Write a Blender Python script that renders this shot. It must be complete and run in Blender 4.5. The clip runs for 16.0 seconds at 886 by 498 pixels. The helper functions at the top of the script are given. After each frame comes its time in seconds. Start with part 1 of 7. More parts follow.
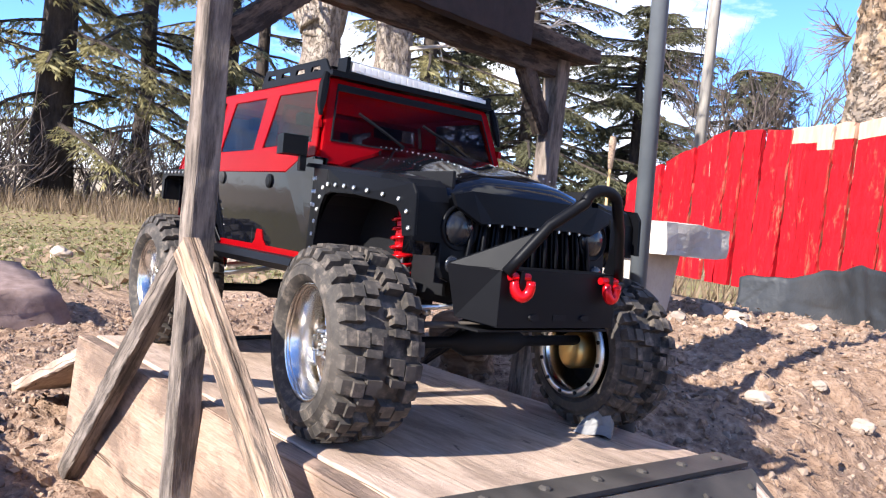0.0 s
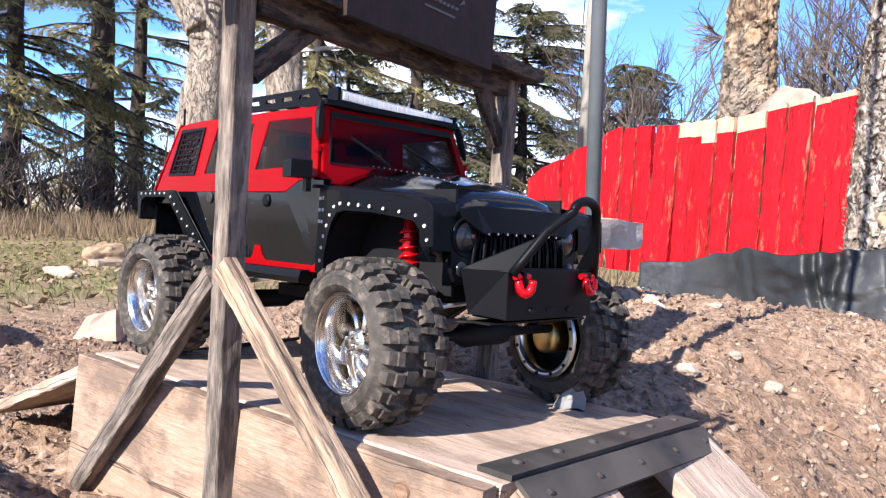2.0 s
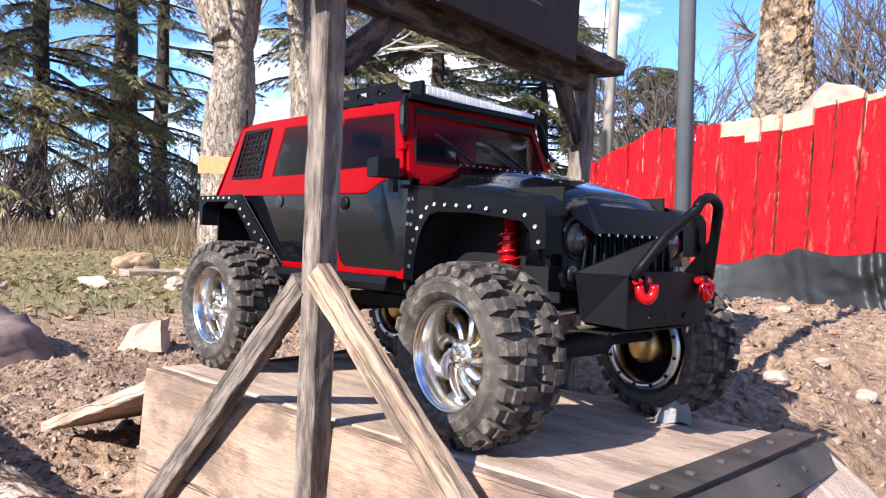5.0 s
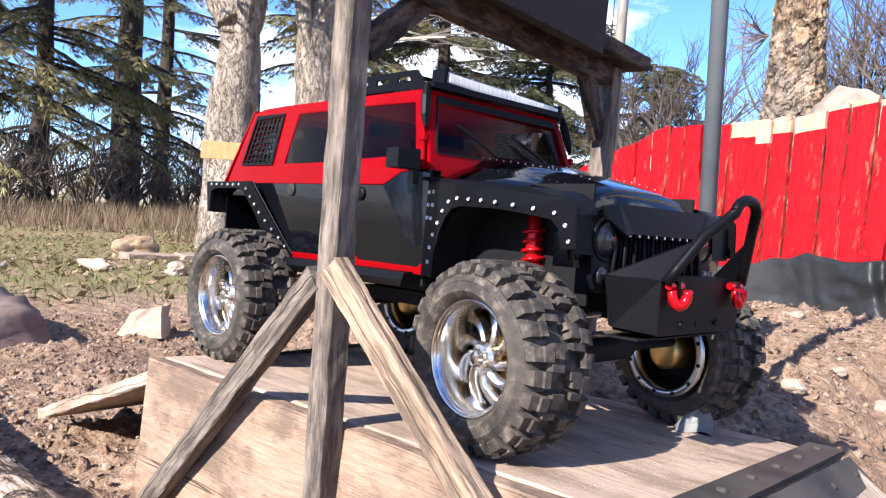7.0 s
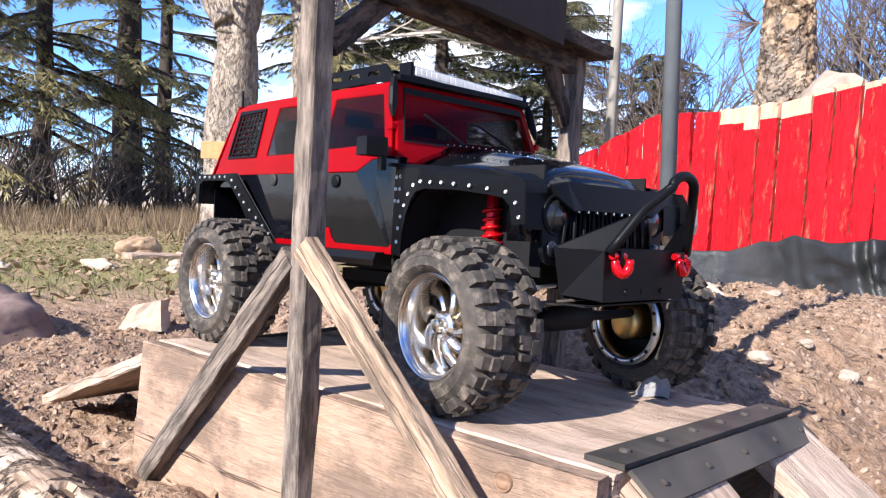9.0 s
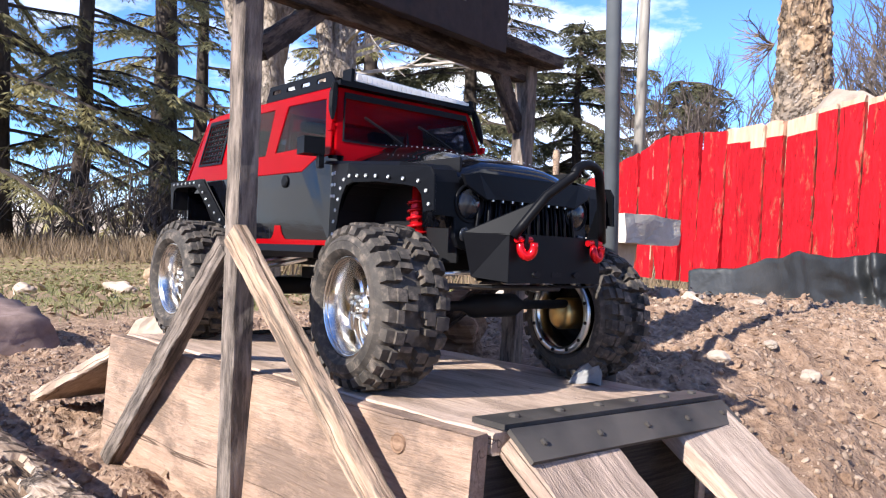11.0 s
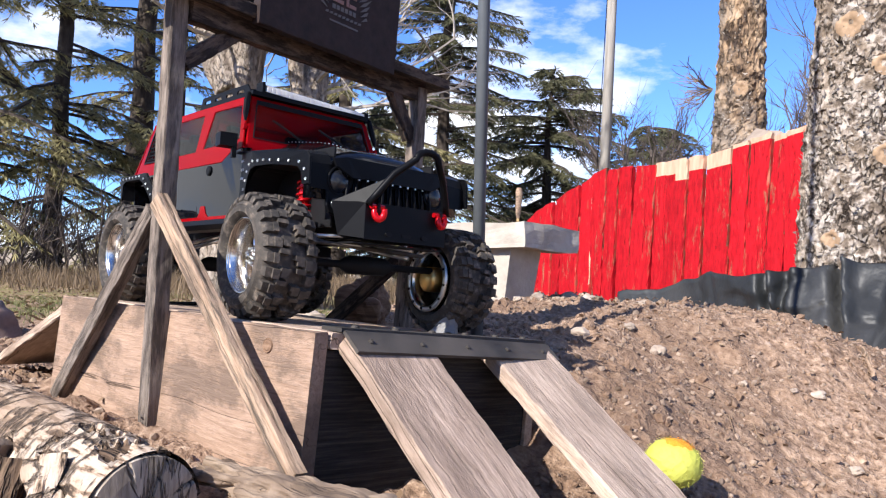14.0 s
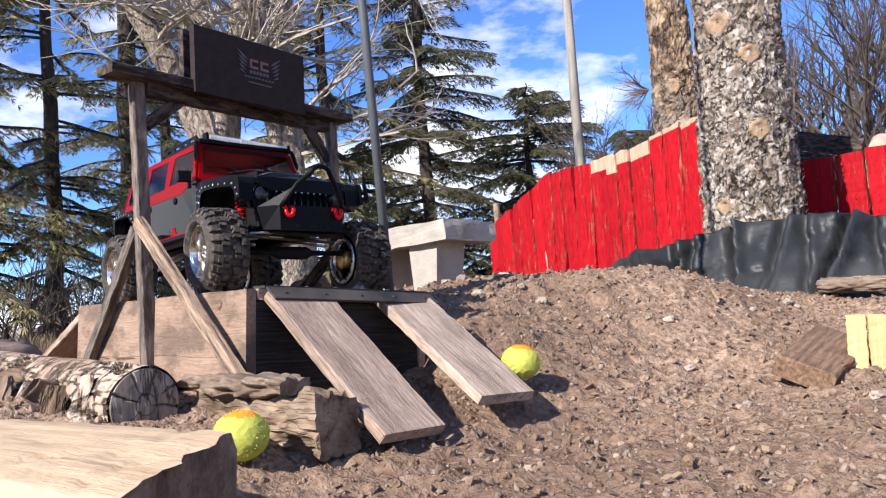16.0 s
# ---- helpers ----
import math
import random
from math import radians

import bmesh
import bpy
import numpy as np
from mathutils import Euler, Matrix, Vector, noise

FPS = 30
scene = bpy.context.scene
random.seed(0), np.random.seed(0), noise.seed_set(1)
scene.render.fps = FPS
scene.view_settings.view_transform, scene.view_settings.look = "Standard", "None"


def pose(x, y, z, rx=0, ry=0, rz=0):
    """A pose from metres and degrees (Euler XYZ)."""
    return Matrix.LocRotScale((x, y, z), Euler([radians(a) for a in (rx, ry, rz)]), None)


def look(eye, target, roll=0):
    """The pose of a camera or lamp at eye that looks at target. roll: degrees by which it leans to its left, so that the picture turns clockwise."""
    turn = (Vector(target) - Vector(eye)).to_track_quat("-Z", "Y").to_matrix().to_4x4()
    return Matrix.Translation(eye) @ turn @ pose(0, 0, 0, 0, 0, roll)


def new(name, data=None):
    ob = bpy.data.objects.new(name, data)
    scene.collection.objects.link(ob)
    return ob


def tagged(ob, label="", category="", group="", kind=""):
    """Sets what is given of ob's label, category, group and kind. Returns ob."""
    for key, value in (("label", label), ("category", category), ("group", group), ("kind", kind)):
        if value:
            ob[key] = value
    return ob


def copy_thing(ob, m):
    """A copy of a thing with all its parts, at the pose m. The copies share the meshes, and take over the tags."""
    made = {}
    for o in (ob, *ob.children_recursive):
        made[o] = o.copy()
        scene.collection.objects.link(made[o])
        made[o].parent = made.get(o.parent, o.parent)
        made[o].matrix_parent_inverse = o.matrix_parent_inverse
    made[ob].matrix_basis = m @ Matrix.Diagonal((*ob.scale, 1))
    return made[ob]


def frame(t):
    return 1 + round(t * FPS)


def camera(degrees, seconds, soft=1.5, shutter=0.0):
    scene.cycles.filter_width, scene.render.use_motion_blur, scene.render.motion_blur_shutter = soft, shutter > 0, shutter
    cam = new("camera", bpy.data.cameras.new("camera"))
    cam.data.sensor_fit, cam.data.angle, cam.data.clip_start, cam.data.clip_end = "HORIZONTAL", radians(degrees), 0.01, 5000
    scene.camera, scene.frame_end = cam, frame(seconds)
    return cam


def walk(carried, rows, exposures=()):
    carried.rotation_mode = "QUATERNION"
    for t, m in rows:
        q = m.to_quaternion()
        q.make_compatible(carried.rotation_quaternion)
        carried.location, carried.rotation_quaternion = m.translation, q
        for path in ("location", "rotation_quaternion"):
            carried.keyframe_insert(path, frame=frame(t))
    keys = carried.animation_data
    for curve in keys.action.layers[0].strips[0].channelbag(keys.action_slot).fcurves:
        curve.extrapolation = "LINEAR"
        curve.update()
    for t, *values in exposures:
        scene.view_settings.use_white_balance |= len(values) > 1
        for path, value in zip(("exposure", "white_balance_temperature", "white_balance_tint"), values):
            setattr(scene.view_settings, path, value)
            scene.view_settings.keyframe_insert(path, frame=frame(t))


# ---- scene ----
cam = camera(59.2, 16.0, 1.2)
SIZE = 1.3
METRES, EYE, TILT, LEAN, TURN = 0.94 * SIZE, 0.47 * SIZE, -3.7, 0.0, 47.2
ROWS = [
    (0.0, 0.0, 0.0, 0.0, -0.02, 0.2, -5.37),
    (0.5, 0.0018, -0.0224, 0.0008, -1.88, 1.55, -5.85),
    (1.0, -0.017, -0.0524, 0.0044, -3.79, 1.61, -5.73),
    (1.5, -0.0405, -0.0637, 0.0004, -4.89, 1.04, -4.48),
    (2.0, -0.0782, -0.0679, 0.0013, -7.92, 0.54, -2.51),
    (2.5, -0.1236, -0.0611, 0.002, -8.9, 0.05, -0.03),
    (3.0, -0.139, -0.0437, 0.0056, -7.85, 0.18, 1.16),
    (3.5, -0.1399, -0.0346, 0.0027, -6.56, 0.84, 0.14),
    (4.0, -0.1382, -0.0314, -0.0015, -6.57, 1.03, -0.39),
    (6.5, -0.1196, 0.0054, -0.0006, -6.03, 0.64, -3.81),
    (7.0, -0.1383, 0.0047, 0.0002, -6.56, 0.35, -3.61),
    (7.5, -0.1618, -0.0027, -0.0014, -8.38, 0.21, -2.39),
    (8.0, -0.1594, -0.0166, 0.0012, -8.33, -0.21, -2.0),
    (8.5, -0.1342, -0.0304, -0.005, -7.24, -0.18, -1.97),
    (9.0, -0.1165, -0.038, -0.0096, -6.26, -0.0, -2.25),
    (9.5, -0.1021, -0.0411, -0.016, -5.62, 0.23, -2.14),
    (12.0, 0.0002, -0.1172, -0.0572, -2.24, 3.52, -1.93),
    (12.5, 0.0192, -0.1364, -0.0705, -1.45, 4.0, -2.19),
    (13.0, 0.0317, -0.167, -0.085, -1.02, 4.53, -2.86),
    (13.5, 0.0369, -0.205, -0.1068, -3.88, 4.95, -3.07),
    (14.0, 0.0393, -0.2481, -0.105, -5.55, 5.19, -2.59),
    (14.5, 0.0565, -0.3006, -0.1239, -7.1, 4.95, -1.51),
    (15.0, 0.0832, -0.3898, -0.1487, -6.93, 6.64, 0.06),
    (15.5, 0.1144, -0.4804, -0.1682, -5.14, 7.12, 2.6),
    (16.0, 0.1445, -0.5528, -0.2011, -4.66, 7.28, 4.45),
]
walk(cam, [(t, pose(0, 0, EYE, TILT, LEAN, TURN) @ pose(METRES * x, METRES * y, METRES * z, 90 + pitch, roll, yaw)) for t, x, y, z, yaw, pitch, roll in ROWS],
     exposures=[(0.0, 1.60, 6350, 11), (2.0, 1.47, 6350, 11), (9.5, 1.42, 6350, 11), (12.5, 1.24, 6350, 11), (16.0, 0.90, 6350, 11)])

# ---- light ----
SUN_WAY = Vector((0.0, -1.0, 0.66)).normalized()
sun = new("sun", bpy.data.lights.new("sun", "SUN"))
sun.data.energy, sun.data.angle, sun.data.color = 5.0, radians(0.55), (1.0, 0.95, 0.87)
sun.matrix_world = look(SUN_WAY * 30, (0, 0, 0))

world = bpy.data.worlds.new("sky")
scene.world = world
world.use_nodes = True
wn, wl = world.node_tree.nodes, world.node_tree.links
wn.clear()
w_out, w_bg = wn.new("ShaderNodeOutputWorld"), wn.new("ShaderNodeBackground")
w_sky = wn.new("ShaderNodeTexSky")
w_sky.sky_type, w_sky.sun_disc = "NISHITA", False
w_sky.sun_elevation, w_sky.sun_rotation = math.asin(SUN_WAY.z), math.atan2(SUN_WAY.x, SUN_WAY.y)
w_sky.air_density, w_sky.dust_density, w_sky.ozone_density, w_sky.altitude = 0.9, 0.0, 3.5, 1800
w_co, w_map = wn.new("ShaderNodeTexCoord"), wn.new("ShaderNodeMapping")
w_map.inputs["Scale"].default_value = (1.0, 1.0, 2.4)
w_map.inputs["Location"].default_value = (0.35, 0.1, 0.55)
w_noise, w_ramp = wn.new("ShaderNodeTexNoise"), wn.new("ShaderNodeValToRGB")
w_noise.inputs["Scale"].default_value, w_noise.inputs["Detail"].default_value, w_noise.inputs["Roughness"].default_value = 2.6, 9, 0.58
w_ramp.color_ramp.elements[0].position, w_ramp.color_ramp.elements[1].position = 0.54, 0.645
w_mix, w_deep = wn.new("ShaderNodeMixRGB"), wn.new("ShaderNodeMixRGB")
w_deep.blend_type = "MULTIPLY"
w_deep.inputs["Fac"].default_value, w_deep.inputs["Color2"].default_value = 1.0, (0.62, 0.82, 1.16, 1)
w_sep, w_low, w_sum = wn.new("ShaderNodeSeparateXYZ"), wn.new("ShaderNodeMapRange"), wn.new("ShaderNodeMath")
w_low.inputs["From Min"].default_value, w_low.inputs["From Max"].default_value = 0.0, 0.26
w_low.inputs["To Min"].default_value, w_low.inputs["To Max"].default_value = 0.15, 0.0
wl.new(w_co.outputs["Generated"], w_sep.inputs["Vector"])
wl.new(w_sep.outputs["Z"], w_low.inputs["Value"])
w_dot, w_bank, w_more = wn.new("ShaderNodeVectorMath"), wn.new("ShaderNodeMapRange"), wn.new("ShaderNodeMath")
w_dot.operation, w_dot.inputs[1].default_value = "DOT_PRODUCT", (-0.545, 0.780, 0.308)
w_bank.inputs["From Min"].default_value, w_bank.inputs["From Max"].default_value, w_bank.inputs["To Max"].default_value = 0.980, 0.999, 0.15
wl.new(w_co.outputs["Generated"], w_dot.inputs[0])
wl.new(w_dot.outputs["Value"], w_bank.inputs["Value"])
wl.new(w_noise.outputs["Fac"], w_more.inputs[0])
wl.new(w_bank.outputs["Result"], w_more.inputs[1])
wl.new(w_more.outputs["Value"], w_sum.inputs[0])
wl.new(w_low.outputs["Result"], w_sum.inputs[1])
w_mix.inputs["Color2"].default_value = (6.0, 6.1, 6.3, 1)
wl.new(w_co.outputs["Generated"], w_map.inputs["Vector"])
wl.new(w_map.outputs["Vector"], w_noise.inputs["Vector"])
wl.new(w_sum.outputs["Value"], w_ramp.inputs["Fac"])
wl.new(w_ramp.outputs["Color"], w_mix.inputs["Fac"])
wl.new(w_sky.outputs["Color"], w_deep.inputs["Color1"])
wl.new(w_deep.outputs["Color"], w_mix.inputs["Color1"])
wl.new(w_mix.outputs["Color"], w_bg.inputs["Color"])
wl.new(w_bg.outputs["Background"], w_out.inputs["Surface"])
w_bg.inputs["Strength"].default_value = 0.118


# ---- materials ----
def material(name, stops, scale=8.0, stretch=(1, 1, 1), rough=(0.6, 0.85), bump=0.3, depth=0.002, metal=0.0, detail=8.0,
             coarse=None, blot=(0.35, 0.65), per_object=0.0, coat=0.0, coords="Object", fine=None, specular=0.22):
    """stops: (position, colour) of a noise ramp; coarse: (colour, scale, amount) of large blots; per_object: spread of value from piece to piece;
    fine: (scale, bump) of a second, finer relief."""
    m = bpy.data.materials.new(name)
    m.use_nodes = True
    n, l = m.node_tree.nodes, m.node_tree.links
    shader = n["Principled BSDF"]
    co, mp = n.new("ShaderNodeTexCoord"), n.new("ShaderNodeMapping")
    mp.inputs["Scale"].default_value = stretch
    l.new(co.outputs[coords], mp.inputs["Vector"])
    tex = n.new("ShaderNodeTexNoise")
    tex.inputs["Scale"].default_value, tex.inputs["Detail"].default_value, tex.inputs["Roughness"].default_value = scale, detail, 0.62
    l.new(mp.outputs["Vector"], tex.inputs["Vector"])
    if per_object:
        info, add = n.new("ShaderNodeObjectInfo"), n.new("ShaderNodeVectorMath")
        add.operation = "MULTIPLY_ADD"
        add.inputs[1].default_value = (37.0, 19.0, 53.0)
        l.new(info.outputs["Random"], add.inputs[0])
        l.new(mp.outputs["Vector"], add.inputs[2])
        l.new(add.outputs["Vector"], tex.inputs["Vector"])
    ramp = n.new("ShaderNodeValToRGB")
    el = ramp.color_ramp.elements
    while len(el) < len(stops):
        el.new(0.5)
    for e, (p, c) in zip(el, stops):
        e.position, e.color = p, (*c, 1)
    l.new(tex.outputs["Fac"], ramp.inputs["Fac"])
    colour = ramp.outputs["Color"]
    if coarse:
        big, bramp, mix = n.new("ShaderNodeTexNoise"), n.new("ShaderNodeValToRGB"), n.new("ShaderNodeMixRGB")
        big.inputs["Scale"].default_value, big.inputs["Detail"].default_value = coarse[1], 5
        l.new(co.outputs[coords], big.inputs["Vector"])
        bramp.color_ramp.elements[0].position, bramp.color_ramp.elements[1].position = blot
        bramp.color_ramp.elements[1].color = (coarse[2],) * 3 + (1,)
        l.new(big.outputs["Fac"], bramp.inputs["Fac"])
        l.new(bramp.outputs["Color"], mix.inputs["Fac"])
        l.new(colour, mix.inputs["Color1"])
        mix.inputs["Color2"].default_value = (*coarse[0], 1)
        colour = mix.outputs["Color"]
    if per_object:
        hsv, rng = n.new("ShaderNodeHueSaturation"), n.new("ShaderNodeMapRange")
        rng.inputs["To Min"].default_value, rng.inputs["To Max"].default_value = 1 - per_object, 1 + per_object
        l.new(info.outputs["Random"], rng.inputs["Value"])
        l.new(rng.outputs["Result"], hsv.inputs["Value"])
        l.new(colour, hsv.inputs["Color"])
        colour = hsv.outputs["Color"]
    l.new(colour, shader.inputs["Base Color"])
    rr = n.new("ShaderNodeMapRange")
    rr.inputs["To Min"].default_value, rr.inputs["To Max"].default_value = rough
    l.new(tex.outputs["Fac"], rr.inputs["Value"])
    l.new(rr.outputs["Result"], shader.inputs["Roughness"])
    shader.inputs["Metallic"].default_value = metal
    shader.inputs["Coat Weight"].default_value = coat
    shader.inputs["Specular IOR Level"].default_value = specular
    if bump:
        b = n.new("ShaderNodeBump")
        b.inputs["Strength"].default_value, b.inputs["Distance"].default_value = bump, depth
        l.new(tex.outputs["Fac"], b.inputs["Height"])
        normal = b.outputs["Normal"]
        if fine:
            ftex, fb = n.new("ShaderNodeTexNoise"), n.new("ShaderNodeBump")
            ftex.inputs["Scale"].default_value, ftex.inputs["Detail"].default_value = fine[0], 4
            l.new(co.outputs[coords], ftex.inputs["Vector"])
            fb.inputs["Strength"].default_value, fb.inputs["Distance"].default_value = fine[1], depth
            l.new(ftex.outputs["Fac"], fb.inputs["Height"])
            l.new(normal, fb.inputs["Normal"])
            normal = fb.outputs["Normal"]
        l.new(normal, shader.inputs["Normal"])
    return m


def glass(name, tint, rough=0.03, alpha=0.5):
    """Thin tinted polycarbonate: partly clear, partly a glossy dark film."""
    m = bpy.data.materials.new(name)
    m.use_nodes = True
    n, l = m.node_tree.nodes, m.node_tree.links
    out = n["Material Output"]
    n.remove(n["Principled BSDF"])
    clear, gloss, mix, fres = n.new("ShaderNodeBsdfTransparent"), n.new("ShaderNodeBsdfGlossy"), n.new("ShaderNodeMixShader"), n.new("ShaderNodeLayerWeight")
    clear.inputs["Color"].default_value = (*tint, 1)
    gloss.inputs["Roughness"].default_value = rough
    fres.inputs["Blend"].default_value = 0.5
    power, low = n.new("ShaderNodeMath"), n.new("ShaderNodeMath")
    power.operation, power.inputs[1].default_value = "POWER", 4.0
    low.operation, low.inputs[1].default_value, low.inputs[2].default_value = "MULTIPLY_ADD", 0.40, 0.005
    l.new(fres.outputs["Facing"], power.inputs[0])
    l.new(power.outputs["Value"], low.inputs[0])
    l.new(low.outputs["Value"], mix.inputs["Fac"])
    l.new(clear.outputs["BSDF"], mix.inputs[1])
    l.new(gloss.outputs["BSDF"], mix.inputs[2])
    l.new(mix.outputs["Shader"], out.inputs["Surface"])
    return m


def plain(name, colour, rough, metal=0.0, coat=0.0, specular=0.5):
    """A manufactured surface with faint dust and scuffs."""
    c = Vector(colour)
    return material(name, [(0.3, tuple(c * 0.85)), (0.7, tuple(c * 1.12))], 40, rough=(rough * 0.8, min(1, rough * 1.3)), bump=0.05, depth=0.0005, metal=metal, coat=coat, specular=specular)


def cracks(m, scale, stretch, at, width, colour, depth=0.0, strength=1.0, detail=4.0, coords="Object", blend=0.9):
    """Thin dark lines where a stretched noise crosses a level: checks, seams and furrows."""
    n, l = m.node_tree.nodes, m.node_tree.links
    shader = [k for k in n if k.type == "BSDF_PRINCIPLED"][0]
    co, mp, tex, near, mix = n.new("ShaderNodeTexCoord"), n.new("ShaderNodeMapping"), n.new("ShaderNodeTexNoise"), n.new("ShaderNodeMapRange"), n.new("ShaderNodeMixRGB")
    mp.inputs["Scale"].default_value = stretch
    info, add = n.new("ShaderNodeObjectInfo"), n.new("ShaderNodeVectorMath")
    add.operation, add.inputs[1].default_value = "MULTIPLY_ADD", (23.0, 31.0, 17.0)
    l.new(co.outputs[coords], mp.inputs["Vector"])
    l.new(info.outputs["Random"], add.inputs[0])
    l.new(mp.outputs["Vector"], add.inputs[2])
    l.new(add.outputs["Vector"], tex.inputs["Vector"])
    tex.inputs["Scale"].default_value, tex.inputs["Detail"].default_value, tex.inputs["Roughness"].default_value = scale, detail, 0.6
    sub_, abs_ = n.new("ShaderNodeMath"), n.new("ShaderNodeMath")
    sub_.operation, sub_.inputs[1].default_value, abs_.operation = "SUBTRACT", at, "ABSOLUTE"
    l.new(tex.outputs["Fac"], sub_.inputs[0])
    l.new(sub_.outputs["Value"], abs_.inputs[0])
    l.new(abs_.outputs["Value"], near.inputs["Value"])
    near.inputs["From Max"].default_value, near.inputs["To Min"].default_value, near.inputs["To Max"].default_value = width, blend, 0.0
    old = shader.inputs["Base Color"].links[0].from_socket
    l.new(near.outputs["Result"], mix.inputs["Fac"])
    l.new(old, mix.inputs["Color1"])
    mix.inputs["Color2"].default_value = (*colour, 1)
    l.new(mix.outputs["Color"], shader.inputs["Base Color"])
    if depth:
        b = n.new("ShaderNodeBump")
        b.invert = True
        b.inputs["Strength"].default_value, b.inputs["Distance"].default_value = strength, depth
        l.new(near.outputs["Result"], b.inputs["Height"])
        if shader.inputs["Normal"].links:
            l.new(shader.inputs["Normal"].links[0].from_socket, b.inputs["Normal"])
        l.new(b.outputs["Normal"], shader.inputs["Normal"])
    return m


def weathered(name, low, high, stain, cover, edge=0.05, grain=62.0, patch=(5.0, 17.0, 17.0), wave=0.010, rough=(0.72, 0.95), relief=0.0016, spread=0.08, axis="x", checks=0.0, specular=0.18, coords="Object", fade=1.0):
    """Old wood along one axis: wavy fibres from low to high, a worn film of stain that is left on a share (cover) of it, and open checks."""
    m = bpy.data.materials.new(name)
    m.use_nodes = True
    n, l = m.node_tree.nodes, m.node_tree.links
    shader = n["Principled BSDF"]
    co, info = n.new("ShaderNodeTexCoord"), n.new("ShaderNodeObjectInfo")
    off = n.new("ShaderNodeVectorMath")
    off.operation, off.inputs[1].default_value = "MULTIPLY_ADD", (3.7, 1.9, 5.3)
    l.new(info.outputs["Random"], off.inputs[0])
    l.new(co.outputs[coords], off.inputs[2])
    bend, shift, warp = n.new("ShaderNodeTexNoise"), n.new("ShaderNodeVectorMath"), n.new("ShaderNodeVectorMath")
    bend.inputs["Scale"].default_value, bend.inputs["Detail"].default_value = 7.0, 2
    l.new(off.outputs["Vector"], bend.inputs["Vector"])
    shift.operation, shift.inputs[1].default_value = "SUBTRACT", (0.5, 0.5, 0.5)
    l.new(bend.outputs["Color"], shift.inputs[0])
    warp.operation, warp.inputs[1].default_value = "MULTIPLY_ADD", (wave, wave, wave)
    l.new(shift.outputs["Vector"], warp.inputs[0])
    l.new(off.outputs["Vector"], warp.inputs[2])

    def field(long, across, scale, detail, rough_=0.62):
        mp, tex = n.new("ShaderNodeMapping"), n.new("ShaderNodeTexNoise")
        mp.inputs["Scale"].default_value = (long, across, across) if axis == "x" else (across, across, long)
        l.new(warp.outputs["Vector"], mp.inputs["Vector"])
        tex.inputs["Scale"].default_value, tex.inputs["Detail"].default_value, tex.inputs["Roughness"].default_value = scale, detail, rough_
        l.new(mp.outputs["Vector"], tex.inputs["Vector"])
        return tex.outputs["Fac"]

    def calc(op, a, b, c=None):
        k = n.new("ShaderNodeMath")
        k.operation = op
        for i, q in enumerate((a, b, c)):
            if q is None:
                continue
            if isinstance(q, (int, float)):
                k.inputs[i].default_value = q
            else:
                l.new(q, k.inputs[i])
        return k.outputs["Value"]

    def span(value, lo, hi, to_lo=0.0, to_hi=1.0):
        k = n.new("ShaderNodeMapRange")
        for i, q in enumerate((lo, hi, to_lo, to_hi)):
            k.inputs[i + 1].default_value = q
        l.new(value, k.inputs["Value"])
        return k.outputs["Result"]

    def blend(fac, a, b):
        k = n.new("ShaderNodeMixRGB")
        l.new(fac, k.inputs["Fac"])
        for q, sock in ((a, "Color1"), (b, "Color2")):
            if isinstance(q, tuple):
                k.inputs[sock].default_value = (*q, 1)
            else:
                l.new(q, k.inputs[sock])
        return k.outputs["Color"]

    fibre = field(5.0, grain * 1.7, 4.0, 10, 0.72)
    fine = field(16.0, grain * 3.6, 5.0, 4)
    mixed = calc("MULTIPLY_ADD", fine, 0.30, calc("MULTIPLY", fibre, 0.85))
    colour = blend(span(mixed, 0.40, 0.74), low, high)
    patchy = field(patch[0], patch[1], 3.2, 10, 0.70)
    film = calc("MULTIPLY_ADD", fine, 0.10, calc("MULTIPLY_ADD", fibre, 0.28, calc("MULTIPLY", patchy, 0.75)))
    level = 0.565 + 0.20 * (0.5 - cover)
    left = span(film, level - edge, level + edge, 0.0, fade)
    colour = blend(left, colour, stain)
    height = calc("MULTIPLY_ADD", left, 0.35, mixed)
    if checks:
        line = field(0.07, 20.0, 2.6, 1.5)
        gap = span(calc("ABSOLUTE", calc("SUBTRACT", line, 0.5), 0.0), 0.0, checks, 0.8, 0.0)
        colour = blend(gap, colour, tuple(0.16 * q for q in low))
        height = calc("MULTIPLY_ADD", gap, -1.1, height)
    tone, hsv = span(info.outputs["Random"], 0.0, 1.0, 1 - spread, 1 + spread), n.new("ShaderNodeHueSaturation")
    l.new(tone, hsv.inputs["Value"])
    l.new(colour, hsv.inputs["Color"])
    l.new(hsv.outputs["Color"], shader.inputs["Base Color"])
    l.new(span(mixed, 0.3, 0.8, *rough), shader.inputs["Roughness"])
    shader.inputs["Specular IOR Level"].default_value = specular
    b = n.new("ShaderNodeBump")
    b.inputs["Strength"].default_value, b.inputs["Distance"].default_value = 0.8, relief
    l.new(height, b.inputs["Height"])
    l.new(b.outputs["Normal"], shader.inputs["Normal"])
    return m


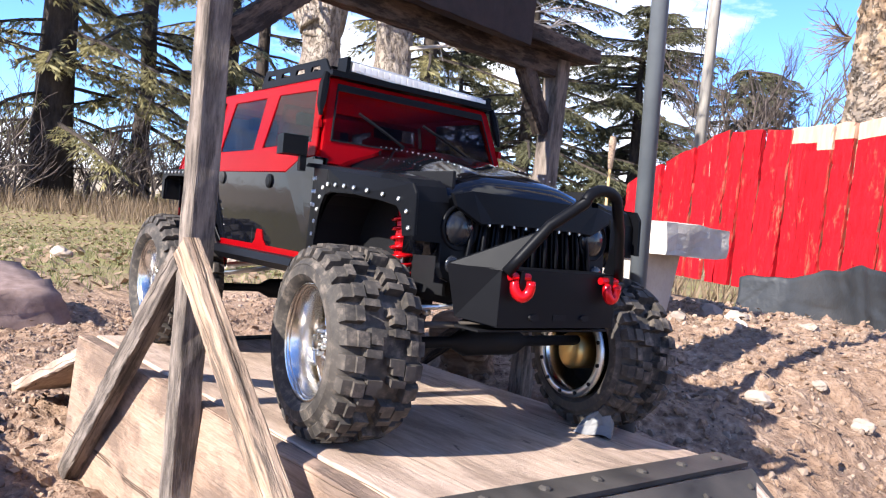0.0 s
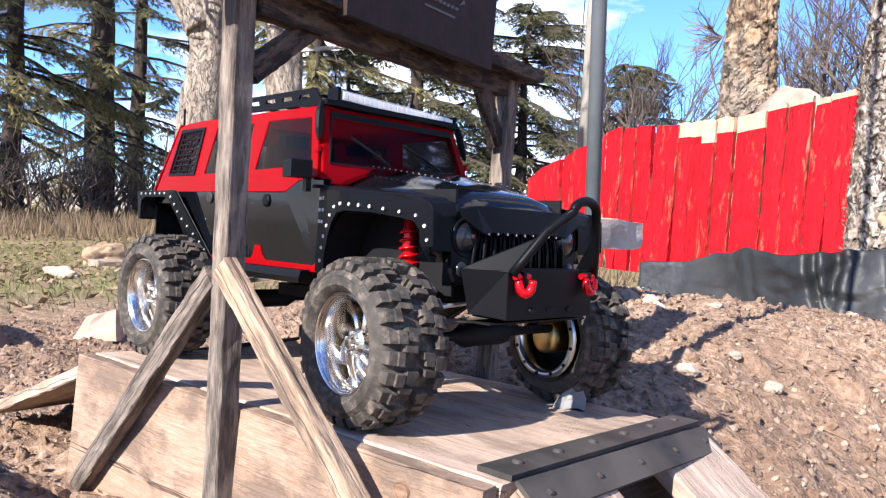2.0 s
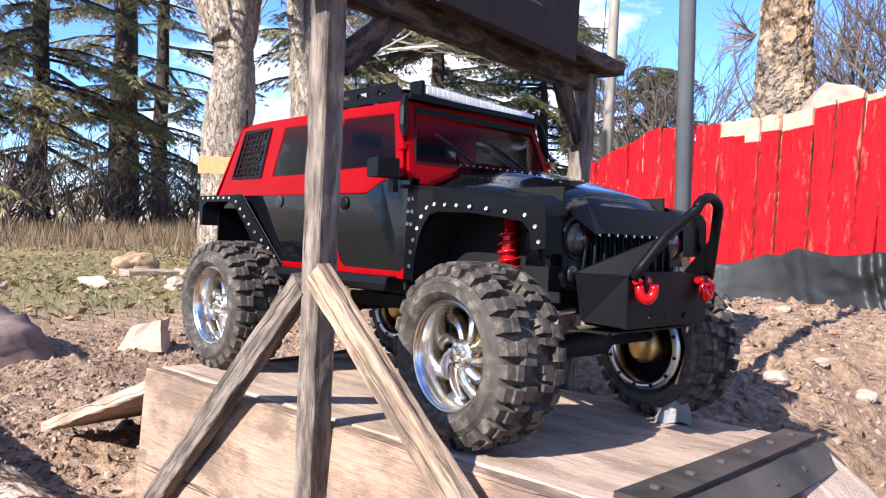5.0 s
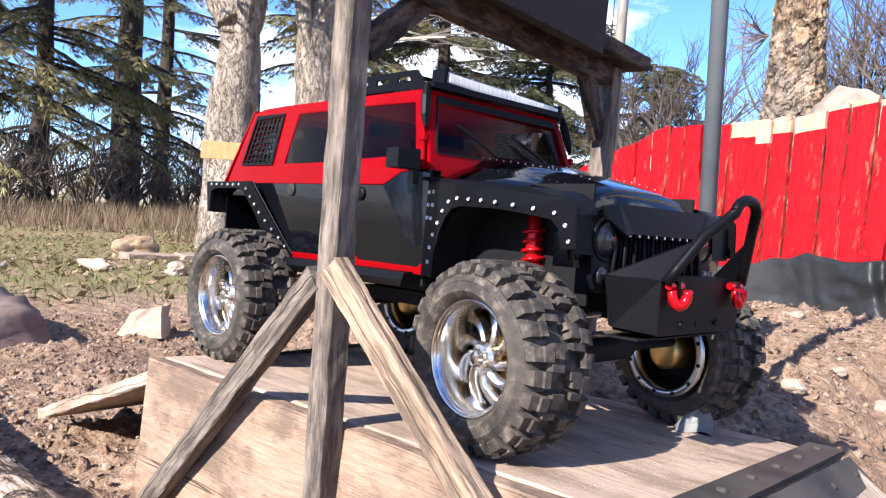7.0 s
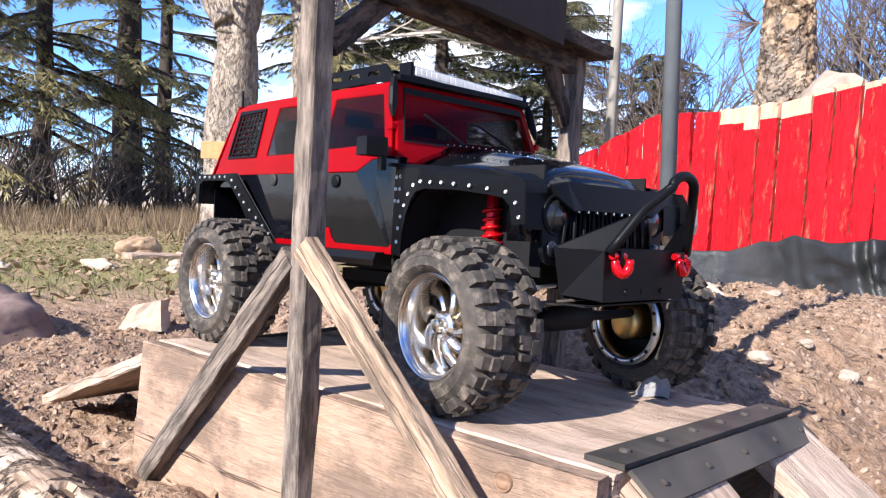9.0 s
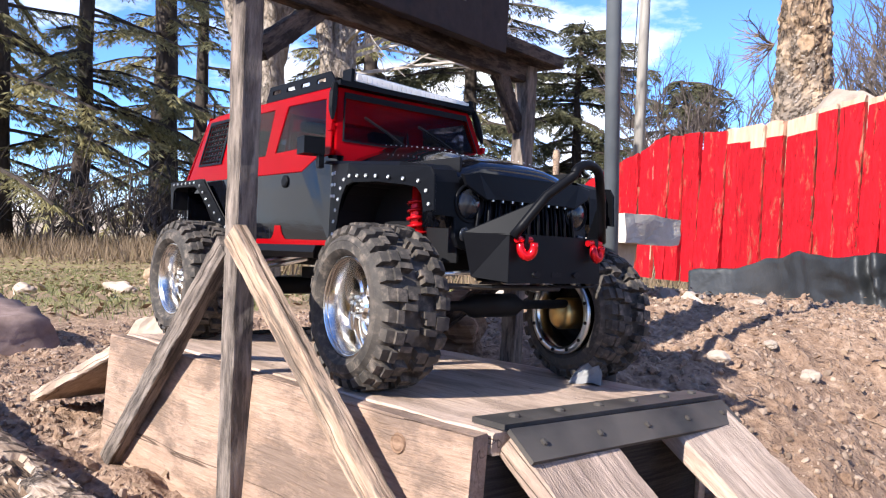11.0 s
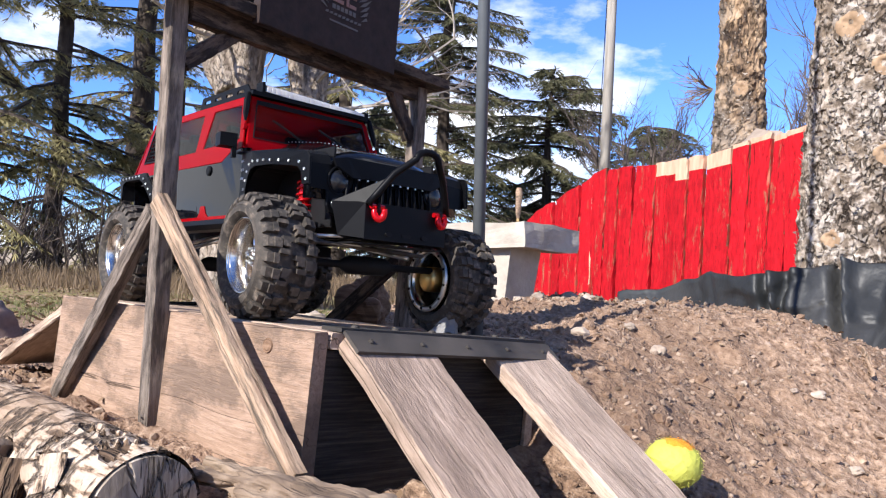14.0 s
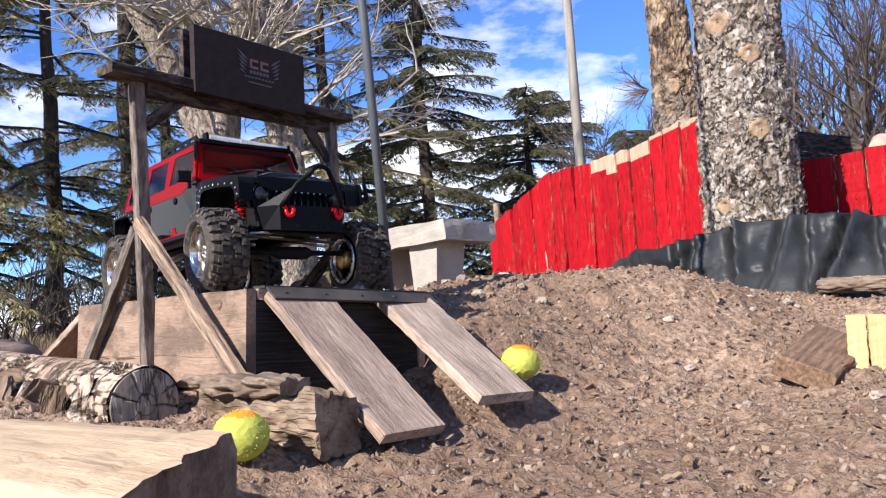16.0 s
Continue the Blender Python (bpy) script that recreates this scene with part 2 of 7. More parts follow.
GRAIN = (2.2, 62, 62)
M_deck = weathered("pale_weathered_ply", (0.33, 0.228, 0.165), (0.60, 0.455, 0.355), (0.20, 0.140, 0.102), 0.34, 0.055, 55, (4.0, 12.0, 12.0), 0.010, checks=0.004, spread=0.05, fade=0.7)
M_board = weathered("weathered_knotty_board", (0.21, 0.134, 0.092), (0.43, 0.298, 0.218), (0.105, 0.075, 0.058), 0.40, 0.045, 46, (5.0, 8.0, 8.0), 0.010, checks=0.0045, relief=0.002, fade=0.7)
M_grey = weathered("grey_weathered_plank", (0.155, 0.104, 0.075), (0.56, 0.415, 0.32), (0.15, 0.106, 0.08), 0.32, 0.06, 36, (2.5, 9.0, 9.0), 0.014, checks=0.007, relief=0.002, fade=0.7)
M_plank_pale = weathered("bleached_plank", (0.22, 0.155, 0.115), (0.62, 0.475, 0.372), (0.16, 0.115, 0.088), 0.24, 0.05, 36, (2.5, 12.0, 12.0), 0.010, checks=0.008, relief=0.002, fade=0.7)
M_dark = weathered("dark_stained_wood", (0.050, 0.036, 0.029), (0.185, 0.133, 0.102), (0.028, 0.021, 0.018), 0.56, 0.05, 50, (9.0, 34.0, 34.0), 0.006)
M_worn = weathered("bare_worn_wood", (0.22, 0.135, 0.083), (0.50, 0.368, 0.268), (0.075, 0.058, 0.046), 0.36, 0.05, 50, (5.0, 46.0, 46.0), 0.006, checks=0.007, relief=0.002, fade=0.85)
M_post = weathered("grey_brown_worn_post", (0.11, 0.086, 0.070), (0.32, 0.26, 0.215), (0.072, 0.058, 0.049), 0.46, 0.06, 50, (7.0, 40.0, 40.0), 0.006, checks=0.006, relief=0.002)
M_red_board = weathered("red_painted_board", (0.20, 0.0025, 0.006), (0.46, 0.007, 0.014), (0.26, 0.07, 0.042), 0.02, 0.03, 16, (2.6, 9.0, 9.0), 0.03, (0.5, 0.8), 0.003, 0.16, "z", checks=0.004, specular=0.12)
M_offcut = material("red_brown_offcut", [(0.3, (0.07, 0.040, 0.026)), (0.5, (0.18, 0.108, 0.068)), (0.75, (0.30, 0.20, 0.135))], 6, (2.2, 30, 30), (0.75, 0.95), 0.7, 0.002)
M_near_black = material("near_black_wood", [(0.3, (0.012, 0.010, 0.009)), (0.5, (0.032, 0.027, 0.024)), (0.74, (0.085, 0.068, 0.055))], 6, GRAIN, (0.7, 0.95), 0.9, 0.002, fine=(260, 0.3))
M_fresh = material("fresh_pine_wood", [(0.3, (0.42, 0.26, 0.105)), (0.7, (0.60, 0.415, 0.20))], 5, GRAIN, (0.5, 0.8), 0.3, 0.001, per_object=0.08)
M_board_edge = material("splintered_board_edge", [(0.36, (0.06, 0.03, 0.02)), (0.46, (0.26, 0.05, 0.03)), (0.54, (0.36, 0.010, 0.012)), (0.72, (0.34, 0.16, 0.10))], 26, (1, 1, 0.45), (0.7, 0.95), 0.8, 0.004)
M_bare_top = material("unpainted_board_top", [(0.3, (0.40, 0.20, 0.13)), (0.7, (0.56, 0.38, 0.27))], 7, (9, 9, 1.0), (0.7, 0.9), 0.5, 0.003)
M_dirt = material("dry_dirt", [(0.30, (0.085, 0.053, 0.036)), (0.44, (0.225, 0.146, 0.100)), (0.58, (0.345, 0.238, 0.168)), (0.76, (0.53, 0.395, 0.295))], 105, (1, 1, 1), (0.9, 1.0), 0.9, 0.007,
                  coarse=((0.155, 0.098, 0.067), 3.1, 0.7), specular=0.10, detail=5, fine=(260, 0.5))
M_stone = material("pale_stone", [(0.3, (0.22, 0.17, 0.135)), (0.7, (0.44, 0.36, 0.29))], 14, rough=(0.8, 0.95), bump=0.6, depth=0.003, per_object=0.22)
M_cream_stone = material("cream_stone", [(0.3, (0.27, 0.205, 0.155)), (0.7, (0.45, 0.36, 0.28))], 16, rough=(0.8, 0.95), bump=0.6, depth=0.003)
M_foil = material("grey_broken_stone", [(0.3, (0.085, 0.085, 0.09)), (0.7, (0.23, 0.225, 0.22))], 30, rough=(0.5, 0.8), bump=0.6, depth=0.002)
M_pink = material("pink_granite", [(0.3, (0.115, 0.075, 0.062)), (0.5, (0.20, 0.137, 0.117)), (0.7, (0.30, 0.215, 0.185))], 30, rough=(0.8, 0.95), bump=0.6, depth=0.004, coarse=((0.15, 0.11, 0.095), 5, 0.6))
M_concrete = material("old_concrete", [(0.3, (0.28, 0.245, 0.205)), (0.7, (0.44, 0.395, 0.34))], 18, rough=(0.85, 0.95), bump=0.5, depth=0.003, coarse=((0.36, 0.32, 0.27), 5, 0.7), fine=(200, 0.4))
M_sheet = material("black_plastic_sheet", [(0.3, (0.012, 0.013, 0.014)), (0.7, (0.028, 0.030, 0.033))], 6, specular=0.30, rough=(0.40, 0.62), bump=0.25, depth=0.010, coarse=((0.075, 0.072, 0.070), 4.0, 0.55), blot=(0.46, 0.70), fine=(60, 0.25))
M_bark_log = material("peeling_birch_bark", [(0.40, (0.045, 0.030, 0.021)), (0.45, (0.22, 0.150, 0.10)), (0.50, (0.40, 0.31, 0.235)), (0.72, (0.52, 0.425, 0.335))], 18, (2.2, 9.0, 9.0), (0.75, 0.95), 1.0, 0.003, detail=4,
                      coarse=((0.27, 0.185, 0.125), 11, 0.75), blot=(0.48, 0.62), fine=(150, 0.4))
M_bark_pale = material("pale_poplar_bark", [(0.33, (0.12, 0.088, 0.066)), (0.46, (0.29, 0.235, 0.188)), (0.7, (0.47, 0.405, 0.335))], 9, (2.6, 2.6, 0.9), (0.85, 0.95), 1.0, 0.04, coarse=((0.24, 0.19, 0.15), 2.2, 0.6))
M_bark_dark = material("dark_spruce_bark", [(0.3, (0.022, 0.017, 0.014)), (0.7, (0.075, 0.058, 0.047))], 7, (2.5, 2.5, 0.8), (0.85, 0.95), 0.9, 0.02)
M_bark_rough = material("knobbly_flaking_bark", [(0.38, (0.045, 0.034, 0.027)), (0.46, (0.15, 0.118, 0.094)), (0.52, (0.32, 0.27, 0.225)), (0.61, (0.56, 0.50, 0.44))], 44, (1, 1, 0.75), (0.85, 1.0), 1.0, 0.02, detail=8, coarse=((0.28, 0.215, 0.155), 7, 0.55), specular=0.2)
cracks(M_bark_rough, 26, (1, 1, 0.7), 0.5, 0.028, (0.05, 0.036, 0.027), 0.012, detail=7, blend=0.75)

M_bark_orange = material("stripped_orange_bark", [(0.36, (0.045, 0.032, 0.025)), (0.47, (0.19, 0.125, 0.078)), (0.56, (0.36, 0.25, 0.155)), (0.72, (0.44, 0.36, 0.28))], 16, (1, 1, 0.7), (0.85, 1.0), 1.0, 0.03, coarse=((0.20, 0.165, 0.135), 5, 0.75), blot=(0.46, 0.62))
cracks(M_bark_orange, 16, (1, 1, 0.6), 0.5, 0.03, (0.07, 0.05, 0.038), 0.02, detail=8, blend=0.5)
cracks(M_bark_log, 13, (3.2, 1.3, 1.3), 0.5, 0.045, (0.04, 0.028, 0.02), 0.004, detail=6, blend=0.9)
cracks(M_bark_pale, 11, (2.2, 2.2, 0.9), 0.5, 0.022, (0.12, 0.092, 0.07), 0.03, detail=9, blend=0.5)
cracks(M_bark_pale, 24, (1.6, 1.6, 1.0), 0.42, 0.024, (0.15, 0.118, 0.092), 0.02, detail=8, blend=0.45)
M_knot = material("sawn_knot_wood", [(0.3, (0.19, 0.12, 0.07)), (0.7, (0.38, 0.265, 0.17))], 34, rough=(0.8, 0.95), bump=0.6, depth=0.004)
M_endgrain = material("cracked_end_grain", [(0.3, (0.12, 0.094, 0.073)), (0.5, (0.27, 0.22, 0.175)), (0.75, (0.44, 0.37, 0.305))], 24, (1, 7, 1), (0.85, 1.0), 0.8, 0.003)
cracks(M_endgrain, 9, (1, 9, 1.4), 0.5, 0.02, (0.05, 0.04, 0.033), 0.002)
M_rot_shaded_end = material("rotten_bark_and_shaded_end", [(0.3, (0.045, 0.032, 0.024)), (0.5, (0.17, 0.12, 0.085)), (0.75, (0.34, 0.26, 0.19))], 12, (1, 3, 3), (0.85, 1.0), 1.0, 0.006)
cracks(M_rot_shaded_end, 9, (1, 9, 9), 0.5, 0.03, (0.035, 0.025, 0.018), 0.002, detail=2, blend=0.25)
M_twig = material("bare_twig_bark", [(0.3, (0.055, 0.042, 0.036)), (0.7, (0.15, 0.12, 0.105))], 20, bump=0, rough=(0.85, 0.95))
M_twig_pale = material("pale_twig_bark", [(0.3, (0.22, 0.19, 0.16)), (0.7, (0.42, 0.37, 0.32))], 20, bump=0, rough=(0.85, 0.95))


def leafy(name, low, high, scale=3.0, trans=0.25):
    """Foliage: a colour that varies from clump to clump, with some light coming through."""
    m = bpy.data.materials.new(name)
    m.use_nodes = True
    n, l = m.node_tree.nodes, m.node_tree.links
    shader, out = n["Principled BSDF"], n["Material Output"]
    geo, tex, co, addn, ramp = n.new("ShaderNodeNewGeometry"), n.new("ShaderNodeTexNoise"), n.new("ShaderNodeTexCoord"), n.new("ShaderNodeMath"), n.new("ShaderNodeValToRGB")
    tex.inputs["Scale"].default_value = scale
    l.new(co.outputs["Object"], tex.inputs["Vector"])
    addn.operation = "MULTIPLY_ADD"
    addn.inputs[1].default_value = 0.5
    l.new(geo.outputs["Random Per Island"], addn.inputs[0])
    half = n.new("ShaderNodeMath")
    half.operation = "MULTIPLY"
    half.inputs[1].default_value = 0.6
    l.new(tex.outputs["Fac"], half.inputs[0])
    l.new(half.outputs["Value"], addn.inputs[2])
    ramp.color_ramp.elements[0].position, ramp.color_ramp.elements[1].position = 0.15, 0.9
    ramp.color_ramp.elements[0].color, ramp.color_ramp.elements[1].color = (*low, 1), (*high, 1)
    l.new(addn.outputs["Value"], ramp.inputs["Fac"])
    l.new(ramp.outputs["Color"], shader.inputs["Base Color"])
    shader.inputs["Roughness"].default_value = 0.7
    shader.inputs["Specular IOR Level"].default_value = 0.25
    tr, mix = n.new("ShaderNodeBsdfTranslucent"), n.new("ShaderNodeMixShader")
    l.new(ramp.outputs["Color"], tr.inputs["Color"])
    mix.inputs["Fac"].default_value = trans
    l.new(shader.outputs["BSDF"], mix.inputs[1])
    l.new(tr.outputs["BSDF"], mix.inputs[2])
    l.new(mix.outputs["Shader"], out.inputs["Surface"])
    return m


M_needle = leafy("spruce_needles", (0.078, 0.076, 0.038), (0.46, 0.40, 0.195), 1.5, 0.48)
M_needle_deep = leafy("dark_spruce_needles", (0.038, 0.042, 0.026), (0.185, 0.175, 0.095), 1.5, 0.40)
M_grass = leafy("patchy_spring_grass", (0.11, 0.105, 0.045), (0.21, 0.22, 0.085), 2.0)
M_straw = leafy("dry_tall_grass", (0.10, 0.068, 0.043), (0.26, 0.185, 0.115), 2.0)
M_litter = leafy("fallen_dry_leaves", (0.13, 0.08, 0.048), (0.32, 0.225, 0.145), 3.0, 0.05)
M_fuzz = leafy("yellow_ball_felt", (0.38, 0.40, 0.06), (0.58, 0.56, 0.12), 14.0, 0.05)
M_fuzz_orange = leafy("orange_sprayed_felt", (0.72, 0.20, 0.02), (0.85, 0.38, 0.03), 14.0, 0.1)

M_car_red = material("red_body_paint", [(0.3, (0.25, 0.0015, 0.004)), (0.7, (0.32, 0.002, 0.006))], 30, rough=(0.12, 0.3), bump=0.03, depth=0.0005, coat=0.04, specular=0.07)
M_car_black = material("glossy_black_body", [(0.3, (0.0015, 0.0017, 0.003)), (0.7, (0.0035, 0.004, 0.0065))], 9, rough=(0.02, 0.07), bump=0.16, depth=0.004, coat=0.22, specular=0.16, coarse=((0.006, 0.0065, 0.008), 25, 0.3))
_n, _l = M_car_red.node_tree.nodes, M_car_red.node_tree.links
_tr, _mx = _n.new("ShaderNodeBsdfTranslucent"), _n.new("ShaderNodeMixShader")
_tr.inputs["Color"].default_value, _mx.inputs["Fac"].default_value = (0.8, 0.004, 0.012, 1), 0.38
_l.new(_n["Principled BSDF"].outputs["BSDF"], _mx.inputs[1])
_l.new(_tr.outputs["BSDF"], _mx.inputs[2])
_l.new(_mx.outputs["Shader"], _n["Material Output"].inputs["Surface"])
M_satin = plain("satin_black_plastic", (0.0036, 0.0038, 0.0048), 0.36, specular=0.075)
M_matte = plain("matte_black_plastic", (0.007, 0.007, 0.008), 0.6, specular=0.15)
M_bumper = plain("powder_coated_steel", (0.0040, 0.0042, 0.0055), 0.42, 0.0, specular=0.09)
M_chrome = plain("chrome", (0.62, 0.585, 0.54), 0.20, 1.0)
M_steel = plain("bright_steel", (0.58, 0.58, 0.57), 0.3, 1.0)
M_gold = plain("brass_brake_disc", (0.62, 0.42, 0.16), 0.4, 1.0)
M_red_metal = plain("red_anodised_metal", (0.60, 0.006, 0.012), 0.22, 0.6)
M_rubber = material("dusty_rubber", [(0.3, (0.016, 0.015, 0.0145)), (0.52, (0.050, 0.043, 0.037)), (0.70, (0.17, 0.136, 0.108))], 150, rough=(0.62, 0.9), bump=0.35, depth=0.0008, coarse=((0.085, 0.071, 0.059), 30, 0.5), blot=(0.42, 0.66), fine=(420, 0.25))
M_lamp = plain("clear_led_lens", (0.80, 0.78, 0.74), 0.35, 0.0)
M_dim_lamp = plain("smoked_lens", (0.012, 0.013, 0.016), 0.16, 0.0, 0.1, specular=0.35)
M_iron = material("worn_black_strip", [(0.3, (0.014, 0.0135, 0.013)), (0.7, (0.042, 0.039, 0.037))], 30, (1, 3, 3), rough=(0.45, 0.75), bump=0.4, depth=0.001, coarse=((0.12, 0.10, 0.083), 14, 0.5), specular=0.15)
M_pole = material("grey_painted_pole", [(0.3, (0.075, 0.083, 0.092)), (0.7, (0.105, 0.115, 0.125))], 25, rough=(0.4, 0.6), bump=0.1, depth=0.0005)
M_sign = material("faded_black_sign", [(0.3, (0.013, 0.008, 0.0075)), (0.7, (0.036, 0.022, 0.020))], 9, (9, 1.2, 9), (0.6, 0.85), 0.4, 0.001)
M_mark = plain("faded_grey_print", (0.10, 0.09, 0.09), 0.7)
M_mark_red = plain("faded_red_print", (0.22, 0.115, 0.10), 0.7)
M_glass = glass("tinted_window", (0.52, 0.50, 0.52))
M_wood_pole = material("silver_wooden_pole", [(0.3, (0.19, 0.17, 0.15)), (0.7, (0.38, 0.35, 0.31))], 3, (6, 6, 0.5), (0.8, 0.95), 0.3, 0.004)


# ---- builders ----
def thing(name, m, label, category, group=""):
    """An Empty at m that its parts hang from."""
    ob = new(name)
    ob.empty_display_size = 0.05
    ob.matrix_world = m
    return tagged(ob, label, category, group)


def mesh(name, bm, mat, smooth=False):
    data = bpy.data.meshes.new(name)
    bmesh.ops.recalc_face_normals(bm, faces=bm.faces)
    bm.to_mesh(data)
    bm.free()
    for one in (mat if isinstance(mat, (list, tuple)) else [mat]):
        data.materials.append(one)
    if smooth:
        data.shade_smooth()
    return data


def part(name, bm, mat, parent=None, label="", m=None, smooth=False):
    """Links a bmesh as ONE mesh object under a thing or a part."""
    data = bm if isinstance(bm, bpy.types.Mesh) else mesh(name, bm, mat, smooth)
    ob = new(name, data)
    if parent is not None:
        ob.parent = parent
    if m is not None:
        ob.matrix_basis = m
    if label:
        ob["label"] = label
    return ob


def raw(name, verts, faces, mat, smooth=False, slots=None):
    data = bpy.data.meshes.new(name)
    data.from_pydata([tuple(v) for v in verts], [], [tuple(f) for f in faces])
    for one in (mat if isinstance(mat, (list, tuple)) else [mat]):
        data.materials.append(one)
    if slots is not None:
        data.polygons.foreach_set("material_index", slots)
    if smooth:
        data.shade_smooth()
    data.update()
    return data


def box(bm, lo, hi, m=None):
    v = [bm.verts.new((x, y, z)) for x in (lo[0], hi[0]) for y in (lo[1], hi[1]) for z in (lo[2], hi[2])]
    for f in ((0, 1, 3, 2), (4, 6, 7, 5), (0, 4, 5, 1), (2, 3, 7, 6), (0, 2, 6, 4), (1, 5, 7, 3)):
        bm.faces.new([v[i] for i in f])
    if m is not None:
        bmesh.ops.transform(bm, matrix=m, verts=v)
    return v


def bevel(bm, width, segments=1, angle=30):
    edges = [e for e in bm.edges if len(e.link_faces) == 2 and e.calc_face_angle(0) > radians(angle)]
    bmesh.ops.bevel(bm, geom=edges, offset=width, segments=segments, affect="EDGES", clamp_overlap=True)
    return bm


def boxed(lo, hi, width=0.0, segments=1):
    bm = bmesh.new()
    box(bm, lo, hi)
    return bevel(bm, width, segments) if width else bm


def lathe(bm, profile, steps=32, axis="y", m=None, closed=False, cap=True):
    """Turns (radius, along) pairs round the axis."""
    rings = []
    for r, a in profile:
        ring = []
        for i in range(steps):
            c, s = math.cos(math.tau * i / steps), math.sin(math.tau * i / steps)
            p = (r * c, a, r * s) if axis == "y" else (r * c, r * s, a) if axis == "z" else (a, r * c, r * s)
            ring.append(bm.verts.new(p if m is None else m @ Vector(p)))
        rings.append(ring)
    if closed:
        rings.append(rings[0])
    for a, b in zip(rings, rings[1:]):
        for i in range(steps):
            bm.faces.new((a[i], a[(i + 1) % steps], b[(i + 1) % steps], b[i]))
    if cap and not closed:
        for ring in (rings[0], rings[-1]):
            bm.faces.new(ring)
    return rings


def tube(bm, points, radii, steps=8, cap=True):
    """A round bar through the points; radii: one, or one for each point."""
    points = [Vector(p) for p in points]
    radii = [radii] * len(points) if isinstance(radii, (int, float)) else radii
    rings, side = [], None
    for i, p in enumerate(points):
        way = (points[min(i + 1, len(points) - 1)] - points[max(i - 1, 0)]).normalized()
        if side is None:
            side = way.orthogonal().normalized()
        side = (side - way * side.dot(way)).normalized()
        up = way.cross(side)
        rings.append([bm.verts.new(p + radii[i] * (math.cos(math.tau * k / steps) * side + math.sin(math.tau * k / steps) * up)) for k in range(steps)])
    for a, b in zip(rings, rings[1:]):
        for k in range(steps):
            bm.faces.new((a[k], a[(k + 1) % steps], b[(k + 1) % steps], b[k]))
    if cap:
        bm.faces.new(rings[0]), bm.faces.new(rings[-1])


def along(p0, p1, roll=0.0):
    """The frame at p0 whose x axis runs to p1, and the length."""
    p0, p1 = Vector(p0), Vector(p1)
    way = (p1 - p0).normalized()
    q = way.to_track_quat("X", "Z").to_matrix().to_4x4()
    return Matrix.Translation(p0) @ q @ pose(0, 0, 0, roll), (p1 - p0).length


def timber(length, w, h, seed, wobble=0.0006, chamfer=0.12, cuts=14, bow=0.0, round_off=0.0):
    """A sawn, worn length of wood along x, from x = 0, centred in y and z, with softened, uneven arrises."""
    rnd = random.Random(seed)
    bm, rings = bmesh.new(), []
    c = chamfer * min(w, h)
    shape = [(-w / 2 + c, -h / 2), (w / 2 - c, -h / 2), (w / 2, -h / 2 + c), (w / 2, h / 2 - c), (w / 2 - c, h / 2), (-w / 2 + c, h / 2), (-w / 2, h / 2 - c), (-w / 2, -h / 2 + c)]
    for i in range(cuts + 1):
        s = i / cuts
        ring = []
        for k, (y, z) in enumerate(shape):
            jag = rnd.uniform(-1, 1) * wobble
            end = rnd.uniform(-1, 1) * wobble * 2 if i in (0, cuts) else 0
            ring.append(bm.verts.new((s * length + end, y + jag, z + rnd.uniform(-1, 1) * wobble + bow * math.sin(math.pi * s))))
        rings.append(ring)
    for a, b in zip(rings, rings[1:]):
        for k in range(8):
            bm.faces.new((a[k], a[(k + 1) % 8], b[(k + 1) % 8], b[k]))
    bm.faces.new(rings[0]), bm.faces.new(rings[-1])
    return bm


def plate(outline, holes, place, thick):
    """A flat panel with holes: 2D points, laid into space by place(u, v, w), w running through its thickness."""
    bm = bmesh.new()
    loops = []
    for loop in [outline, *holes]:
        vs = [bm.verts.new((u, v, 0)) for u, v in loop]
        loops.append([bm.edges.new((vs[i], vs[(i + 1) % len(vs)])) for i in range(len(vs))])
    bmesh.ops.triangle_fill(bm, use_beauty=True, use_dissolve=False, edges=[e for l in loops for e in l], normal=(0, 0, 1))
    faces = list(bm.faces)
    out = bmesh.ops.extrude_face_region(bm, geom=faces)
    top = [v for v in out["geom"] if isinstance(v, bmesh.types.BMVert)]
    for v in top:
        v.co.z = thick
    for v in bm.verts:
        v.co = Vector(place(v.co.x, v.co.y, v.co.z))
    return bm


def blob(seed, size, rough=0.25, sub=2, flat=0.0):
    """A broken stone or clod."""
    rnd = random.Random(seed)
    bm = bmesh.new()
    bmesh.ops.create_icosphere(bm, subdivisions=sub, radius=1)
    shift = Vector((rnd.uniform(-9, 9), rnd.uniform(-9, 9), rnd.uniform(-9, 9)))
    for v in bm.verts:
        k = 1 + rough * noise.noise(v.co * 1.1 + shift) * 1.6 + rough * 0.5 * noise.noise(v.co * 2.7 + shift)
        v.co = Vector((v.co.x * size[0] * k, v.co.y * size[1] * k, max(v.co.z, -flat if flat else -9) * size[2] * k))
    return bm


# ---- ground ----
def step(a, b, x):
    t = np.clip((x - a) / (b - a), 0, 1)
    return t * t * (3 - 2 * t)


def lattice(ix, iy, seed):
    n = (ix * 374761393 + iy * 668265263 + seed * 974634541) & 0xFFFFFFFF
    n = ((n ^ (n >> 13)) * 1274126177) & 0xFFFFFFFF
    return ((n ^ (n >> 16)) & 0xFFFF) / 65535.0


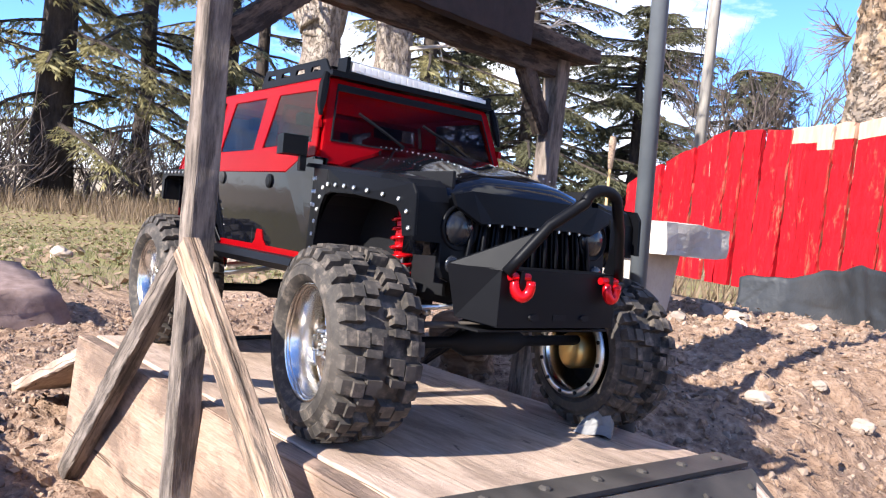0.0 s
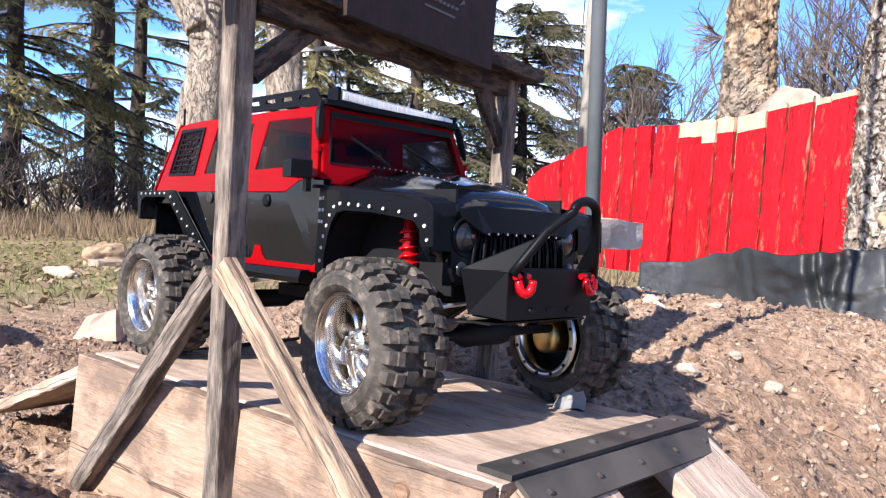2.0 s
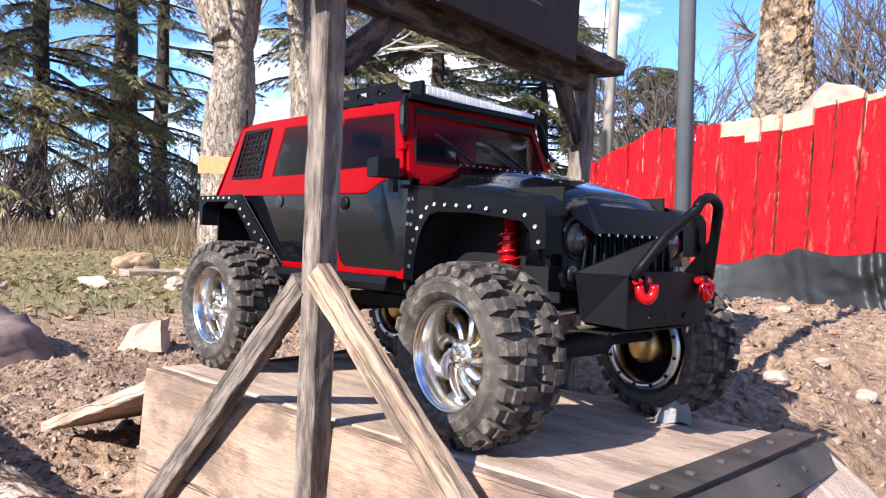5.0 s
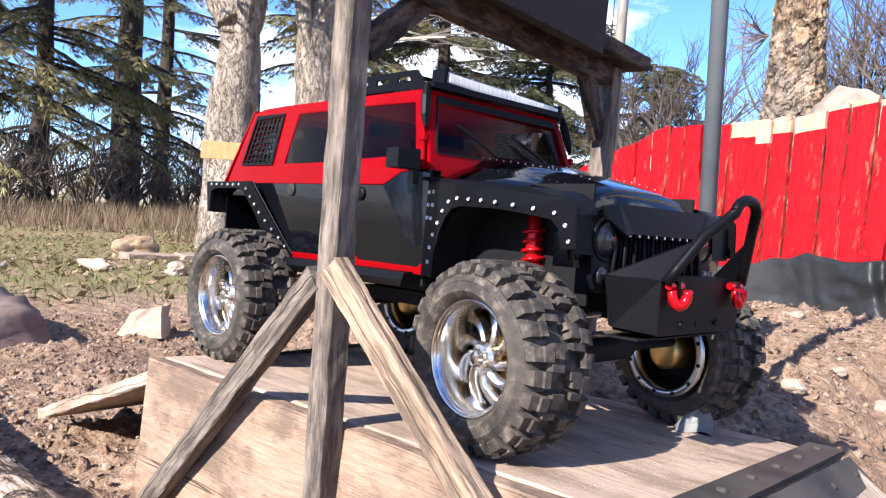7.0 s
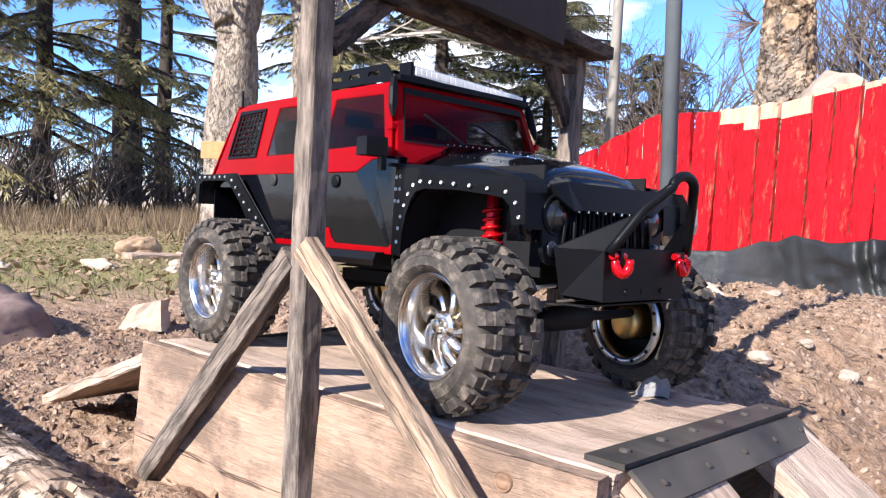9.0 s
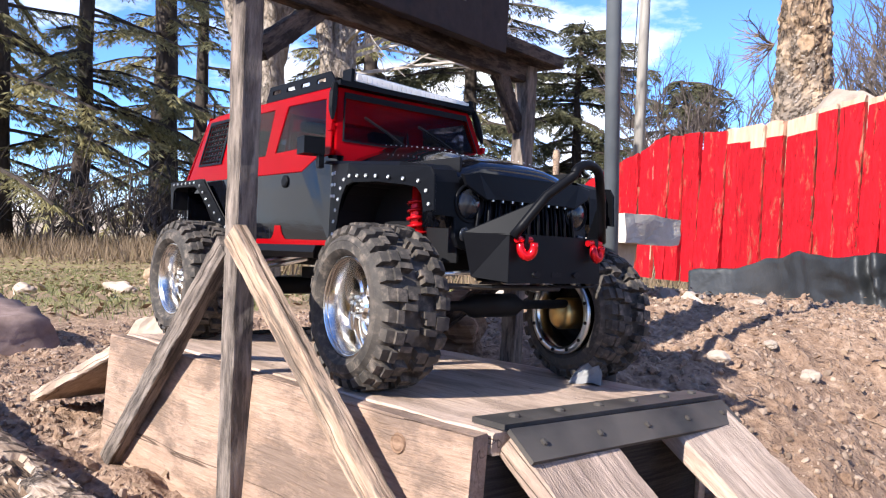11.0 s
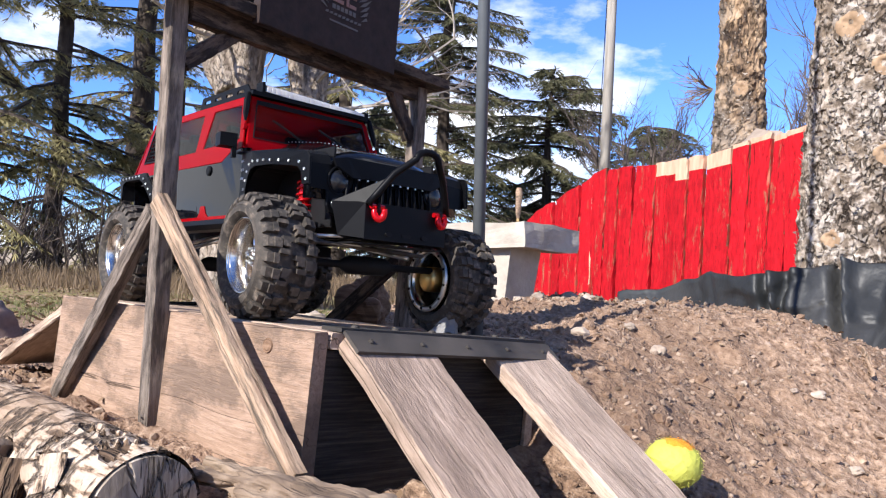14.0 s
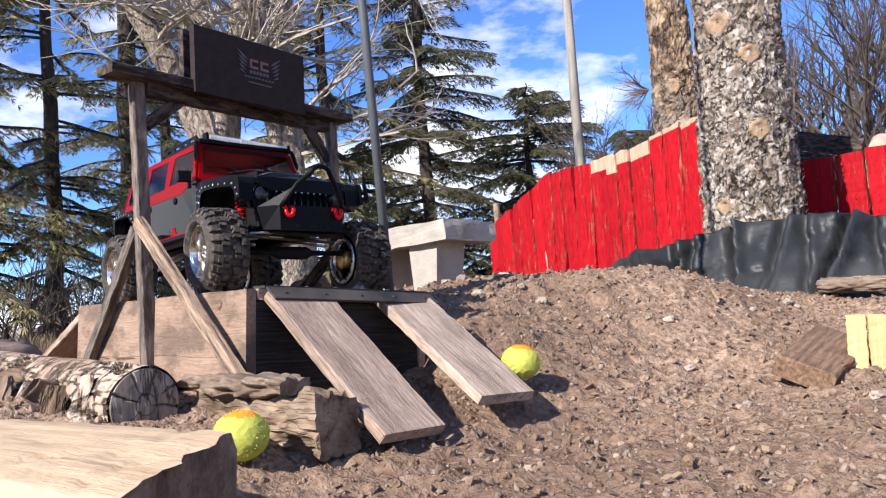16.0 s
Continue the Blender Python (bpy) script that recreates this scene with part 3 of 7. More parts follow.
def ripple(x, y, size, seed):
    """Smooth value noise of that grain size, 0 to 1."""
    u, v = np.asarray(x, float) / size, np.asarray(y, float) / size
    iu, iv = np.floor(u).astype(np.int64), np.floor(v).astype(np.int64)
    fu, fv = u - iu, v - iv
    fu, fv = fu * fu * (3 - 2 * fu), fv * fv * (3 - 2 * fv)
    a, b = lattice(iu, iv, seed), lattice(iu + 1, iv, seed)
    c, d = lattice(iu, iv + 1, seed), lattice(iu + 1, iv + 1, seed)
    return (a * (1 - fu) + b * fu) * (1 - fv) + (c * (1 - fu) + d * fu) * fv


def lay(x, y):
    """The broad lie of the land."""
    x, y = np.asarray(x, float), np.asarray(y, float)
    crest = 0.240 + 0.075 * step(0.35, 0.65, y) + 0.025 * step(0.65, 0.95, y)
    toe = 0.0 + 0.10 * step(0.75, 1.05, y) - 0.15 * step(1.10, 1.45, y)
    basin = 0.156 + 0.02 * step(0.8, 1.0, y) + 0.08 * step(1.0, 1.45, y)
    z = crest + (basin - crest) * step(-0.36, 0.06, x - toe)
    west = 0.226 + 0.06 * step(0.5, 0.9, y) * step(-1.3, -0.8, x)
    z = z + (west - z) * step(-0.62, -1.0, x)
    z = z - 0.085 * step(1.15, 1.6, y) * step(-0.10, -0.40, x) * step(-1.5, -1.1, x)
    far = np.hypot(x + 0.3, y - 0.6)
    return z + (0.02 - z) * step(1.3, 4.6, far) * np.maximum(step(2.1, 2.9, y), np.maximum(step(-1.1, -1.9, x), np.maximum(step(1.0, 2.0, x), step(-0.4, -1.2, y))))


def ground_at(x, y):
    return float(land(np.array([x]), np.array([y]))[0])


def land(x, y):
    apart = np.maximum(np.maximum(-1.4 - x, x - 0.5), np.maximum(-0.2 - y, y - 1.6))
    near = step(5.0, 1.6, np.hypot(x, y - 0.5)) * step(0.40, 0.05, apart)
    clods = (ripple(x, y, 0.13, 1) - 0.5) * 0.013 + (ripple(x, y, 0.045, 2) - 0.5) * 0.0060 + (ripple(x, y, 0.020, 3) - 0.5) * 0.0050 + (ripple(x, y, 0.0105, 7) - 0.5) * 0.0048
    crumbs = np.maximum(ripple(x, y, 0.030, 4) - 0.66, 0) * 0.030 + np.maximum(ripple(x, y, 0.0155, 5) - 0.60, 0) * 0.016
    wide = (ripple(x, y, 0.9, 6) - 0.5) * 0.05 * step(1.2, 3.0, np.hypot(x, y - 0.5))
    return lay(x, y) + (clods + crumbs) * near + wide


def axis_steps(lo, hi, fine, reach, grow=1.22):
    mid = list(np.arange(lo, hi + fine / 2, fine))
    left, right, d = [], [], fine
    while (lo - (left[-1] if left else lo)) < reach:
        d *= grow
        left.append((left[-1] if left else lo) - d)
    d = fine
    while ((right[-1] if right else hi) - hi) < reach:
        d *= grow
        right.append((right[-1] if right else hi) + d)
    return np.array(left[::-1] + mid + right)


gx, gy = axis_steps(-1.40, 0.50, 0.0050, 900), axis_steps(-0.20, 1.60, 0.0050, 900)
GX, GY = np.meshgrid(gx, gy, indexing="ij")
GZ = land(GX, GY)
gverts = np.stack([GX.ravel(), GY.ravel(), GZ.ravel()], 1)
ny = len(gy)
gi = (np.arange(len(gx) - 1)[:, None] * ny + np.arange(ny - 1)[None, :]).ravel()
ground_mesh = bpy.data.meshes.new("ground")
ground_mesh.from_pydata(gverts.tolist(), [], np.stack([gi, gi + ny, gi + ny + 1, gi + 1], 1).tolist())
ground_mesh.shade_smooth()


def ground_material():
    """Dirt near the track, thin yellow-green grass and leaf litter farther off, pale field beyond."""
    m = M_dirt
    n, l = m.node_tree.nodes, m.node_tree.links
    shader = n["Principled BSDF"]
    old = shader.inputs["Base Color"].links[0].from_socket
    co = n.new("ShaderNodeTexCoord")
    sep = n.new("ShaderNodeSeparateXYZ")
    l.new(co.outputs["Object"], sep.inputs["Vector"])
    tex, tex2 = n.new("ShaderNodeTexNoise"), n.new("ShaderNodeTexNoise")
    tex.inputs["Scale"].default_value, tex.inputs["Detail"].default_value = 1.6, 8
    tex2.inputs["Scale"].default_value, tex2.inputs["Detail"].default_value = 14, 8
    l.new(co.outputs["Object"], tex.inputs["Vector"])
    l.new(co.outputs["Object"], tex2.inputs["Vector"])
    gramp = n.new("ShaderNodeValToRGB")
    for e, (p, c) in zip((gramp.color_ramp.elements[0], gramp.color_ramp.elements.new(0.5), gramp.color_ramp.elements[1]),
                         ((0.3, (0.22, 0.155, 0.10)), (0.5, (0.27, 0.22, 0.11)), (0.72, (0.22, 0.21, 0.075)))):
        e.position, e.color = p, (*c, 1)
    l.new(tex2.outputs["Fac"], gramp.inputs["Fac"])
    far = n.new("ShaderNodeMapRange")
    far.inputs["From Min"].default_value, far.inputs["From Max"].default_value = -1.35, -2.1
    l.new(sep.outputs["X"], far.inputs["Value"])
    wob = n.new("ShaderNodeMath")
    wob.operation = "MULTIPLY_ADD"
    wob.inputs[1].default_value, wob.use_clamp = 1.4, True
    sub = n.new("ShaderNodeMath")
    sub.operation = "SUBTRACT"
    sub.inputs[1].default_value = 0.5
    l.new(tex.outputs["Fac"], sub.inputs[0])
    l.new(sub.outputs["Value"], wob.inputs[0])
    l.new(far.outputs["Result"], wob.inputs[2])
    cut = n.new("ShaderNodeMath")
    cut.operation = "MULTIPLY"
    l.new(wob.outputs["Value"], cut.inputs[0])
    l.new(far.outputs["Result"], cut.inputs[1])
    mix = n.new("ShaderNodeMixRGB")
    l.new(cut.outputs["Value"], mix.inputs["Fac"])
    l.new(old, mix.inputs["Color1"])
    l.new(gramp.outputs["Color"], mix.inputs["Color2"])
    field = n.new("ShaderNodeMapRange")
    field.inputs["From Min"].default_value, field.inputs["From Max"].default_value = -13.0, -17.0
    l.new(sep.outputs["X"], field.inputs["Value"])
    mix2 = n.new("ShaderNodeMixRGB")
    mix2.inputs["Color2"].default_value = (0.36, 0.29, 0.21, 1)
    l.new(field.outputs["Result"], mix2.inputs["Fac"])
    l.new(mix.outputs["Color"], mix2.inputs["Color1"])
    l.new(mix2.outputs["Color"], shader.inputs["Base Color"])


ground_material()
ground_mesh.materials.append(M_dirt)
tagged(new("ground", ground_mesh), "dry lumpy dirt with patchy spring grass beyond", "ground", kind="structure")


# ---- the wooden platform with its ramps ----
DECK = pose(-0.218, 0.205, 0.340, -4.0, 0, 0)
DEEP, LONG = 0.268, 0.410
platform = thing("platform", DECK @ pose(-LONG / 2, DEEP / 2, -0.13), "weathered plywood and board platform standing on the dirt", "platform")
deck_home = pose(LONG / 2, -DEEP / 2, 0.13)


def deck_part(name, bm, mat, label="", at=(0, 0, 0)):
    return part(name, bm, mat, platform, label, deck_home @ pose(*at))


deck_part("front_board", timber(LONG, 0.0125, 0.128, 3, 0.0005, 0.08, 20), M_board, "weathered knotty board with cracked grain", (-LONG, 0.0062, -0.0645))
deck_part("back_board", timber(LONG, 0.012, 0.118, 4, 0.0005, 0.08, 20), M_deck, "", (-LONG, DEEP - 0.006, -0.072))
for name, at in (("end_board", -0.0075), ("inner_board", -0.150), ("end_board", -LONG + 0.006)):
    part(name, timber(DEEP - 0.026, 0.011, 0.122, 5), M_near_black, platform, "near-black end board", deck_home @ pose(at, 0.013, -0.0735, 0, 0, 90))
deck_part("top_panel", timber(LONG + 0.002, DEEP - 0.0145, 0.0115, 6, 0.0004, 0.1, 24), M_deck, "pale plywood top with dry grain", (-LONG - 0.001, DEEP / 2 + 0.0072, -0.0058))
bm = bmesh.new()
lathe(bm, [(0.0001, -0.0006), (0.0030, -0.0009), (0.0042, -0.0004), (0.0052, -0.0008), (0.0060, 0.0010)], 18, "y")
deck_part("knot", bm, M_offcut, "orange-brown knot in the board", (-0.0510, -0.0004, -0.0150))
bm = bmesh.new()
box(bm, (-0.020, 0.022, 0.0006), (0.002, DEEP + 0.006, 0.0036))
deck_part("hinge_strip", bevel(bm, 0.0008), M_iron, "worn black metal strip along the edge")

RAMP_TOP, RAMP_FOOT = -0.216, -0.043


def ramp(y_top, y_foot, z_top, z_foot, seed, mat, label):
    """A plank that leans on the platform's edge."""
    m, length = along((RAMP_TOP, y_top, z_top), (RAMP_FOOT, y_foot, z_foot), -4.0)
    ob = thing("ramp_plank", m, label, "plank", "ramp planks")
    part("board", timber(length, 0.083, 0.012, seed, 0.0006, 0.12, 18), mat, ob)
    return ob


ramp(0.268, 0.262, 0.329, 0.190, 31, M_grey, "grey weathered ramp plank leaning on the platform")
ramp(0.430, 0.407, 0.316, 0.203, 32, M_plank_pale, "paler bleached ramp plank leaning on the platform")
m, length = along((RAMP_TOP + 0.001, 0.2265, 0.3375), (RAMP_TOP + 0.001, 0.476, 0.3185))
flap = thing("hinge_flap", m @ pose(0, 0, 0, 38), "black metal flap bolted across the ramp tops", "hinge")
part("strip", boxed((0, -0.021, 0.0015), (length, 0.0, 0.0042), 0.0008), M_iron, flap)
for i in range(5):
    bm = bmesh.new()
    lathe(bm, [(0.0022, 0), (0.0022, 0.0012), (0.0012, 0.0020)], 8, "z")
    part("bolt", bm, M_iron, flap, "", pose(0.018 + i * (length - 0.036) / 4, -0.011, 0.0040))
for i in range(6):
    bm = bmesh.new()
    lathe(bm, [(0.0032, 0), (0.0032, 0.0012), (0.0018, 0.0022)], 8, "z")
    deck_part("bolt", bm, M_iron, "", (-0.010, 0.045 + i * 0.042, 0.0034))

# the board that leads up at the back
m, length = along((-0.624, 0.262, 0.325), (-0.838, 0.272, 0.246))
back_ramp = thing("back_ramp", m, "pale plank sloping up to the platform's back end", "plank", "ramp planks")
part("board", timber(length, 0.115, 0.010, 35, 0.0006, 0.12, 18), M_deck, back_ramp)
part("board", timber(length, 0.08, 0.010, 36, 0.0006, 0.12, 18), M_deck, back_ramp, "", pose(0, -0.125, 0))
bm = bmesh.new()
box(bm, (-0.004, -0.165, 0.0058), (0.030, 0.040, 0.0085))
part("metal_strip", bevel(bm, 0.0008), M_iron, back_ramp, "black metal strip")

# ---- the gate over the platform ----
gate = thing("gate", pose(-0.411, 0.19, 0.25), "dark weathered wooden gate with a sign on its beam", "gate")
G = gate.matrix_world.inverted()


def gate_part(name, p0, p1, w, h, seed, mat, roll=0.0, label=""):
    m, length = along(p0, p1, roll)
    bm = timber(length, w, h, seed, 0.00045, 0.06, 26)
    return part(name, bm, mat, gate, label, G @ m)


gate_part("post", (-0.4185, 0.1965, 0.232), (-0.4155, 0.1965, 0.606), 0.0150, 0.0150, 41, M_post, 0)
gate_part("post", (-0.446, 0.521, 0.30), (-0.440, 0.521, 0.598), 0.0145, 0.0165, 42, M_post, 0)
gate_part("brace", (-0.607, 0.1935, 0.232), (-0.427, 0.1935, 0.424), 0.011, 0.0150, 43, M_post, 0, "dark leaning brace")
gate_part("brace", (-0.203, 0.1840, 0.246), (-0.407, 0.1865, 0.432), 0.010, 0.0150, 44, M_worn, 0, "brace worn to bare orange wood")
gate_part("brace", (-0.690, 0.530, 0.238), (-0.450, 0.524, 0.403), 0.011, 0.0150, 51, M_dark, 0, "dark leaning brace")
gate_part("beam", (-0.402, 0.152, 0.6105), (-0.432, 0.546, 0.6045), 0.034, 0.012, 45, M_dark, 0)
gate_part("beam", (-0.412, 0.205, 0.5965), (-0.440, 0.512, 0.5915), 0.013, 0.018, 46, M_dark, 0)
gate_part("knee_brace", (-0.4165, 0.205, 0.552), (-0.421, 0.262, 0.5955), 0.011, 0.0145, 47, M_dark, 0)
gate_part("knee_brace", (-0.443, 0.512, 0.538), (-0.436, 0.470, 0.594), 0.011, 0.0150, 48, M_dark, 0)
sign_m, sign_len = along((-0.394, 0.262, 0.642), (-0.409, 0.446, 0.637))
part("sign_board", timber(sign_len, 0.010, 0.088, 49, 0.0004, 0.06, 16), M_sign, gate, "faded black sign board with a worn printed emblem", G @ sign_m)
part("sign_back", timber(sign_len, 0.010, 0.088, 50, 0.0004, 0.06, 16), M_dark, gate, "", G @ sign_m @ pose(0, 0.024, 0))
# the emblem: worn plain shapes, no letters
EM = sign_m @ pose(sign_len * 0.56, -0.0054, 0.004, 90, 0, 0)


def emblem(shape, mat):
    bm = plate(shape, [], lambda u, v, w: (u, v, w), 0.0006)
    part("emblem_mark", bm, mat, gate, "faded printed mark", G @ EM)


for s in (-1, 1):
    for k in range(5):
        x0, z0, x1, z1 = 0.019 + 0.0012 * k, 0.011 - 0.0048 * k, 0.039 - 0.0018 * k, 0.025 - 0.0068 * k
        emblem([(s * x0, z0), (s * (x0 + 0.007), z0 + 0.0062), (s * x1, z1), (s * (x0 + 0.009), z0 + 0.0035)], M_mark)
for x0 in (-0.0165, 0.0015):
    for a, c, d, e in ((0, 0.0035, 0.001, 0.014), (0.0041, 0.014, 0.0105, 0.014), (0.0041, 0.014, 0.001, 0.0045)):
        emblem([(x0 + a, d), (x0 + a, e), (x0 + c, e), (x0 + c, d)], M_mark_red)
for k in range(6):
    x0 = -0.0172 + 0.0057 * k
    emblem([(x0, -0.0062), (x0, -0.0018), (x0 + 0.0042, -0.0018), (x0 + 0.0042, -0.0062)], M_mark)
for k in range(9):
    x0 = -0.0262 + 0.0057 * k
    emblem([(x0, -0.0128), (x0 + 0.001, -0.0104), (x0 + 0.0048, -0.0100), (x0 + 0.0040, -0.0124)], M_mark)
emblem([(-0.020, -0.0195), (-0.020, -0.0178), (0.020, -0.0178), (0.020, -0.0195)], M_mark)

# ---- the model truck ----
TRUCK = Matrix.Translation((-0.3275, 0.3504, 0.3861)) @ pose(0, 0, 0, -1.36, -1.55, -5.3)
HUB = 0.0515
truck = thing("model_truck", TRUCK @ pose(0, 0, -HUB), "red and glossy black model off-road truck on the platform", "toy truck")


def tp(name, bm, mat, label="", m=None, smooth=False, parent=None):
    """A part of the truck; x ahead of the front axle, y to its left, z from the hubs."""
    home = pose(0, 0, HUB) if parent is None else Matrix()
    return part(name, bm, mat, truck if parent is None else parent, label, home @ (m if m is not None else Matrix()), smooth)


def side_y(z):
    """Half the body's width at a height."""
    if z < 0.100:
        return 0.0805 + (z - 0.04) * 0.02
    return 0.0817 - (z - 0.100) * 0.20


def side_panel(outline, holes, s, thick=0.0016, out=0.0):
    return plate(outline, holes, lambda u, v, w: (u, s * (side_y(v) + out + w), v), thick)


for s in (-1, 1):
    # red upper side with its window openings
    red = [(-0.349, 0.0962), (-0.134, 0.0958), (-0.117, 0.1043), (-0.096, 0.1065), (-0.1110, 0.1575), (-0.118, 0.1600), (-0.312, 0.1600), (-0.328, 0.1570)]
    wins = [[(-0.3260, 0.1131), (-0.281, 0.1125), (-0.2797, 0.1522), (-0.3195, 0.1507)],
            [(-0.263, 0.1118), (-0.1975, 0.1124), (-0.1980, 0.1525), (-0.2580, 0.1525)],
            [(-0.182, 0.1135), (-0.1065, 0.1160), (-0.1185, 0.1520), (-0.1765, 0.1530)]]
    tp("upper_side", bevel(side_panel(red, wins, s), 0.0004), M_car_red, "glossy red upper body side")
    for w in wins[1:]:
        tp("side_window", side_panel(w, [], s, 0.0006, 0.0002), M_glass, "tinted side window")
    # mesh guard in the quarter window
    bm = bmesh.new()
    (x0, z0), (x1, _), (x2, z2), (x3, _) = wins[0]
    for i in range(8):
        f = (i + 0.5) / 8
        zb = z0 + (z2 - z0) * f
        xa, xb = x0 + (x3 - x0) * f, x1 + (x2 - x1) * f
        tube(bm, [(xa, s * (side_y(zb) + 0.0012), zb), (xb, s * (side_y(zb) + 0.0012), zb)], 0.0007, 5)
    for i in range(7):
        f = (i + 0.5) / 7
        tube(bm, [(x0 + (x1 - x0) * f, s * (side_y(z0) + 0.0014), z0), (x3 + (x2 - x3) * f, s * (side_y(z2) + 0.0014), z2)], 0.0007, 5)
    tp("window_mesh", bm, M_satin, "black wire mesh over the quarter window")
    fr = plate([(x0 - .002, z0 - .002), (x1 + .002, z0 - .002), (x2 + .002, z2 + .002), (x3 - .002, z2 + .002)], [wins[0]], lambda u, v, w: (u, s * (side_y(v) + 0.0016 + w), v), 0.0012)
    tp("window_frame", fr, M_satin, "black quarter window frame")
    tp("window_backing", side_panel(wins[0], [], s, 0.0006, -0.0006), M_glass)
    # black lower side
    low = [(-0.348, 0.0960), (-0.3465, 0.086), (-0.298, 0.086), (-0.2425, 0.0385), (-0.091, 0.0375), (-0.080, 0.104), (-0.096, 0.1062), (-0.117, 0.1040), (-0.134, 0.0955)]
    tp("lower_side", bevel(side_panel(low, [], s), 0.0004), M_car_black, "glossy black lower body side with scuffs")
    # red strip along the sill, with the peak between the doors
    strip = [(-0.2425, 0.0387), (-0.091, 0.0377), (-0.0905, 0.0455), (-0.0945, 0.0425), (-0.157, 0.0430), (-0.162, 0.047), (-0.165, 0.0540), (-0.173, 0.0540), (-0.175, 0.047), (-0.179, 0.0430), (-0.240, 0.0430)]
    tp("sill_stripe", side_panel(strip, [], s, 0.0007, 0.0017), M_car_red, "red stripe along the sill")
    for xd in (-0.1825,):
        tp("door_seam", boxed((xd - 0.0005, s * 0.0818 - 0.0006, 0.043), (xd + 0.0005, s * 0.0818 + 0.0006, 0.0950)), M_matte)
    for xd, zd in ((-0.158, 0.089), (-0.246, 0.091)):
        bm = bmesh.new()
        lathe(bm, [(0.0050, 0), (0.0050, 0.001), (0.0035, 0.0018)], 14, "y", pose(xd, s * 0.0832, zd) @ Matrix.Diagonal((1, s, 1, 1)))
        tp("door_handle", bm, M_satin if xd > -0.2 else M_iron, "round fuel cap" if xd < -0.2 else "")
    # fender flares
    arch = [(-0.0745, 0.0375), (-0.0730, 0.0520), (-0.0690, 0.0640), (-0.0620, 0.0750), (-0.0550, 0.0808), (-0.0460, 0.0826), (-0.018, 0.0814), (0.006, 0.0788), (0.0180, 0.0765), (0.0225, 0.0720), (0.0255, 0.0615)]
    flare = [(-0.0860, 0.0385)] + arch + [(0.0345, 0.0615), (0.0335, 0.0840), (0.0300, 0.0890), (-0.050, 0.0955), (-0.0840, 0.0975)]
    bm = plate(flare, [], lambda u, v, w: (u, s * (0.0855 + w + 0.0085 * step(-0.085, -0.045, np.array(u)) - 0.0060 * step(-0.02, 0.036, np.array(u))), v), 0.0022)
    front_flare = tp("fender_flare", bevel(bm, 0.0005), M_satin, "satin black front fender flare with bolts")
    bm = bmesh.new()
    path = arch
    for (u0, v0), (u1, v1) in zip(path, path[1:]):
        q = [bm.verts.new((u, y * s, v)) for (u, v), y in (((u0, v0), 0.0885), ((u1, v1), 0.0885), ((u1, v1), 0.052), ((u0, v0), 0.052))]
        bm.faces.new(q)
    tp("wheel_arch_liner", bm, M_matte, "matte black wheel arch liner")
    bolts = [(-0.0787, 0.0469), (-0.0775, 0.0560), (-0.0748, 0.0640), (-0.0700, 0.0715), (-0.0645, 0.0790), (-0.0575, 0.0846), (-0.0485, 0.0866), (-0.0390, 0.0862), (-0.0290, 0.0858), (-0.0180, 0.0850),
             (-0.0055, 0.0838), (0.0075, 0.0822), (0.0205, 0.0803), (0.0275, 0.0740), (0.0302, 0.0656), (-0.0815, 0.0905), (-0.0765, 0.0908), (-0.0818, 0.0825), (-0.0770, 0.0825), (-0.0822, 0.0745), (-0.0782, 0.0742)]
    for bu, bv in bolts:
        bm = bmesh.new()
        yy = 0.0877 + 0.0085 * float(step(-0.085, -0.045, np.array(bu))) - 0.0060 * float(step(-0.02, 0.036, np.array(bu)))
        lathe(bm, [(0.00135, 0.0), (0.00130, 0.0009), (0.0008, 0.0011), (0.0006, 0.0002)], 10, "y", pose(bu, s * yy, bv) @ Matrix.Diagonal((1, s, 1, 1)))
        part("bolt", bm, M_steel, front_flare, "", None, True)
    rear = [(-0.366, 0.0965), (-0.366, 0.092), (-0.3625, 0.0700), (-0.358, 0.0700), (-0.3575, 0.088), (-0.350, 0.0915), (-0.310, 0.0915), (-0.301, 0.0880), (-0.258, 0.0415), (-0.240, 0.0415), (-0.291, 0.0965)]
    bm = plate(rear, [], lambda u, v, w: (u, s * (0.0835 + w + 0.008 * step(-0.245, -0.285, np.array(u))), v), 0.0022)
    rear_flare = tp("fender_flare", bevel(bm, 0.0005), M_satin, "satin black rear fender flare with bolts")
    bm = bmesh.new()
    path = [(-0.358, 0.0700), (-0.3575, 0.088), (-0.350, 0.0915), (-0.310, 0.0915), (-0.301, 0.0880), (-0.258, 0.0415)]
    for (u0, v0), (u1, v1) in zip(path, path[1:]):
        q = [bm.verts.new((u, y * s, v)) for (u, v), y in (((u0, v0), 0.092), ((u1, v1), 0.092), ((u1, v1), 0.052), ((u0, v0), 0.052))]
        bm.faces.new(q)
    tp("wheel_arch_liner", bm, M_matte, "matte black wheel arch liner")
    for i in range(14):
        f = i / 13
        bu, bv = (-0.360 + 0.055 * f / 0.45, 0.0940) if f < 0.45 else (-0.302 + 0.052 * (f - 0.45) / 0.55, 0.0915 - 0.045 * (f - 0.45) / 0.55)
        bm = bmesh.new()
        yy = 0.0857 + 0.008 * float(step(-0.245, -0.285, np.array(bu)))
        lathe(bm, [(0.0013, 0.0), (0.0012, 0.0009), (0.0007, 0.0011), (0.0005, 0.0003)], 10, "y", pose(bu + 0.004, s * yy, bv) @ Matrix.Diagonal((1, s, 1, 1)))
        part("bolt", bm, M_steel, rear_flare, "", None, True)
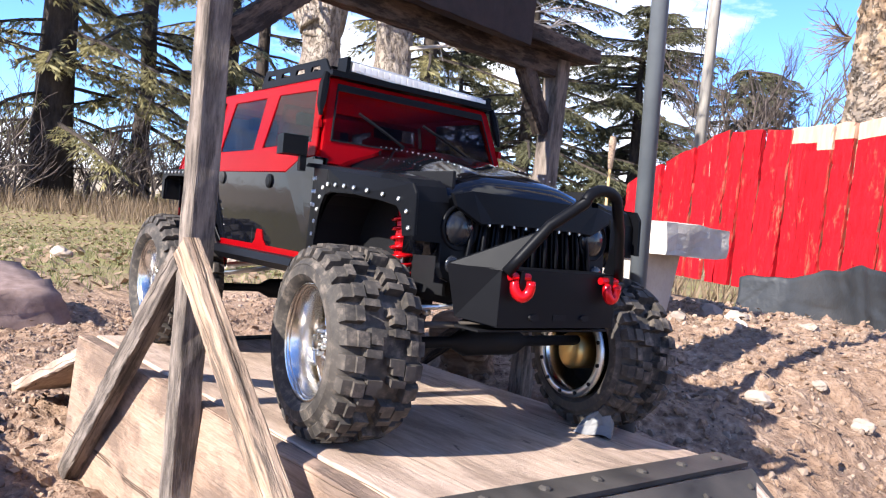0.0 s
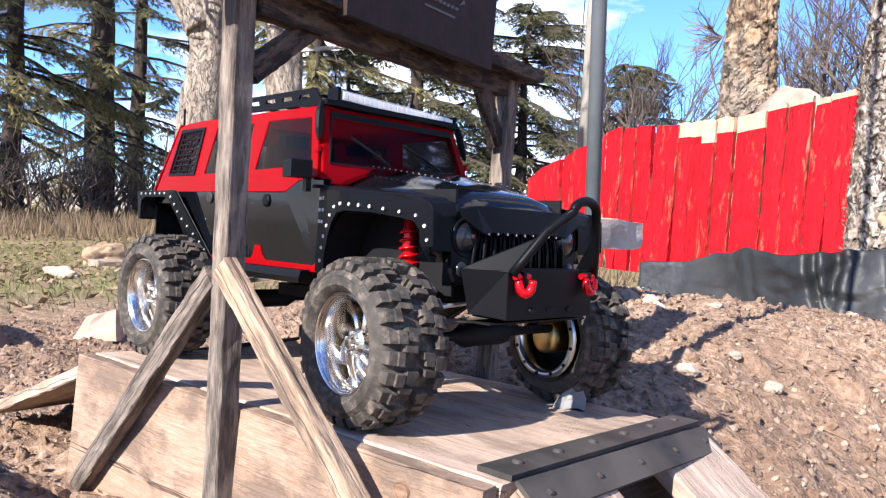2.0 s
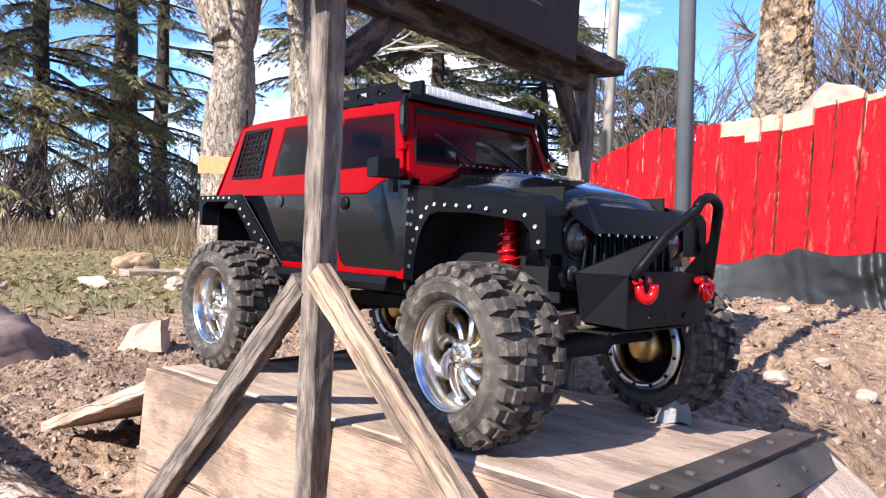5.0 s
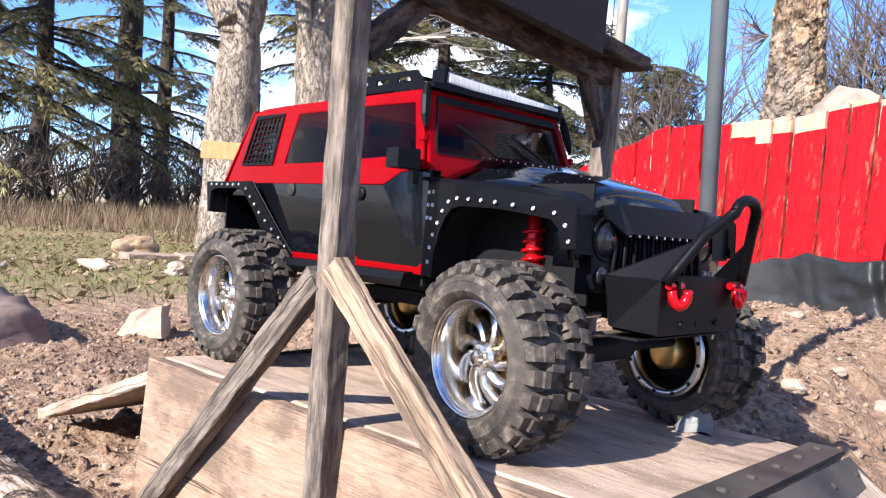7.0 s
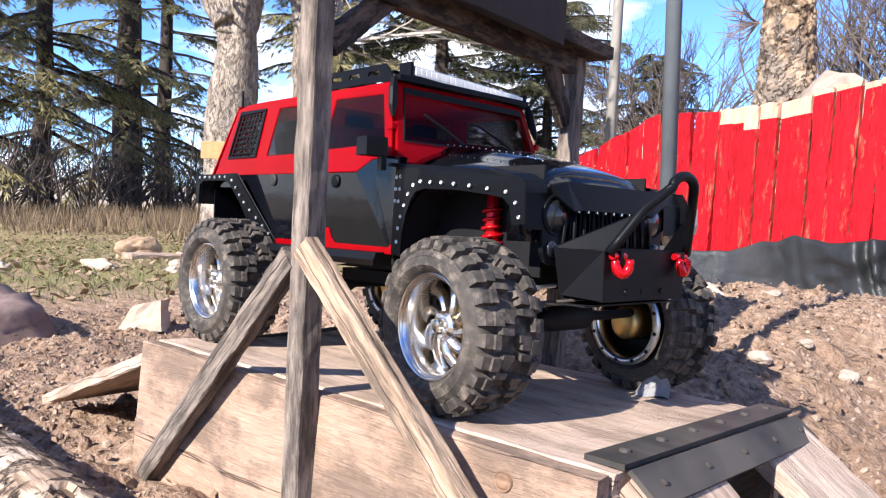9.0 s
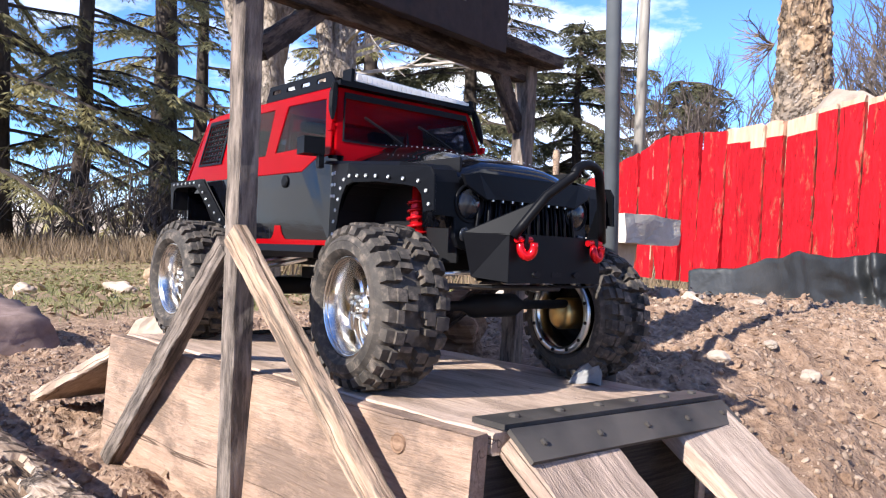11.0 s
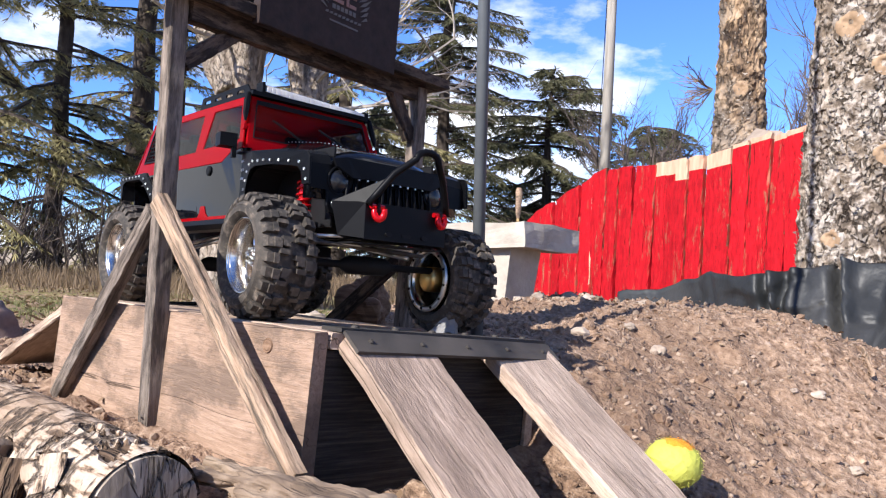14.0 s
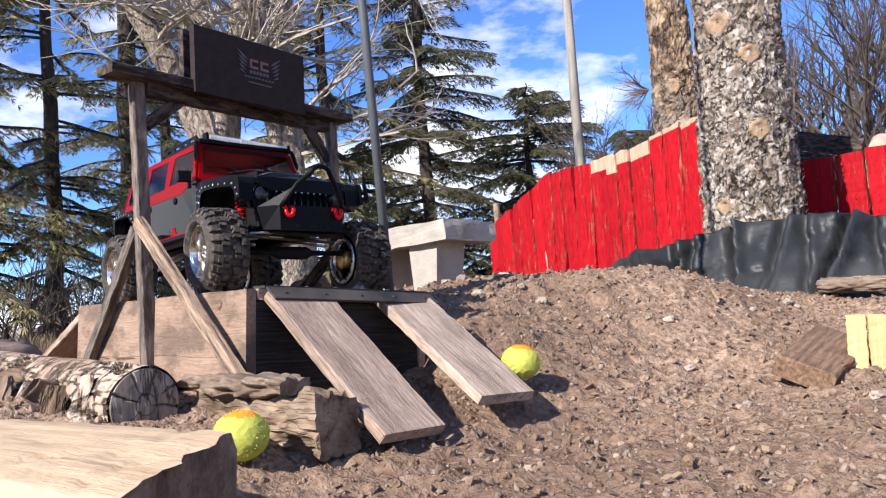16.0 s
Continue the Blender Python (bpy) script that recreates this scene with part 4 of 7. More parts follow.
    # rock slider
    bm = bmesh.new()
    prof = [(0.070, 0.0395), (0.0905, 0.0385), (0.0925, 0.0335), (0.088, 0.0290), (0.070, 0.0290)]
    ends = [[bm.verts.new((x, s * y, z)) for y, z in prof] for x in (-0.250, -0.098)]
    for v in ends[1][3:]:
        v.co.x -= 0.006
    for i in range(5):
        bm.faces.new((ends[0][i], ends[0][(i + 1) % 5], ends[1][(i + 1) % 5], ends[1][i]))
    bm.faces.new(ends[0]), bm.faces.new(ends[1])
    tp("rock_slider", bevel(bm, 0.0006), M_bumper, "black metal rock slider")
    # mirrors
    mirror = tp("side_mirror", bevel(boxed((-0.008, -0.008, -0.0062), (0.008, 0.008, 0.0062)), 0.0022, 2), M_satin, "square black side mirror", pose(-0.0995, s * 0.0965, 0.1112, 0, 0, s * 12))
    part("mirror_arm", boxed((-0.003, -0.002, -0.016), (0.003, 0.002, -0.006), 0.0006), M_satin, mirror, "", pose(0.004, -s * 0.006, 0))
    part("mirror_glass", boxed((-0.0084, -0.006, -0.0055), (-0.0079, 0.006, 0.0055)), M_chrome, mirror)
    # hinges and the snorkel-like pillar tube
    bm = bmesh.new()
    tube(bm, [(-0.1075, s * 0.0725, 0.163), (-0.1060, s * 0.0745, 0.155), (-0.1030, s * 0.0770, 0.142), (-0.1010, s * 0.0780, 0.134)], [0.0022, 0.0034, 0.0030, 0.0012], 8)
    tp("light_bar_mount", bm, M_satin, "black light bar bracket on the pillar")
    for zz in (0.113, 0.128):
        tp("pillar_hinge", boxed((-0.105, s * 0.0785 - 0.0015, zz - 0.0025), (-0.099, s * 0.0785 + 0.0015, zz + 0.0025), 0.0006), M_car_red)

# roof, rear and windscreen frame
bm = bmesh.new()
nx, nyy = 10, 8
grid = []
for i in range(nx + 1):
    x = -0.326 + (0.326 - 0.1115) * i / nx
    row = []
    for j in range(nyy + 1):
        v = -1 + 2 * j / nyy
        drop = 0.004 * abs(v) ** 5 + 0.0035 * max(0, (0.12 - i / nx) / 0.12)
        row.append(bm.verts.new((x, v * 0.0702, 0.1650 - drop)))
    grid.append(row)
for i in range(nx):
    for j in range(nyy):
        bm.faces.new((grid[i][j], grid[i + 1][j], grid[i + 1][j + 1], grid[i][j + 1]))
out = bmesh.ops.extrude_face_region(bm, geom=list(bm.faces))
for v in [v for v in out["geom"] if isinstance(v, bmesh.types.BMVert)]:
    v.co.z -= 0.0022 + (0.003 if abs(v.co.y) > 0.069 else 0)
tp("roof", bm, M_car_red, "glossy red roof panel", smooth=True)
rear_back = lambda u, v, w: (-0.3535 + (v - 0.0985) * 0.40 - w, u * (side_y(v) + 0.0012) / 0.0815, v)
tp("rear_panel", plate([(-0.0815, 0.0962), (0.0815, 0.0962), (0.0815, 0.160), (-0.0815, 0.160)], [[(-0.055, 0.112), (0.055, 0.112), (0.055, 0.150), (-0.055, 0.150)]], rear_back, 0.0018), M_car_red, "red rear panel")
tp("rear_window", plate([(-0.055, 0.112), (0.055, 0.112), (0.055, 0.150), (-0.055, 0.150)], [], rear_back, 0.0006), M_glass, "tinted rear window")
tp("tailgate", plate([(-0.0815, 0.045), (0.0815, 0.045), (0.0815, 0.0960), (-0.0815, 0.0960)], [], lambda u, v, w: (-0.350 - w, u, v), 0.002), M_car_black, "black tailgate")
screen = lambda u, v, w: (-0.0960 - (v - 0.107) * 0.30 + w, u * (side_y(v) - 0.001) / 0.0815, v)
tp("windscreen_frame", bevel(plate([(-0.0815, 0.102), (0.0815, 0.102), (0.0815, 0.1605), (-0.0815, 0.1605)], [[(-0.0752, 0.1178), (0.0752, 0.1178), (0.0745, 0.1535), (-0.0745, 0.1535)]], screen, 0.003), 0.0006), M_car_red, "red windscreen frame")
tp("windscreen_seal", plate([(-0.0755, 0.1175), (0.0755, 0.1175), (0.0745, 0.1575), (-0.0745, 0.1575)], [[(-0.0745, 0.1184), (0.0745, 0.1184), (0.0735, 0.1525), (-0.0735, 0.1525)]], lambda u, v, w: screen(u, v, w + 0.003), 0.0008), M_matte, "black windscreen seal")
tp("windscreen", plate([(-0.0752, 0.1178), (0.0752, 0.1178), (0.0745, 0.1535), (-0.0745, 0.1535)], [], lambda u, v, w: screen(u, v, w + 0.001), 0.0006), M_glass, "dark tinted windscreen")
for y0, y1 in ((-0.055, -0.012), (0.005, 0.050)):
    bm = bmesh.new()
    tube(bm, [screen(y0, 0.1390, 0.0055), screen((y0 + y1) / 2, 0.1295, 0.0065), screen(y1, 0.119, 0.006)], 0.0011, 6)
    tube(bm, [screen(y1, 0.119, 0.005), screen(y1 + 0.004, 0.1125, 0.006)], 0.0016, 6)
    tp("wiper", bm, M_matte, "black windscreen wiper")
# interior roll cage and floor, seen through the glass
tp("interior_floor", boxed((-0.345, -0.079, 0.094), (-0.098, 0.079, 0.0955), 0.0005), M_matte, "black interior floor")
tp("dashboard", bevel(boxed((-0.128, -0.070, 0.0955), (-0.104, 0.070, 0.1120)), 0.004, 2), M_car_red, "red dashboard behind the windscreen")
tp("firewall", boxed((-0.0960, -0.078, 0.030), (-0.0935, 0.078, 0.1060)), M_matte, "matte black bulkhead")
for xx in (-0.300, -0.190):
    bm = bmesh.new()
    tube(bm, [(xx, -0.068, 0.0965), (xx, -0.061, 0.148), (xx, 0.061, 0.148), (xx, 0.068, 0.0965)], 0.0022, 6)
    tp("roll_bar", bm, M_car_red, "red roll bar inside the cabin")

for xx in (-0.185, -0.275):
    for yy in (-0.036, 0.036):
        seat_back = tp("seat_back", bevel(boxed((-0.006, -0.022, 0.0), (0.006, 0.022, 0.040)), 0.004, 2), M_car_red if xx > -0.2 else M_matte, "moulded seat back inside the cabin", pose(xx, yy, 0.0955, 0, -12))
        part("headrest", bevel(boxed((-0.005, -0.011, 0.041), (0.005, 0.011, 0.052)), 0.003, 2), M_matte, seat_back)

# roof rack and light bar
rack = tp("roof_rack", boxed((-0.180, -0.060, 0.1660), (-0.174, 0.060, 0.1680), 0.0005), M_satin, "low black roof rack with slotted sides")
for s in (-1, 1):
    slots = [[(-0.224 + i * 0.024, 0.170), (-0.209 + i * 0.024, 0.170), (-0.2105 + i * 0.024, 0.1735), (-0.2225 + i * 0.024, 0.1735)] for i in range(4)]
    part("rack_side", plate([(-0.235, 0.1645), (-0.120, 0.1645), (-0.131, 0.1775), (-0.228, 0.1775)], slots, lambda u, v, w: (u, s * (0.0605 + w), v), 0.0016), M_satin, rack)
for xx in (-0.232, -0.205, -0.151, -0.128):
    part("crossbar", boxed((xx, -0.060, 0.170), (xx + 0.004, 0.060, 0.172), 0.0005), M_satin, rack)
visor = bmesh.new()
box(visor, (-0.1250, -0.0700, 0.1615), (-0.1040, 0.0700, 0.1655))
tp("visor", bevel(visor, 0.0012), M_satin, "black strip over the windscreen")
bar = tp("light_bar", bevel(boxed((-0.1185, -0.0620, 0.1660), (-0.1095, 0.0620, 0.1745)), 0.0012), M_satin, "wide LED light bar over the windscreen", pose(0, -0.0015, -0.0022, -2.5))
part("lens", bevel(boxed((-0.1100, -0.0600, 0.1672), (-0.1068, 0.0600, 0.1736)), 0.0006), M_lamp, bar, "clear ribbed lens")
part("bezel", bevel(boxed((-0.1105, -0.0620, 0.1655), (-0.1062, 0.0620, 0.1670)), 0.0004), M_matte, bar)
part("top_plate", boxed((-0.1178, -0.0600, 0.1745), (-0.1110, 0.0600, 0.1754), 0.0003), M_steel, bar, "bright top plate with punched dots")
for i in range(24):
    part("reflector", boxed((-0.1069, -0.0592 + i * 0.00497, 0.1680), (-0.1062, -0.0556 + i * 0.00497, 0.1728), 0.0004), M_lamp, bar)
for s in (-1, 1):
    part("end_cap", boxed((-0.1190, s * 0.0632 - 0.0014, 0.1640), (-0.1065, s * 0.0632 + 0.0014, 0.1762), 0.0006), M_satin, bar)
tp("antenna", boxed((-0.336, -0.0655, 0.155), (-0.3345, -0.064, 0.176), 0.0003), M_matte, "short black antenna")

# bonnet, cowl and wings
bm = bmesh.new()
grid = []
for i in range(13):
    f = i / 12
    x = -0.0880 + f * 0.1190
    half = 0.0700 - 0.0080 * f
    row = []
    for j in range(17):
        v = -1 + 2 * j / 16
        z = 0.1135 - 0.0125 * f - 0.0050 * f * f - 0.0110 * abs(v) ** 4 - 0.002 * v * v
        z += 0.0042 * float(step(0.66, 0.54, np.array(abs(v)))) * float(step(1.0, 0.55, np.array(f)))
        z += 0.0030 * float(step(0.40, 0.32, np.array(abs(v)))) * float(step(0.62, 0.30, np.array(f)))
        z -= 0.010 * float(step(0.90, 1.0, np.array(f)))
        row.append(bm.verts.new((x, v * half - 0.004 * f, z)))
    grid.append(row)
for i in range(12):
    for j in range(16):
        bm.faces.new((grid[i][j], grid[i + 1][j], grid[i + 1][j + 1], grid[i][j + 1]))
out = bmesh.ops.extrude_face_region(bm, geom=list(bm.faces))
for v in [v for v in out["geom"] if isinstance(v, bmesh.types.BMVert)]:
    v.co.z -= 0.0020
tp("bonnet", bm, M_car_black, "glossy black bonnet with a raised centre", smooth=True)
for s in (-1, 1):
    for i in range(15):
        f = i / 14
        xx = -0.084 + 0.088 * f
        bm = bmesh.new()
        g = (xx + 0.088) / 0.119
        lathe(bm, [(0.00055, -0.0004), (0.00045, 0.0004)], 6, "z", pose(xx, s * 0.0395 * (1 - 0.1 * g) - 0.004 * g, 0.1138 - 0.0125 * g - 0.0050 * g * g + 0.0042 * float(step(1.0, 0.55, np.array(g)))))
        tp("rivet", bm, M_steel, "", None, True)
    bm = bmesh.new()
    rows = []
    for x, z in ((-0.089, 0.1005), (-0.060, 0.0983), (0.000, 0.0940), (0.018, 0.0918), (0.026, 0.0880), (0.0300, 0.0800), (0.0305, 0.0620)):
        inner = 0.0640 if x < 0.025 else 0.0655
        rows.append([bm.verts.new((x, s * inner, z - 0.003)), bm.verts.new((x, s * inner, z + 0.001)), bm.verts.new((x, s * (0.0895 if x < 0.01 else 0.0862), z)), bm.verts.new((x, s * (0.0915 if x < 0.01 else 0.0876), z - 0.0025))])
    for p, q in zip(rows, rows[1:]):
        for k in range(4):
            bm.faces.new((p[k], p[(k + 1) % 4], q[(k + 1) % 4], q[k]))
    bm.faces.new(rows[0]), bm.faces.new(rows[-1])
    tp("wing_top", bm, M_satin, "black wing top", None, False)
    bm = bmesh.new()
    v = box(bm, (0.0140, -0.0145, 0.0520), (0.0270, 0.0100, 0.0830))
    for q in v:
        q.co.y = s * (0.0720 + q.co.y)
        if q.co.z > 0.08 and q.co.x > 0.03:
            q.co.x -= 0.004
    tp("wing_front", bevel(bm, 0.0040, 3), M_car_black, "rounded black wing front", None, True)
    tp("inner_wing", boxed((-0.086, s * 0.056 - 0.001, 0.030), (0.020, s * 0.056 + 0.001, 0.099)), M_matte, "matte black inner wing")

# grille with leaning slots under a frowning brow
NOSE = lambda u, v, w: (0.0215 + w + 0.0022 * (1 - (u / 0.066) ** 2) - 0.06 * (v - 0.04), u, v)
slots = []
for i in range(10):
    u = -0.0405 + i * 0.0090
    lean = 0.10 * u
    top = 0.0725 - 0.0035 * (1 - abs(u) / 0.045)
    slots.append([(u - 0.0024 + lean, 0.0450), (u + 0.0024 + lean, 0.0450), (u + 0.0024, top), (u - 0.0024, top)])
bm = plate([(-0.0655, 0.0460), (-0.0630, 0.0405), (-0.0580, 0.0385), (0.0580, 0.0385), (0.0630, 0.0405), (0.0655, 0.0460), (0.0650, 0.0800), (0.0600, 0.0850), (0.0500, 0.0868), (-0.0500, 0.0868), (-0.0600, 0.0850), (-0.0650, 0.0800)],
           slots, NOSE, 0.0036)
grille = tp("grille", bevel(bm, 0.0006), M_satin, "black slotted grille under a frowning brow", pose(0.0065, -0.004, 0))
part("grille_backing", boxed((0.0150, -0.047, 0.042 + HUB), (0.0165, 0.047, 0.076 + HUB)), M_matte, grille, "", pose(0, 0, -HUB))
for i in range(11):
    u = -0.045 + i * 0.0090
    bm = bmesh.new()
    pts = []
    for k in range(5):
        v = 0.0440 + 0.0290 * k / 4
        a = NOSE(u + 0.10 * u * (1 - k / 4), v, 0.0036)
        pts.append((a[0] + 0.0012 * math.sin(math.pi * k / 4), a[1], a[2]))
    tube(bm, pts, [0.0009, 0.0013, 0.0013, 0.0013, 0.0009], 6)
    part("grille_bar", bm, M_satin, grille, "", None, True)
brow = plate([(-0.0640, 0.0862), (-0.0610, 0.0790), (-0.0440, 0.0705), (-0.0340, 0.0722), (0.0340, 0.0722), (0.0440, 0.0705), (0.0610, 0.0790), (0.0640, 0.0862), (0.0500, 0.0885), (-0.0500, 0.0885)], [],
             lambda u, v, w: (0.0285 + w - 0.16 * (v - 0.070), u, v), 0.0026)
part("brow", bevel(brow, 0.0009), M_satin, grille, "slanted black brow")
for i in range(9):
    a = NOSE(-0.0360 + i * 0.0090, 0.0715, 0.0066)
    part("rivet", boxed((-0.0004, -0.0007, -0.0009), (0.0008, 0.0007, 0.0009), 0.0003), M_steel, grille, "", pose(*a))
for s in (-1, 1):
    bm = bmesh.new()
    lathe(bm, [(0.0128, 0.0), (0.0128, 0.0035), (0.0114, 0.0045), (0.0110, 0.0030)], 28, "x", pose(0.0210, s * 0.0530, 0.0680))
    lamp = tp("headlight", bm, M_satin, "round smoked headlight under a slanted brow", pose(0.0065, -0.004, 0), True)
    bm = bmesh.new()
    lathe(bm, [(0.0110, 0.0), (0.0098, 0.0022), (0.006, 0.0036), (0.0008, 0.0042)], 28, "x", pose(0.0230, s * 0.0530, 0.0680))
    part("lens", bm, M_dim_lamp, lamp, "dark smoked lens", None, True)
    bm = bmesh.new()
    lathe(bm, [(0.0050, 0.0), (0.0050, 0.002), (0.0034, 0.0028)], 16, "x", pose(0.0240, s * 0.0570, 0.0480))
    tp("indicator_lamp", bm, M_dim_lamp, "small round marker lamp", pose(0.0065, -0.004, 0), True)
    # stub of the frame and shock with a red spring
    shock = tp("shock_absorber", boxed((-0.006, -0.004, -0.002), (0.006, 0.004, 0.004), 0.001), M_matte, "red coil-over shock absorber", pose(-0.018, s * 0.060, 0.018))
    bm = bmesh.new()
    lathe(bm, [(0.0042, 0.030), (0.0050, 0.032), (0.0050, 0.052), (0.0044, 0.054), (0.0044, 0.072)], 16, "z")
    part("shock_body", bm, M_red_metal, shock, "red anodised body", None, True)
    bm = bmesh.new()
    tube(bm, [(0.0066 * math.cos(k * 0.55), 0.0066 * math.sin(k * 0.55), 0.004 + 0.050 * k / 104) for k in range(105)], 0.0012, 6)
    part("spring", bm, M_red_metal, shock, "red coil spring", None, True)
    bm = bmesh.new()
    tube(bm, [(0, 0, 0), (0, 0, 0.034)], 0.002, 8)
    part("rod", bm, M_steel, shock)
    rear_shock = tp("shock_absorber", boxed((-0.006, -0.004, -0.002), (0.006, 0.004, 0.004), 0.001), M_matte, "red coil-over shock absorber", pose(-0.296, s * 0.060, 0.018))
    bm = bmesh.new()
    lathe(bm, [(0.0066, 0.0), (0.0066, 0.036), (0.0044, 0.040), (0.0044, 0.070)], 14, "z")
    part("shock_body", bm, M_red_metal, rear_shock, "", None, True)

# chassis, axles and links
for s in (-1, 1):
    tp("frame_rail", boxed((-0.345, s * 0.030 - 0.002, 0.022), (0.040, s * 0.030 + 0.002, 0.036), 0.0008), M_matte, "black frame rail")
for xa in (-0.002, -0.2775):
    bm = bmesh.new()
    tube(bm, [(xa, -0.080, 0), (xa, -0.03, 0), (xa, -0.02, 0), (xa, 0.02, 0), (xa, 0.03, 0), (xa, 0.080, 0)], [0.0034, 0.0034, 0.0085, 0.0085, 0.0034, 0.0034], 14)
    tp("axle", bm, M_matte, "black axle with its differential", None, True)
for s in (-1, 1):
    for dz, dx in ((0.004, 0.0), (0.012, 0.006)):
        bm = bmesh.new()
        tube(bm, [(-0.004 + dx, s * 0.052, 0.006 + dz), (-0.10, s * 0.034, 0.026 + dz * 0.4)], 0.0022, 8)
        tp("suspension_link", bm, M_steel, "bright suspension link", None, True)
        bm = bmesh.new()
        tube(bm, [(-0.30 + dx, s * 0.052, 0.006 + dz), (-0.20, s * 0.034, 0.026 + dz * 0.4)], 0.0022, 8)
        tp("suspension_link", bm, M_steel, "bright suspension link", None, True)
bm = bmesh.new()
tube(bm, [(0.0310, -0.0780, 0.0155), (0.0120, 0.0550, 0.0125)], 0.0019, 10)
tp("steering_rod", bm, M_iron, "dark steel steering rod", None, True)
bm = bmesh.new()
tube(bm, [(0.012, -0.066, 0.022), (0.014, 0.040, 0.029)], 0.0016, 10)
tp("panhard_rod", bm, M_steel, "bright panhard rod", None, True)
tp("skid_plate", boxed((-0.22, -0.028, 0.010), (-0.10, 0.028, 0.020), 0.003), M_matte, "black gearbox skid plate")

# front bumper with its stinger and shackles
bumper = tp("front_bumper", bevel(boxed((0.030, -0.0445, 0.0170), (0.0580, 0.0445, 0.0475)), 0.0012), M_bumper, "angular black steel bumper with a stinger hoop", pose(0.0065, -0.0095, 0.0020))
for s in (-1, 1):
    bm = bmesh.new()
    pts = [(0.0578, 0.0443, 0.0475), (0.0578, 0.0443, 0.0175), (0.0368, 0.0560, 0.0200), (0.0352, 0.0625, 0.0470), (0.0300, 0.0560, 0.0475), (0.0300, 0.0430, 0.0475), (0.0300, 0.0430, 0.0175), (0.0310, 0.0500, 0.0200)]
    v = [bm.verts.new((x, s * y, z)) for x, y, z in pts]
    for f in ((0, 1, 2, 3), (0, 3, 4, 5), (3, 2, 7, 4), (1, 6, 7, 2), (5, 4, 7, 6), (0, 5, 6, 1)):
        bm.faces.new([v[i] for i in f])
    part("bumper_wing", bevel(bm, 0.0006), M_bumper, bumper, "folded bumper wing")
    bm = bmesh.new()
    pts = [(0.0350, 0.0610, 0.0475), (0.0595, 0.0435, 0.0465), (0.0708, 0.0270, 0.0700)]
    tri_ = [bm.verts.new((x, s * y, z)) for x, y, z in pts]
    bm.faces.new(tri_)
    out = bmesh.ops.extrude_face_region(bm, geom=list(bm.faces))
    for q in [q for q in out["geom"] if isinstance(q, bmesh.types.BMVert)]:
        q.co.x -= 0.002
    part("stinger_gusset", bm, M_bumper, bumper, "flat triangular gusset")
    bm = bmesh.new()
    lathe(bm, [(0.0022, -0.0066), (0.0022, 0.0066)], 10, "y", pose(0.0605, s * 0.0345, 0.0440))
    shackle = part("shackle", bm, M_red_metal, bumper, "red bow shackle")
    bm = bmesh.new()
    ring = [(0.0612 + 0.0004 * k + 0.30 * 0.0034 * math.cos(a) * -s, s * 0.0345 + 0.0031 * math.cos(a), 0.0440 - 0.0050 + 0.0052 * math.sin(a)) for k, a in enumerate([math.pi * 0.80 + i * (math.pi * 1.40) / 12 for i in range(13)])]
    tube(bm, ring, [0.0024 + 0.0007 * math.sin(math.pi * k / 12) for k in range(13)], 10)
    part("bow", bm, M_red_metal, shackle, "", None, True)
    part("shackle_tab", boxed((0.0565, s * 0.0345 - 0.0014, 0.037), (0.0632, s * 0.0345 + 0.0014, 0.0470), 0.0008), M_bumper, bumper)
    bm = bmesh.new()
    lathe(bm, [(0.0020, 0), (0.0018, 0.0015)], 10, "x", pose(0.0578, s * 0.0195, 0.0225) @ Matrix.Diagonal((1, 2.0, 1, 1)))
    part("slot", bm, M_matte, bumper)
part("skid_lip", boxed((0.030, -0.050, 0.0135), (0.0500, 0.050, 0.0146), 0.0004), M_matte, bumper, "thin plate under the bumper")
part("slot", boxed((0.0576, -0.005, 0.021), (0.0584, 0.005, 0.024), 0.0004), M_matte, bumper)
bm = bmesh.new()
smooth_hoop = lambda pts: [Vector(pts[k]).lerp(Vector(pts[k + 1]), q / 3) for k in range(len(pts) - 1) for q in range(3)] + [Vector(pts[-1])]
hoop = [(0.0600, -0.0435, 0.0455), (0.0712, -0.0270, 0.0715)]
for i in range(9):
    a = math.pi * (1 - i / 8)
    hoop.append((0.0795 + 0.001 * math.sin(a), 0.0125 * math.cos(a) + 0.001, 0.0850 + 0.0075 * math.sin(a)))
hoop += [(0.0712, 0.0270, 0.0715), (0.0600, 0.0435, 0.0455)]
tube(bm, smooth_hoop(hoop), 0.0030, 12)
part("stinger", bm, M_bumper, bumper, "bent black tube hoop", None, True)
tp("rear_bumper", bevel(boxed((-0.372, -0.070, 0.030), (-0.350, 0.070, 0.052)), 0.002), M_bumper, "black rear bumper")


